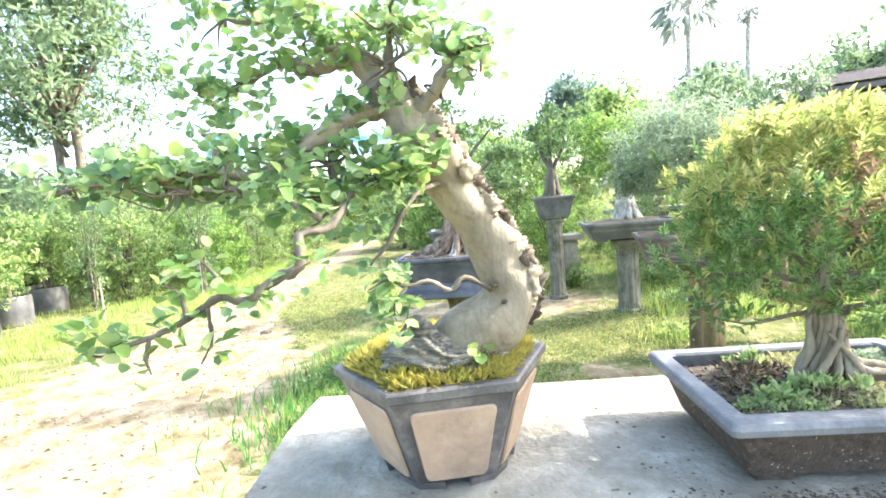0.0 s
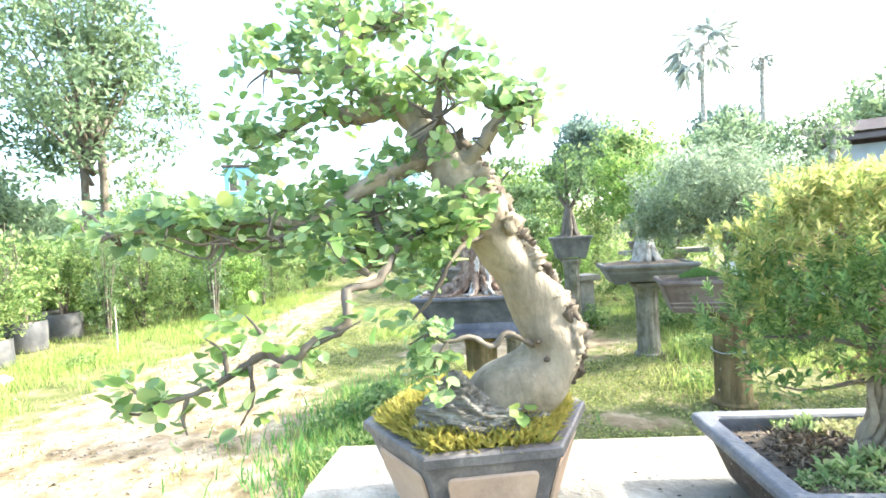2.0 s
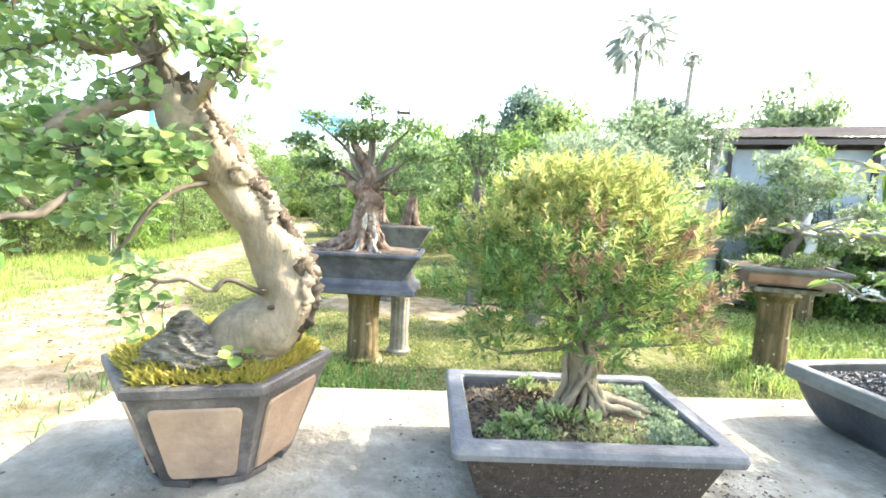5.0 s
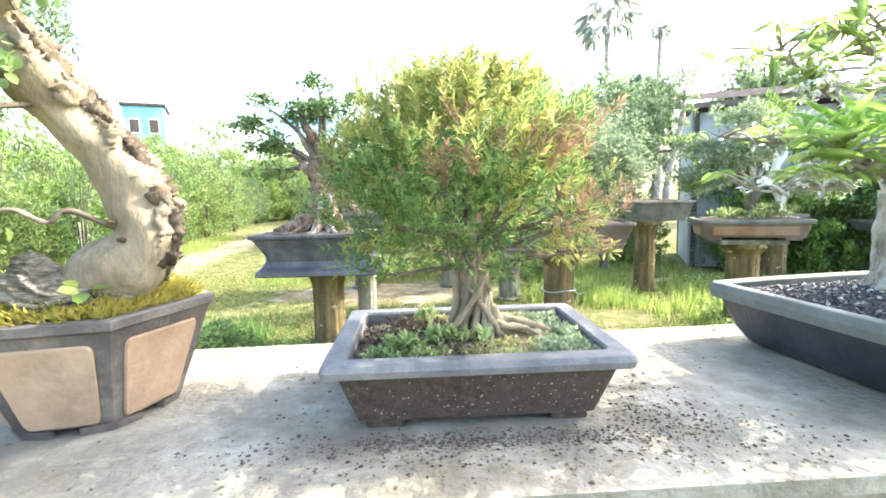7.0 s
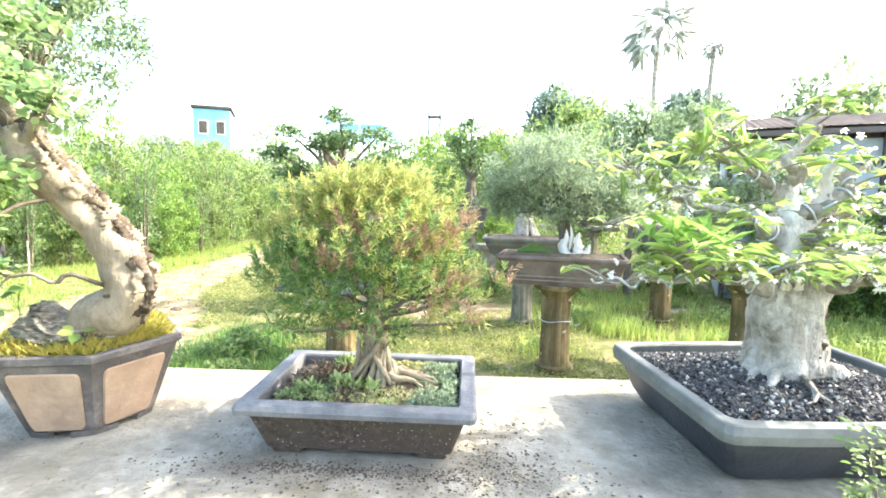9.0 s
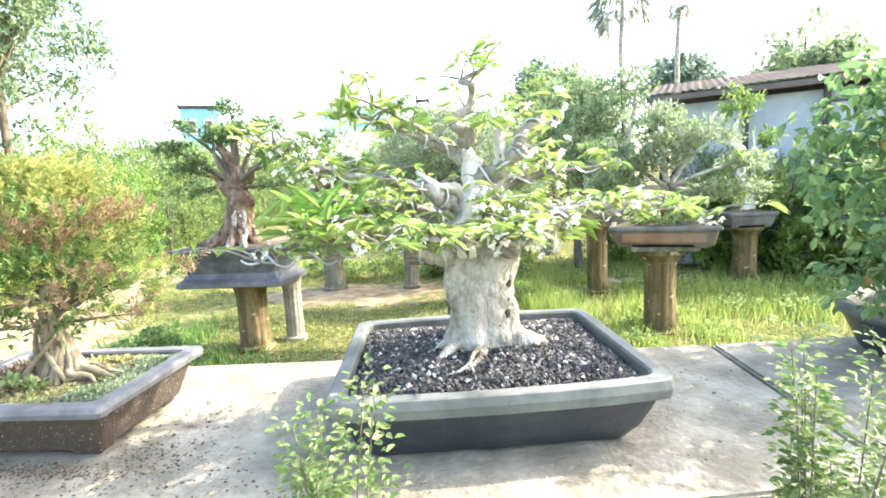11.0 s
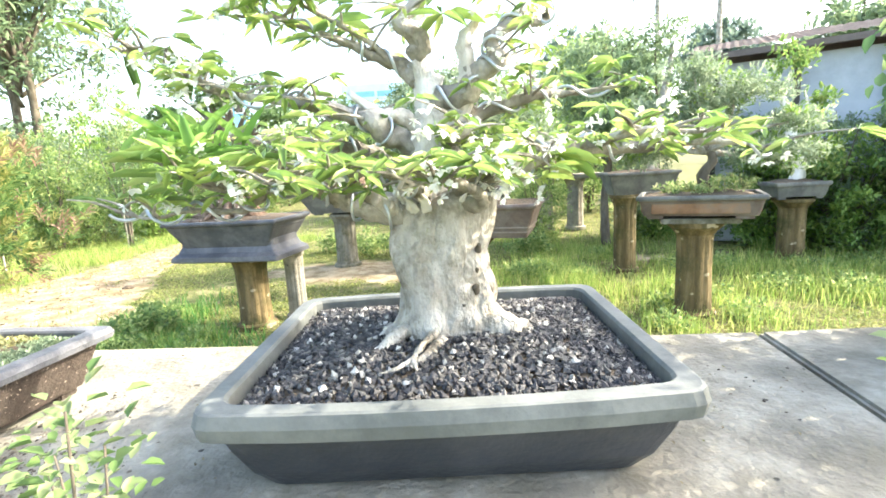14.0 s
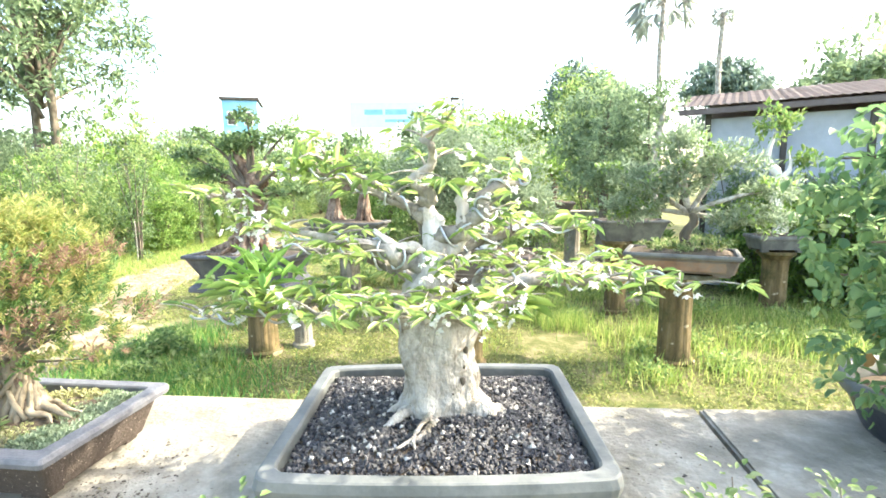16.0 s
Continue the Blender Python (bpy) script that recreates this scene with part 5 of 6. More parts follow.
    # one upright fan of long leaves on a low branch
    for j in range(46):
        b = rng.uniform(0, 2 * math.pi)
        Db.append((math.cos(b), math.sin(b), rng.uniform(.1, 1.2)))
        Pb.append((-.35 + rng.normal(0, .04), -.11 + rng.normal(0, .03), z + .335 + rng.normal(0, .010)))
    Pf, Df, Pb, Db = Pb[-46:], Db[-46:], Pb[:-46], Db[:-46]
    # fan leaves get a brighter green to offset the crown's shade
    leaves("leaf_fan", Pf, Df, .088, .0135, mat("brightened fan leaves", [(.17, .36, .06), (.26, .46, .08), (.36, .55, .11)], leaf=.6, rough=.4, bump=0), t, "upright fan of long leaves in a brightened green", fold=.25, droop=.12, jitter=.3)
    # single drooping leaves at the end of a thin high twig
    for p in ((-.287, -.046, .617), (-.22, -.046, .590), (-.307, -.046, .585), (-.195, -.046, .610), (-.25, -.03, .60), (-.475, -.05, .49), (-.40, -.05, .50)):
        for _ in range(2):
            b = rng.uniform(0, 2 * math.pi)
            Pb.append((p[0], p[1], p[2] + z))
            Db.append((math.cos(b) * .5, math.sin(b) * .3, rng.uniform(-1, -.2)))
    leaves("large_foliage", Pb, Db, .066, .0125, L_WHITE, t, "longest drooping green leaves", fold=.25, droop=.4, jitter=.3)
    return t


tray_bonsai()


# ---- maple in the round black pot ----
def maple():
    t = thing("potted_maple", (3.42, .98, TZ), 0, "leafy maple in a round black plastic pot on the table", "potted tree", "bonsai on the table")
    R, H = .215, .125
    t.scale = (1.3, 1.3, 1.3)
    rings = [poly_ring(40, R * .74, 0), poly_ring(40, R * .78, .01), poly_ring(40, R * .92, H * .6), poly_ring(40, R * .955, H - .03)]
    lofted("body", rings, M_TRAY, t, smooth=True)
    rim = [poly_ring(40, R * .955, H - .032), poly_ring(40, R, H - .03), poly_ring(40, R + .003, H - .012), poly_ring(40, R, H), poly_ring(40, R - .02, H), poly_ring(40, R - .025, H - .05)]
    vs, fs = loft(rim, False, False)
    raw("rim", vs, fs, M_TRAYRIM, t)
    lofted("soil", [poly_ring(30, R - .025, H - .045), poly_ring(30, R * .5, H - .03), poly_ring(30, .02, H - .025)], M_SOIL, t, top=True)
    limbs("trunk", [([(.02, .02, H - .05), (.03, .02, H + .15), (.0, .0, H + .3), (.02, .01, H + .45), (.0, .02, H + .62)], [.03, .026, .02, .014, .005])], M_BARK_BROWN, t, "", 9, .3)
    br = []
    for k in range(14):
        a, h = k * 2.4, H + .12 + .035 * k
        d = np.array((math.cos(a), math.sin(a), .25))
        p = np.array((.01, .01, h))
        br.append(([tuple(p), tuple(p + d * .12 + (0, 0, .03)), tuple(p + d * .26)], [.009, .006, .002]))
    limbs("branch", br, M_BARK_BROWN, t, "", 6, .3)
    sp = scatter_clumps((.02, 0, H + .36), (.34, .28, .34), 230, .055, 18, .8, .45) + scatter_clumps((-.14, -.08, H + .14), (.2, .2, .2), 60, .05, 18, .8, .5)
    P, D = clumps(sp, .6, -.5, .6)
    leaves("foliage", P, D, .030, .019, L_MAPLE, t, "hanging green maple leaves", fold=.12, droop=.25)
    sp = scatter_clumps((-.1, -.1, H + .28), (.26, .2, .3), 16, .06, 6, .8, .4)
    P, D = clumps(sp, .6, -.5, .6)
    leaves("turning_foliage", P, D, .030, .020, L_MAPLE_R, t, "yellow and orange turning leaves", fold=.12, droop=.25)
    return t


maple()


# ---- pots on pedestals ----
def pedestal_pot(name, at, z, rz, hx, hy, h, body_mat, rim_mat, label, base=.85, lip=.03, feet=True, belly=0.0, rim_h=.03, size=(1, 1, 1)):
    t = thing(name, (at[0], at[1], z), rz, label, "bonsai", "bonsai on pedestals")
    t.scale = size
    rect_pot(t, hx, hy, h, body_mat, rim_mat, base, lip, rim_h, .015, belly, feet, 0, M_SOIL, .04, .02)
    return t


def root_trunk(t, z, h, spread, top, material, n=14, lean=(0, 0), name="trunk", label="hanging root", off=0.0):
    sp = []
    for k in range(n):
        a = 2 * math.pi * k / n + rng.uniform(-.2, .2)
        s = spread * rng.uniform(.7, 1.25)
        sp.append(([(off + s * math.cos(a), s * math.sin(a) * .7, z - .02), (off + s * .6 * math.cos(a + .1), s * .5 * math.sin(a), z + h * .15), (off + spread * .40 * math.cos(a + .2) + lean[0] * .3, spread * .36 * math.sin(a + .2), z + h * .45),
                    (off + spread * .26 * math.cos(a + .4) + lean[0] * .7, spread * .26 * math.sin(a + .4), z + h * .75), (off + spread * .12 * math.cos(a) + lean[0], spread * .12 * math.sin(a) + lean[1], z + h)],
                   [top * .55, top * .75, top * .8, top * .7, top * .45]))
    # dark-coloured core paints the shade in the gaps between the roots
    limbs(name, [([(off, 0, z - .02), (off + lean[0] * .3, 0, z + h * .4), (off + lean[0], lean[1], z + h)], [spread * .36, spread * .28, spread * .18])], M_BARK_DARK, t, "", 10, .35, .12)
    return limbs("root", sp, material, t, label, 8, .4, .12)


def spread_branches(t, origin, ends, r0, material):
    sp = []
    for e in ends:
        o, e = np.array(origin), np.array(e)
        m = (o + e) / 2 + rng.normal(0, .04, 3) + (0, 0, .03)
        sp.append(([tuple(o), tuple(m), tuple(e)], [r0, r0 * .6, r0 * .2]))
    return limbs("branch", sp, material, t, "", 7, .3)


def crown(t, pads, length, width, material, per=14, label="", flat=.6, out=.6, up=.4, name="foliage", clump_r=.06):
    sp = []
    for c, r, k in pads:
        sp += scatter_clumps(c, r, k, clump_r, per, flat, .5)
    P, D = clumps(sp, out, up, .6)
    return leaves(name, P, D, length, width, material, t, label)


# 1: blue-grey footed pot with a fig on hanging roots
pedestal((-.08, 3.60), .135, .63, M_COL, "brown stained concrete pedestal under the blue-grey pot", 1.25)
pedestal((.22, 3.80), .085, .62, M_CONC, "slim pale concrete post behind the pedestal", 1.15)
t = pedestal_pot("fig_bonsai", (-.09, 3.53), .63, -3, .47, .27, .33, M_POT_BLUE, M_POT_BLUE, "root-over fig bonsai in a blue-grey footed pot", .62, .035, True, 0, .03, (1.06, 1.15, 1))
rg = [rect_ring(.425, .235, .0, .02), rect_ring(.445, .25, .010, .02), rect_ring(.44, .245, .045, .02), rect_ring(.405, .21, .075, .02), rect_ring(.382, .19, .12, .02), rect_ring(.378, .187, .18, .02), rect_ring(.395, .205, .235, .02), rect_ring(.43, .235, .275, .02), rect_ring(.455, .255, .298, .02)]
lofted("moulding", rg, M_POT_BLUE, t, "moulded apron of the pot")
root_trunk(t, .33, .45, .20, .044, M_BARK_BROWN, 20, (.0, 0))
for k in range(12):
    a, e = rng.uniform(-2.9, -.2), rng.uniform(.10, .22)
    pts = [(.06 * math.cos(a) + rng.normal(0, .012), .06 * math.sin(a), .74 - .12 * (k % 3)), (.10 * math.cos(a + .2) + rng.normal(0, .02), .09 * math.sin(a + .2), .58 - .05 * (k % 3)), (.14 * math.cos(a) + rng.normal(0, .025), .11 * math.sin(a), .45), (e * 1.3 * math.cos(a - .2), e * math.sin(a - .2), .34), (e * 2.0 * math.cos(a - .3), e * 1.2 * math.sin(a - .3), .335)]
    limbs("root", [(pts, [.010, .015, .017, .016, .006])], M_BARK_BROWN if k % 3 else M_BARK_PALE, t, "hanging root", 7, .5, .12)
limbs("leader", [([(0, 0, .60), (.05, -.01, .72), (-.01, .0, .83), (.05, .0, .93), (-.01, 0, 1.06), (-.09, .01, 1.18), (-.12, .02, 1.32)], [.10, .085, .080, .060, .045, .028, .008]), ([(.03, 0, .85), (.12, .02, .90), (.16, 0, .98), (.26, 0, 1.0)], [.05, .036, .024, .006]), ([(.0, 0, .78), (-.10, -.02, .84), (-.15, 0, .93), (-.26, 0, .95)], [.05, .034, .022, .006])], M_BARK_BROWN, t, "", 12, .6, .16)
limbs("root", [([(-.12, -.02, .40), (-.25, -.04, .37), (-.36, -.04, .35)], [.06, .045, .015])], M_BARK_BROWN, t, "long root over the pot's soil", 8, .4, .1)
pads = [((-.30, 0, .98), (.19, .18, .07), 26), ((.05, 0, 1.20), (.24, .20, .08), 28), ((.34, 0, 1.05), (.22, .18, .07), 26), ((-.14, .02, 1.16), (.18, .16, .07), 18), ((-.44, .0, 1.10), (.16, .16, .06), 16),
        ((.38, 0, .84), (.20, .18, .06), 18), ((-.34, .05, .82), (.16, .16, .06), 14), ((.02, .0, 1.33), (.12, .10, .07), 10), ((-.36, 0, 1.24), (.10, .08, .05), 7), ((.30, 0, 1.22), (.12, .12, .05), 8)]
pads = [((x * 1.15, y, z if z < .8 else .8 + (z - .8) * 1.3), (a * 1.15, b, c * 1.1), int(n * 1.2)) for (x, y, z), (a, b, c), n in pads]
spread_branches(t, (.02, 0, .85), [p[0] for p in pads], .025, M_BARK_GREY)
crown(t, pads, .034, .023, L_FICUS, 19, "dark green fig leaves in flat pads", clump_r=.055)

# 2: brown oblong pot with a domed juniper and bleached deadwood
pedestal((1.84, 3.43), .128, .745, M_COL, "mossy olive-brown fluted pedestal with a flared capital", 1.45)
ws = [(1.84 + .138 * math.cos(k * .35), 3.43 + .138 * math.sin(k * .35), .44 + .008 * math.sin(k)) for k in range(19)] + [(1.97, 3.34, .41), (2.02, 3.31, .43)]
ties = thing("tie_wire", (0, 0, 0), 0, "loose grey wire wound round the fluted pedestal", "wire")
limbs("wire", [(ws, [.004, .004])], M_WIRE, ties, "", 5, 0)
t = pedestal_pot("juniper_bonsai", (1.87, 3.45), .745, -12, .47, .24, .25, M_POT_BROWN, M_POT_BROWN, "domed grey-green juniper with bleached wood in a brown pot", .82, .03, False, size=(1.12, 1.08, 1))
# two raised bands, paler than the pot, low on its sides
M_POT_BAND = mat("paler clay band", [(.16, .13, .11), (.25, .21, .18)], 20, .7, .2, 60)
for zz in (.04, .075):
    rg = [rect_ring(.47 * (.82 + .16 * zz / .22) + .004, .24 - .085 * (1 - zz / .22) + .004, zz + d, .015) for d in (0, .010)]
    vs, fs = loft(rg, False, False)
    raw("band", vs, fs, M_POT_BAND, t.children[0], smooth=False)
limbs("deadwood", [([(.03, -.03, .24), (.015, -.03, .32), (.035, -.03, .39), (.03, -.03, .47)], [.040, .034, .020, .002]), ([(.10, -.03, .24), (.12, -.03, .31), (.105, -.03, .38), (.125, -.02, .45)], [.042, .036, .022, .002]),
                   ([(.15, -.04, .24), (.19, -.04, .30), (.20, -.04, .35)], [.030, .020, .002]), ([(-.02, -.05, .25), (.06, -.06, .26), (.14, -.055, .25)], [.012, .022, .010]), ([(.06, -.02, .30), (.07, -.02, .42), (.055, -.02, .52)], [.018, .012, .002])],
      M_DEADWOOD, t, "bleached white deadwood", 10, .6, .25)
limbs("trunk", [([(.05, .03, .24), (.03, .03, .40), (.0, .03, .55), (-.02, .03, .75)], [.06, .05, .045, .03])], M_BARK_GREY, t, "", 10, .35, .1)
limbs("moss", [([(-.32, -.02, .25), (-.2, -.03, .285), (-.06, -.04, .26)], [.035, .045, .02])], mat("dark moss mound", [(.05, .10, .02), (.10, .17, .04)], 60, .95, .9, 90), t, "dark green moss mound", 12, .4)
pads = [((-.06, .02, .92), (.62, .46, .38), 260), ((-.46, 0, .70), (.24, .27, .15), 44), ((.44, 0, .66), (.23, .27, .15), 44), ((-.02, .05, .62), (.50, .40, .13), 70)]
spread_branches(t, (0, .03, .6), [(.3, .0, .75), (-.3, 0, .75), (.1, -.15, .9), (-.1, .1, .95), (.4, 0, .55), (-.4, 0, .58)], .03, M_BARK_GREY)
crown(t, pads, .036, .010, L_JUN, 46, "fine grey-green juniper needles", .8, .9, .5, clump_r=.075)

# 3: grey pot behind it
pedestal((1.74, 5.06), .125, .81, M_COL_GREY, "slim grey fluted concrete pedestal", 1.35)
t = pedestal_pot("lime_bonsai", (1.74, 5.04), .81, -4, .36, .22, .16, M_POT_GREY, M_POT_GREY, "bushy lime-green bonsai with pale roots in a grey pot", .8, .03, size=(1.35, 1.35, 1.35))
root_trunk(t, .16, .30, .13, .035, M_BARK_PALE, 12)
pads = [((-.05, 0, .70), (.34, .28, .26), 90), ((-.22, 0, .92), (.2, .2, .16), 34), ((.18, .05, .88), (.25, .22, .2), 40)]
spread_branches(t, (0, 0, .42), [p[0] for p in pads], .025, M_BARK_GREY)
crown(t, pads, .034, .016, L_LIME, 20, "light green leaves")

# 4: orange-brown pot with a spreading juniper
pedestal((3.59, 3.69), .135, .75, M_COL, "mossy brown concrete pedestal with flared top", 1.45)
cap = thing("capping_stone", (3.60, 3.68, .75), -18, "flat grey stone between pedestal and pot", "stone")
part("stone", boxed((.54, .38, .04), (0, 0, 0), 4, .008), M_COL_GREY, cap)
t = pedestal_pot("spreading_juniper_bonsai", (3.60, 3.67), .79, -20, .335, .21, .138, M_POT_BROWN, M_POT_GREY, "spreading juniper bonsai in a worn orange-brown pot", .88, .03, True, 0, .025, (1.28, 1.28, 1.28))
for sx, sy, wd, ang in ((0, -1, .25, 0), (0, 1, .25, 0), (-1, 0, .13, 90), (1, 0, .13, 90)):
    hx0, hy0 = .304, .182
    part("panel", boxed((wd * 2, .012, .062), (sx * hx0, sy * hy0, .034), ang, .004), M_POT_ORANGE, t.children[0], "orange clay panel")
limbs("trunk", [([(.05, 0, .14), (.02, 0, .24), (.07, 0, .34), (.0, 0, .45), (.03, 0, .58)], [.036, .030, .026, .02, .010])], M_BARK_GREY, t, "", 10, .4, .12)
limbs("moss", [([(-.22, -.04, .125), (-.05, -.04, .14), (.18, -.04, .13)], [.018, .028, .014])], mat("olive moss mound", [(.13, .14, .03), (.24, .23, .05)], 60, .95, .9, 90), t, "olive moss mound", 12, .4)
pads = [((-.32, 0, .40), (.24, .22, .09), 40), ((.38, -.02, .36), (.26, .22, .09), 40), ((-.1, 0, .58), (.32, .26, .12), 64), ((.17, 0, .70), (.30, .24, .11), 56), ((-.05, 0, .84), (.22, .2, .10), 36), ((.46, 0, .52), (.18, .18, .08), 26), ((-.34, 0, .64), (.18, .18, .08), 24)]
spread_branches(t, (.03, 0, .38), [p[0] for p in pads], .02, M_BARK_PALE)
crown(t, pads, .034, .010, L_JUN, 30, "grey-green foliage pads", .5, .8, .5, clump_r=.055)
crown(t, [((-.02, -.02, .165), (.25, .14, .035), 34), ((.16, -.03, .20), (.12, .10, .04), 14)], .026, .009, L_COVER, 22, "olive green growth over the soil", .6, .5, .7, "undergrowth", .035)["kind"] = "stuff"
crown(t, [(p[0], p[1], max(3, p[2] // 4)) for p in pads], .034, .012, L_LIME, 16, "light new growth", .5, .8, .6, "new_growth", .05)["kind"] = "stuff"

# 5: small dark pot far behind, with the cream post beside it
pedestal((1.09, 5.95), .10, 1.06, M_COL_GREY, "thin grey concrete pedestal", 1.3)
t = pedestal_pot("far_fig_bonsai", (1.09, 5.95), 1.06, 0, .25, .18, .26, M_POT_GREY, M_POT_GREY, "fig bonsai with hanging roots in a deep dark pot", .70, .03, size=(1.05, 1.05, 1.14))
root_trunk(t, .26, .34, .14, .04, M_BARK_GREY, 12)
pads = [((0, 0, .82), (.34, .26, .20), 50), ((-.2, 0, 1.0), (.2, .18, .12), 22), ((.2, 0, 1.0), (.2, .18, .12), 22), ((.0, 0, 1.2), (.16, .14, .1), 14)]
spread_branches(t, (0, 0, .55), [p[0] for p in pads], .03, M_BARK_GREY)
crown(t, pads, .042, .026, L_FICUS, 14, "green fig leaves")
p = thing("short_post", (1.40, 6.75, ground_height(1.40, 6.75) - .01), 0, "short cream concrete post with a wide cap", "post")
part("shaft", boxed((.21, .21, .70), (0, 0, 0), 8, .015), M_CONC, p)
part("cap", boxed((.36, .36, .08), (0, 0, .70), 8, .015), M_CONC, p)

# 6: deep dark pot with a bushy tree on a slim pale trunk
pedestal((3.46, 5.28), .125, .86, M_COL, "dark stained fluted concrete pedestal", 1.35)
t = pedestal_pot("slim_trunk_bonsai", (3.60, 5.30), .86, 3, .38, .23, .24, M_POT_GREY, M_POT_GREY, "bushy tree on a slim pale trunk in a deep dark pot", .78, .03, False)
limbs("trunk", [([(.13, 0, .22), (.14, 0, .5), (.21, 0, .85), (.30, 0, 1.25), (.33, 0, 1.55)], [.05, .044, .04, .034, .015])], M_BARK_PALE, t, "slim pale curved trunk", 9, .3)
pads = [((-.05, .15, 1.05), (.52, .40, .50), 150), ((.2, .1, 1.55), (.42, .36, .35), 90), ((-.3, .15, .72), (.36, .3, .3), 60)]
spread_branches(t, (.21, 0, .85), [p[0] for p in pads], .02, M_BARK_GREY)
crown(t, pads, .042, .020, L_TREE, 22, "dense blue-green leaves")

# 7 and 8: further pedestals beside the shed
pedestal((5.36, 5.58), .14, .70, M_COL, "brown concrete pedestal in the long grass", 1.45)
t = pedestal_pot("white_wood_bonsai", (5.34, 5.56), .70, 0, .27, .2, .13, M_POT_GREY, M_POT_GREY, "bonsai with a twisting white trunk in a low pot", .85, .03, size=(1.05, 1.05, 1.45))
limbs("trunk", [([(.0, 0, .10), (.06, 0, .26), (-.06, 0, .42), (-.04, 0, .6), (-.16, 0, .74), (-.1, 0, .95)], [.06, .055, .05, .04, .03, .008]), ([(-.04, 0, .55), (.08, 0, .66), (.05, 0, .8)], [.035, .02, .005])], M_DEADWOOD, t, "twisting bleached trunk", 9, .5, .15)
pads = [((-.1, 0, 1.02), (.22, .2, .16), 30), ((.25, -.05, .30), (.22, .2, .2), 36), ((.2, 0, .72), (.14, .14, .1), 14)]
crown(t, pads, .05, .026, L_HEX_NEW, 12, "yellow green leaves")
pedestal((6.7, 5.25), .14, .64, M_COL, "brown mossy concrete pedestal", 1.45)
t = pedestal_pot("low_bonsai", (6.7, 5.25), .64, -4, .30, .2, .11, M_POT_GREY, M_POT_GREY, "leafy bonsai in a low dark pot", .85, .03, size=(1.45, 1.45, 1.45))
limbs("trunk", [([(0, 0, .1), (.03, 0, .25), (-.02, 0, .45)], [.045, .035, .012])], M_BARK_GREY, t, "", 9, .3)
crown(t, [((0, 0, .5), (.36, .3, .26), 80), ((-.2, 0, .3), (.2, .2, .12), 24)], .05, .03, L_MAPLE, 14, "broad green leaves")

# 9: bench slab on two posts
b = thing("concrete_bench", (3.2, 8.7, 0), -3, "concrete shelf slab on two grey posts", "bench")
part("slab_top", boxed((1.45, .5, .08), (0, 0, .92), 0, .01), M_CONC, b)
for x in (-.30, .24):
    rg = [[(q[0] + x, q[1], q[2]) for q in r] for r in post_rings(.15, .92, 10, 1.25)]
    lofted("post", rg, M_CONC, b, "cream fluted concrete post", top=True)
t = pedestal_pot("bench_bonsai", (3.05, 8.7), 1.0, 0, .3, .17, .12, M_POT_BROWN, M_POT_BROWN, "small bushy bonsai in a brown pot on the slab", .85, .03, size=(1.4, 1.4, 1.4))
limbs("trunk", [([(0, 0, .1), (.04, 0, .3), (-.03, 0, .55)], [.05, .04, .012])], M_BARK_BROWN, t, "", 9, .3)
crown(t, [((0, 0, .62), (.42, .3, .3), 80)], .05, .026, L_LIME, 14, "light green leaves")

# 10: long dark pot with two figs
pedestal((-.05, 6.1), .15, .72, M_COL_GREY, "grey concrete pedestal behind the fig bonsai", 1.3)
t = pedestal_pot("double_fig_bonsai", (-.05, 6.1), .72, -4, .47, .25, .26, M_POT_GREY, M_POT_GREY, "pair of fig trees in one long dark pot", .7, .035, size=(1.17, 1.17, 1.17))
for dx in (-.18, .2):
    root_trunk(t, .26, .4, .13, .035, M_BARK_BROWN, 12, (.02, 0), off=dx)
spread_branches(t, (.0, 0, .62), [(-.2, 0, .92), (.25, 0, .85), (0, 0, 1.15), (-.38, 0, .9), (.42, 0, .82)], .03, M_BARK_BROWN)
crown(t, [((-.2, 0, .92), (.36, .28, .24), 50), ((.25, 0, .85), (.34, .28, .22), 46), ((0, 0, 1.18), (.3, .25, .14), 26)], .045, .026, L_FICUS, 14, "green fig leaves")

# ---- saplings in front of the table ----
def sapling(at, h, n, lab):
    t = thing("sapling", (*at, ground_height(*at) - .01), 0, lab, "sapling", "saplings by the table")
    sp, P, D = [], [], []
    for k in range(n):
        a = rng.uniform(0, 2 * math.pi)
        hh = h * rng.uniform(.80, 1.0)
        pts = [(0, 0, 0), (.012 * math.cos(a), .012 * math.sin(a), hh * .4), (.03 * math.cos(a), .025 * math.sin(a), hh * .75), (.06 * math.cos(a + .4), .05 * math.sin(a + .4), hh)]
        sp.append((pts, [.0034, .0028, .0016, .0008]))
        for q in smooth_line(pts, 16)[16:]:
            for _ in range(9):
                b = rng.uniform(0, 2 * math.pi)
                d = np.array((math.cos(b), math.sin(b), rng.uniform(-.2, .8)))
                P.append(np.array(q) + d * rng.uniform(.004, .034))
                D.append(d)
    limbs("stem", sp, M_BARK_GREY, t, "", 6, .15)
    leaves("foliage", P, D, .0135, .0078, L_VARI, t, "small pale-edged leaves")
    return t


sapling((1.745, .08), 1.21, 11, "thin sapling with small pale green leaves in front of the table")
sapling((2.45, .13), 1.20, 10, "thin leafy sapling standing against the table edge")
sapling((2.64, .20), 1.16, 8, "thin leafy sapling standing against the table edge")

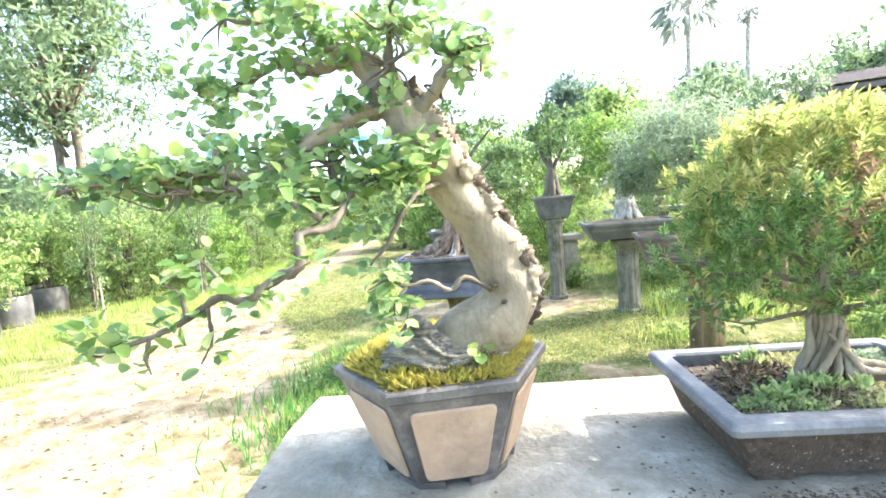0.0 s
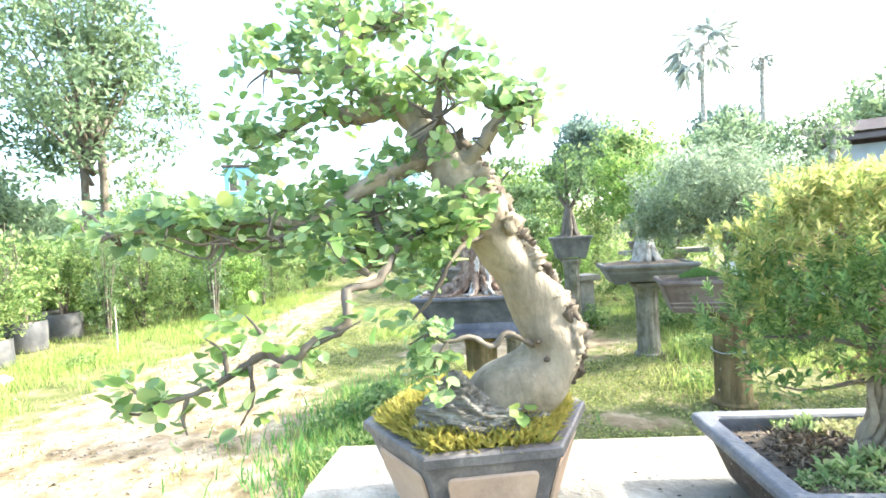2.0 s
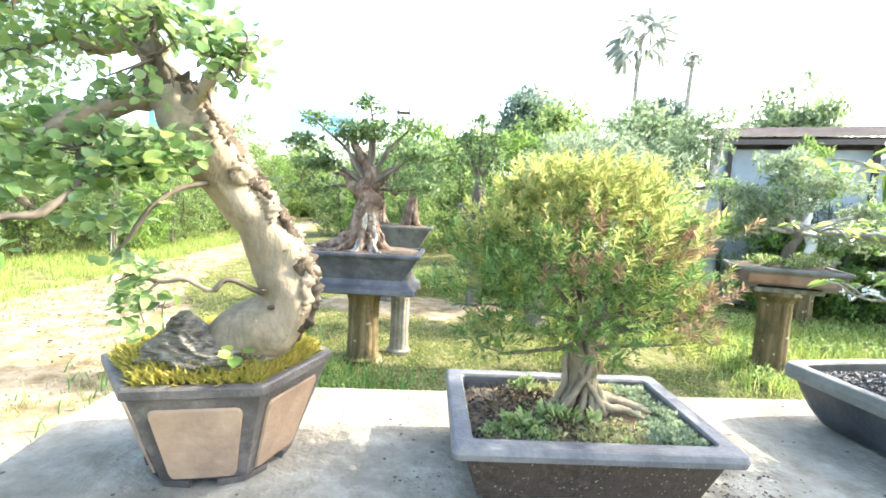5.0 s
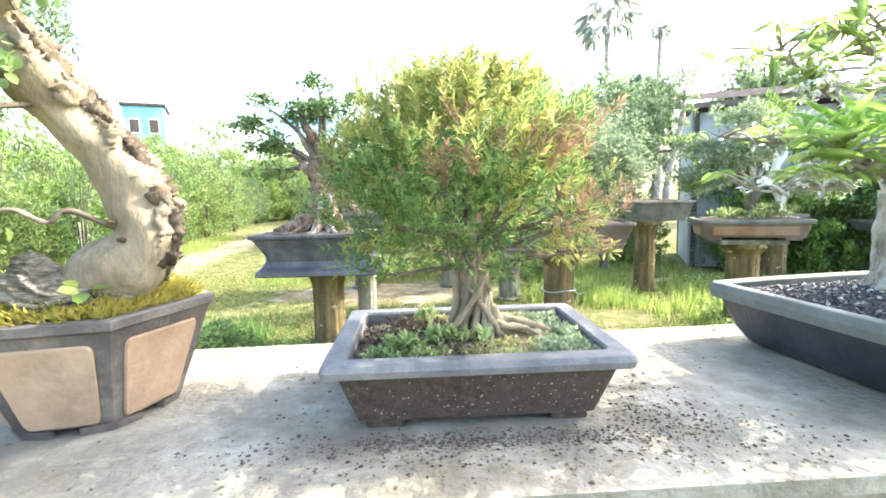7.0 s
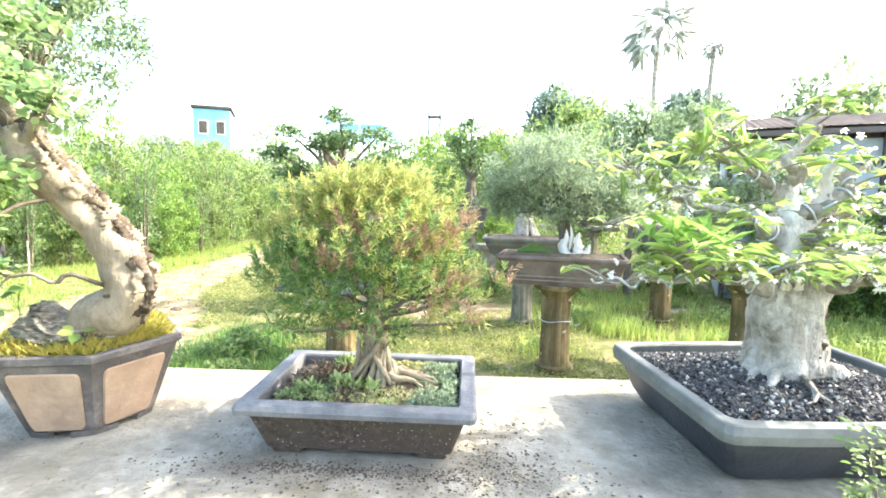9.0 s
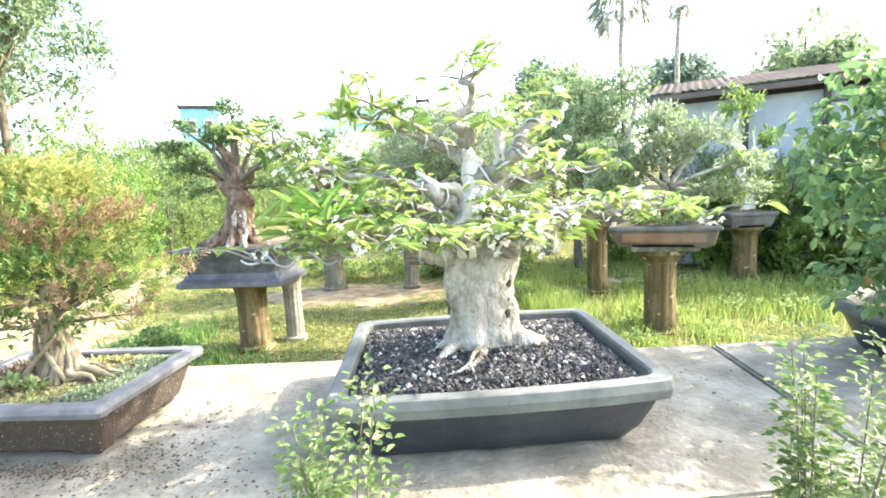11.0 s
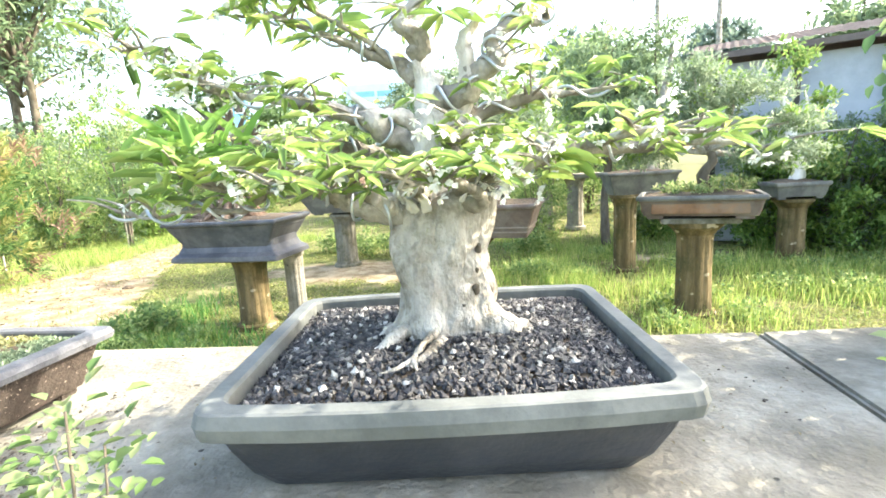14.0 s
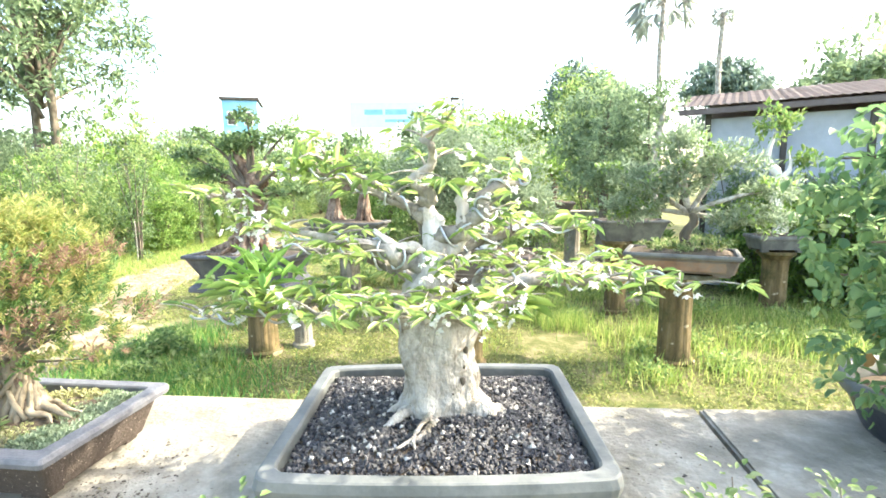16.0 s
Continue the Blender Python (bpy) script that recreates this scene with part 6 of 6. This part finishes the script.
# ---- nursery plants and hedge along the track ----
def shrub(name, h, w, leaf_mat, n, leaf, label, bag=None, group="nursery shrubs"):
    t = thing(name, (0, 0, 0), 0, label, "shrub", group)
    z0 = 0.0
    if bag:
        r, bh = bag
        rings = [[(p[0] * (1 + .05 * math.sin(5 * i + k)), p[1] * (1 + .05 * math.cos(3 * i + k)), p[2]) for i, p in enumerate(poly_ring(16, r * q, z))] for k, (q, z) in enumerate(((.95, 0), (1.0, .03), (1.03, bh * .5), (1.0, bh * .9), (.97, bh)))]
        lofted("bag", rings, M_BAG, t, "black plastic grow bag", smooth=True)
        lofted("soil", [poly_ring(16, r * .96, bh - .025), poly_ring(16, r * .5, bh - .01)], M_SOIL, t, top=True)
        z0 = bh - .03
    sp = []
    for k in range(7):
        a = rng.uniform(0, 2 * math.pi)
        s = rng.uniform(.2, .9) * w * .6
        sp.append(([(.02 * math.cos(a), .02 * math.sin(a), z0), (s * .4 * math.cos(a), s * .4 * math.sin(a), z0 + (h - z0) * .45), (s * math.cos(a), s * math.sin(a), z0 + (h - z0) * rng.uniform(.75, .98))], [.016, .011, .004]))
    limbs("stem", sp, M_BARK_GREY, t, "", 6, .2)
    mid = z0 + (h - z0) * .53
    cl = scatter_clumps((0, 0, mid), (w * .52, w * .52, (h - z0) * .52), int(n * 1.15), .105, 30, .8, .5)
    if not bag:      # leafy down to the ground
        cl += scatter_clumps((0, 0, h * .2), (w * .5, w * .5, h * .22), int(n * .45), .10, 26, .8, .5)
    P, D = clumps(cl, .6, .5, .6)
    leaves("foliage", P, D, leaf * .8, leaf * .36, leaf_mat, t)
    return t


def place(ob, x, y, rz=0.0, s=1.0):
    ob.matrix_world = pose(x, y, ground_height(x, y) - .01, 0, 0, rz) @ Matrix.Scale(s, 4)


bagged = shrub("bagged_shrub", 1.35, .8, L_HEDGE, 62, .07, "leafy shrub in a black grow bag", (.19, .33))
place(bagged, -6.45, 4.5, 0, 1.6)
bag_lime = shrub("bagged_shrub", 1.2, .7, L_LIME, 52, .075, "yellow-green shrub in a black grow bag", (.19, .33))
place(bag_lime, -6.3, 3.3, 0, 1.5)
bush = shrub("hedge_bush", 1.7, 1.5, L_HEDGE, 130, .07, "dense green bush beside the track", None, "hedge bushes")
place(bush, -7.19, 8.77, 0, 1.37)
bush_lime = shrub("hedge_bush", 1.55, 1.4, L_LIME, 110, .08, "light green bush beside the track", None, "hedge bushes")
place(bush_lime, -7.05, 11.55, 0, 1.49)


bush_dark = shrub("hedge_bush", 2.0, 1.1, L_TREE, 110, .065, "tall grey-green bush beside the track", None, "hedge bushes")
place(bush_dark, -8.23, 9.99, 0, 1.42)
bush_thin = shrub("hedge_bush", 1.7, .6, L_FICUS, 46, .05, "thin upright dark green bush beside the track", None, "hedge bushes")
place(bush_thin, -5.58, 8.77, 0, 1.37)


def again(ob, x, y, rz, s):
    s *= rng.uniform(.85, 1.1) if y < 8 else rng.uniform(.72, 1.28)
    copy_thing(ob, pose(x, y, ground_height(x, y) - .01, 0, 0, rz)).scale = (s, s, s * rng.uniform(.85, 1.15))


for x, y, ob in ((-7.0, 5.6, bagged), (-7.5, 6.6, bagged), (-7.35, 4.3, bag_lime), (-8.0, 7.8, bagged), (-8.0, 5.3, bagged), (-8.5, 6.6, bag_lime), (-7.2, 3.0, bag_lime), (-8.6, 4.2, bagged), (-9.3, 5.6, bag_lime), (-9.0, 8.4, bag_lime)):
    again(ob, x, y, rng.uniform(0, 360), rng.uniform(1.35, 1.7))
for x, y, ob, s in ((-11.11, 8.01, bush, 1.27), (-9.34, 10.2, bush_lime, 1.50), (-6.94, 14.33, bush, 1.54), (-9.39, 13.52, bush, 1.74), (-7.51, 18.3, bush_lime, 1.71), (-9.83, 17.96, bush, 2.05), (-9.01, 24.6, bush, 2.08), (-12.2, 23.7, bush_lime, 2.45), (-14.25, 10.64, bush, 1.60),
                    (-14.37, 15.75, bush_lime, 2.02), (-14.6, 7.47, bush_lime, 1.31), (-10.18, 27.48, bush, 2.42), (-15.71, 26.84, bush, 2.64), (-7.13, 29.24, bush_lime, 2.19), (-20.56, 12.5, bush, 1.84), (-22.49, 20.07, bush_lime, 2.25), (-2.51, 15.75, bush, 1.26), (-1.19, 13.01, bush_lime, 1.25),
                    (-0.06, 11.55, bush, 1.19), (-2.68, 24.15, bush, 1.86), (-0.08, 16.98, bush_lime, 1.74), (1.16, 13.01, bush, 1.40), (2.19, 14.6, bush_lime, 1.63), (2.48, 9.37, bush, 0.84), (1.62, 9.99, bush_lime, 0.85), (4.22, 11.55, bush, 1.49), (4.43, 7.44, bush_lime, 0.78),
                    (5.83, 6.99, bush, 0.84), (3.89, 16.98, bush, 2.26), (0.47, 24.92, bush, 2.70), (-5.2, 33.24, bush, 2.90), (-1.22, 30.04, bush_lime, 3.16), (2.87, 26.84, bush, 3.25), (-5.92, 9.99, bush_lime, 1.07),
                    (-6, 12.26, bush, 1.22), (-7.84, 12.5, bush_lime, 1.54), (-6.48, 16.05, bush, 1.36), (-8.25, 15.75, bush, 1.68), (-7.27, 20.82, bush, 1.63), (-9.42, 21.21, bush, 2.12), (-8.05, 25.56, bush_lime, 1.96), (-7.36, 27.16, bush, 2.03), (-12.66, 19.34, bush, 2.21),
                    (-11.9, 14.05, bush_lime, 1.77), (-13.25, 25.88, bush, 2.67), (-18.9, 24.92, bush, 2.70), (-9.86, 8.97, bush, 1.24), (-13.41, 9.37, bush_lime, 1.26), (-11.17, 11.55, bush_dark, 1.49), (-7.32, 17.3, bush_dark, 1.49), (-9.77, 19.7, bush_dark, 1.95), (-16.12, 13.52, bush_dark, 1.74),
                    (-7.56, 24.15, bush_dark, 1.86), (-18.5, 17.63, bush_dark, 2.12), (-6.72, 28.28, bush_dark, 2.01), (-14.41, 22.84, bush_dark, 2.20), (-5.71, 11.09, bush_thin, 1.25), (-5.99, 13.26, bush_thin, 1.57), (-6.56, 18.64, bush_thin, 1.63), (-6.31, 10.64, bush_thin, 1.60), (-6.98, 7.65, bush_thin, 1.19),
                    (-9.78, 8.2, bush_thin, 1.48), (-1.03, 16.36, bush_dark, 1.37), (1.42, 18.99, bush_dark, 1.65), (-4.23, 26.2, bush_dark, 1.64), (-19.79, 8.2, bush, 1.48), (-26.05, 12.5, bush_lime, 2.00), (5.51, 6.32, bush_lime, 0.67)):
    again(ob, x, y, rng.uniform(0, 360), s)

for x, y, ob, k in ((5.5, 6.15, bush_lime, .85), (6.2, 5.9, bush_lime, .9), (6.9, 5.55, bush, .8), (7.6, 5.2, bush_lime, .9), (5.35, 6.45, bush_dark, .92), (6.05, 6.05, bush_dark, .98), (6.75, 5.75, bush_dark, .9), (7.5, 5.35, bush_dark, .98), (7.2, 5.6, bush_lime, 1.0), (4.2, 7.6, bush_dark, .95), (2.6, 7.4, bush, .75)):
    again(ob, x, y, rng.uniform(0, 360), k)


# a spiky young palm at the edge of the nursery plants
def young_palm(at, h):
    t = thing("young_palm", (*at, ground_height(*at)), 0, "young fan-leaved palm in a grow bag", "palm", "nursery shrubs")
    lofted("bag", [poly_ring(16, .14, 0), poly_ring(16, .15, .15), poly_ring(16, .14, .28)], M_BAG, t, "black plastic grow bag", True, True)
    P, D = [], []
    sp = []
    for k in range(13):
        a = 2.4 * k
        e = rng.uniform(.3, 1.25)
        d = np.array((math.cos(a) * math.cos(e), math.sin(a) * math.cos(e), math.sin(e)))
        p0 = np.array((0, 0, .25))
        tip = p0 + d * h * .75
        sp.append(([tuple(p0), tuple((p0 + tip) / 2), tuple(tip)], [.008, .006, .004]))
        for j in range(11):
            q = rng.normal(0, .45, 3)
            P.append(tip)
            D.append(d + q - (0, 0, .2))
    limbs("stem", sp, L_LIME, t, "", 5, .1)
    leaves("fronds", P, D, .28, .022, L_LIME, t, "", droop=.4)


young_palm((-6.6, 2.6), 1.5)
young_palm((-7.6, 3.6), 1.7)


# ---- trees ----
def tree(name, at, h, crown_at, crown_r, leaf_mat, leaf, n, per, label, trunk_r=.14, limbs_n=9, clump=.45, bark=None, group="", forks=1, gaps=-.25):
    t = thing(name, (*at, ground_height(*at) - .02), 0, label, "tree", group)
    bark = bark or M_BARK_GREY
    c, r = np.array(crown_at), np.array(crown_r)
    sp = []
    for f in range(forks):
        o = (f - (forks - 1) / 2) * .5
        sp.append(([(o * .3, 0, 0), (o, .05, h * .22), (o * 1.2 + .05, 0, h * .45), (c[0] * .8 + o, c[1] * .5, c[2] - r[2] * .2), (c[0] + o, c[1], c[2] + r[2] * .7)], [trunk_r, trunk_r * .8, trunk_r * .65, trunk_r * .4, trunk_r * .1]))
    limbs("trunk", sp, bark, t, "", 10, .3, .06)
    centres, _ = in_clump(c, r, n, .55)
    centres = centres[[noise.noise(Vector(q) * (2.6 / r[0]) + Vector((at[0], 0, 0))) > gaps for q in centres]]
    sp = []
    for q in centres[:limbs_n]:
        b = np.array((c[0] * .5, c[1] * .5, h * rng.uniform(.35, .6)))
        sp.append(([tuple(b), tuple((b + q) / 2 + (0, 0, .1)), tuple(q)], [trunk_r * .42, trunk_r * .25, trunk_r * .06]))
    limbs("limb", sp, bark, t, "", 7, .25)
    P, D = clumps([(q, np.array((1, 1, .75)) * clump * rng.uniform(.6, 1.3), per) for q in centres], .5, .1, .8)
    leaves("crown", P, D, leaf, leaf * .42, leaf_mat, t)
    return t


tree("tall_tree", (-11.2, 12.3), 10.2, (.0, 0, 6.5), (3.9, 2.6, 3.8), L_TREE, .19, 400, 60, "tall airy tree with grey-green leaves behind the hedge", .16, 34, .62, forks=2, gaps=-.02)
tree("tall_tree", (-19.5, 13.8), 7.2, (0, 0, 4.6), (1.8, 1.4, 2.2), L_DARK, .26, 70, 46, "dark slender tree beyond the nursery", .16, 8, .6)
tree("tall_tree", (-15.2, 13.4), 5.2, (0, 0, 3.2), (2.2, 1.6, 1.6), L_TREE, .24, 70, 40, "low spreading tree beyond the nursery", .16, 8, .6)
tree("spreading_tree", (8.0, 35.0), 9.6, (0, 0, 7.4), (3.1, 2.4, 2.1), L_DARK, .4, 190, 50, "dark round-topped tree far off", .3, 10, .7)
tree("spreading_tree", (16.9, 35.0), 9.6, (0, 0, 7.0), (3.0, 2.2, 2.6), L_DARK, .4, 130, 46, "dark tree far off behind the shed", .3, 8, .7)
tree("spreading_tree", (13.5, 17.0), 6.4, (0, 0, 4.7), (2.2, 1.6, 1.6), L_TREE, .26, 110, 40, "green tree behind the shed", .2, 8, .5)
tree("spreading_tree", (4.7, 15.5), 5.0, (0, 0, 3.5), (1.9, 1.5, 1.5), L_HEDGE, .2, 120, 40, "light green tree behind the bonsai rows", .15, 8, .45)
tree("spreading_tree", (3.6, 6.9), 3.1, (0, 0, 2.15), (.82, .6, .95), L_TREE, .085, 150, 46, "dense blue-green tree behind the pedestal rows", .07, 9, .24)
tree("spreading_tree", (2.2, 17.5), 4.4, (0, 0, 3.1), (1.9, 1.4, 1.3), L_LIME, .2, 100, 40, "yellow-green tree behind the bonsai rows", .15, 8, .45)
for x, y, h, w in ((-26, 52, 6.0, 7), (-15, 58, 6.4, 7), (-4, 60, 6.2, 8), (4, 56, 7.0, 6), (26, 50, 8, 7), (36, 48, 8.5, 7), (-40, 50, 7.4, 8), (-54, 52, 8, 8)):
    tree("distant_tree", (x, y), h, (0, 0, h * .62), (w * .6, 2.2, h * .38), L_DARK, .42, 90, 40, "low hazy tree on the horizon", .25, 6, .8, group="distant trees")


def palm(at, h, r, label):
    t = thing("fan_palm", (*at, 0), 0, label, "palm", "distant palms")
    # trunk and stalks take pale bark, again haze given as colour
    limbs("trunk", [([(0, 0, 0), (.1, 0, h * .4), (.0, 0, h * .75), (.05, 0, h)], [.11, .085, .07, .065])], M_BARK_PALE, t, "", 9, .1)
    P, D, sp = [], [], []
    for k in range(24):
        a, e = k * 2.4, rng.uniform(-1.0, 1.2)
        d = np.array((math.cos(a) * math.cos(e), math.sin(a) * math.cos(e), math.sin(e)))
        p0 = np.array((.05, 0, h))
        tip = p0 + d * r * .6
        sp.append(([tuple(p0), tuple((p0 + tip) / 2 + (0, 0, .08)), tuple(tip)], [.014, .010, .006]))
        for j in range(8):
            P.append(tip)
            D.append(d + rng.normal(0, .55, 3) - (0, 0, .25))
    limbs("stalk", sp, M_BARK_PALE, t, "", 5, .1)
    leaves("fronds", P, D, r * .5, r * .026, L_PALM, t, "", droop=.6)


palm((6.6, 14.5), 6.5, 1.0, "tall fan palm standing behind the bonsai rows")
palm((8.1, 14.2), 6.0, .32, "small-headed palm standing behind the shed")


# ---- shed ----
def shed():
    t = thing("open_shed", (5.0, 6.95, 0), -24, "low shed with brown roof and white wall boards", "shed")
    x0, x1, yb = -.32, 7.2, 1.9
    bm = bmesh.new()
    xs = np.linspace(x0, x1, 146)
    rows = [[bm.verts.new((x, y, z + (.007 if i % 2 else -.007))) for i, x in enumerate(xs)] for y, z in ((-.22, 2.56), (yb, 3.02))]
    for i in range(145):
        bm.faces.new((rows[0][i], rows[0][i + 1], rows[1][i + 1], rows[1][i]))
    bmesh.ops.solidify(bm, geom=bm.faces[:], thickness=.02)
    part("roof", bm, M_ROOF, t, "brown corrugated roof sheet")
    part("fascia", boxed((x1 - x0, .03, .08), ((x0 + x1) / 2, -.19, 2.445), 0, .005), M_ROOF, t)
    for k in range(8):
        x = .05 + .90 * k
        part("wall_board", boxed((.86, .04, 2.40), (x + .45, .05, .0), 0, .006), M_WALL, t)
        part("post", boxed((.07, .07, 2.54), (x, -.01, 0), 0, .005), M_POST, t)
    part("side_wall", boxed((.05, 1.6, 2.45), (.02, .90, 0), 0, .006), M_WALL, t)
    part("back_wall", boxed((x1 - x0 - .3, .08, 2.82), ((x0 + x1) / 2 + .15, 1.78, 0)), M_ROOF, t)
    return t


shed()

# ---- far buildings ----
h = thing("blue_house", (-35.0, 64.0, 0), 22, "small far house with a bright blue upper wall", "house")
h.scale = (2.6, 2.6, 3.0)
part("wall", boxed((3.6, 3.0, 2.6), (0, 0, 0), 0, .03), M_WALL, h)
part("upper_wall", boxed((1.7, 2.4, 1.7), (.4, 0, 2.6), 0, .03), M_BLUE, h, "blue painted upper wall")
part("roof", boxed((1.9, 2.6, .12), (.4, 0, 4.3), 0, .02), M_POST, h)
part("lean_to_roof", boxed((2.2, 2.6, .10), (-1.6, 0, 2.6), 0, .02), M_ROOF, h)
for x in (.0, .8):
    w = part("window", boxed((.45, .05, .6), (x, -1.2, 3.2), 0, .01), M_WHITEP, h)
    part("pane", boxed((.37, .02, .52), (x, -1.228, 3.24), 0, .005), M_POST, w, "dark window pane")
s = thing("billboard", (-14.7, 70, 0), 8, "pale blue billboard on two posts far off", "billboard")
s.scale = (1.65, 1.65, 1.95)
board = part("board", boxed((6.6, .12, 1.9), (0, 0, 5.0), 0, .03), M_PALEBLUE, s)
for x in (-2.4, 2.4):
    part("post", boxed((.16, .16, 5.0), (x, .05, 0), 0, .01), M_POST, s)
for x, wd in ((-1.2, 1.6), (.8, 1.9)):
    part("lettering_bar", boxed((wd, .02, .38), (x, -.075, 5.95), 0, 0), M_BLUE, board, "blue bar of lettering")
part("lettering_bar", boxed((2.2, .02, .2), (.9, -.075, 5.4), 0, 0), M_BLUE, board, "blue bar of lettering")
f = thing("scaffold_tower", (-3.4, 60, 0), 0, "thin steel tower frame far off", "tower")
f.scale = (1.4, 1.4, 1.9)
for sx in (-.5, .5):
    for sy in (-.4, .4):
        part("post", boxed((.08, .08, 6.6), (sx, sy, 0)), M_POST, f)
for zz in (2.2, 4.2, 6.2):
    part("deck", boxed((1.2, .95, .07), (0, 0, zz)), M_POST, f)

# ---- clutter ----
w = thing("white_sack", (-6.0, 4.6, ground_height(-6.0, 4.6)), 20, "crumpled white plastic sack on the verge", "sack")
bm = bmesh.new()
bmesh.ops.create_icosphere(bm, subdivisions=3, radius=1)
for v in bm.verts:
    d = v.co.copy()
    v.co = Vector((d.x * .26, d.y * .16, max(d.z, -.15) * .11 + .015)) * (1 + .55 * noise.noise(d * 2.2) + .2 * noise.noise(d * 6))
part("sack_body", bm, M_WHITEP, w, smooth=True)
c = thing("earth_clod", (-2.6, 5.1, ground_height(-2.6, 5.1)), 0, "dark dry earth clod on the sandy track", "clod")
bm = bmesh.new()
bmesh.ops.create_icosphere(bm, subdivisions=3, radius=1)
for v in bm.verts:
    d = v.co.copy()
    v.co = Vector((d.x * .07, d.y * .05, max(d.z, -.3) * .03 + .008)) * (1 + .4 * noise.noise(d * 2.2))
part("clod_body", bm, M_SOIL, c, smooth=True)
for x, y, hh in ((-5.6, 6.2, .75), (-5.5, 8.6, .9), (-6.9, 3.9, 1.3)):
    p = thing("stake", (x, y, ground_height(x, y) - .02), 0, "thin pale wooden stake beside the shrubs", "stake", "stakes")
    limbs("stick", [([(0, 0, 0), (.01, 0, hh * .5), (0, .01, hh)], [.012, .011, .010])], M_BARK_PALE, p, "", 7, .1)
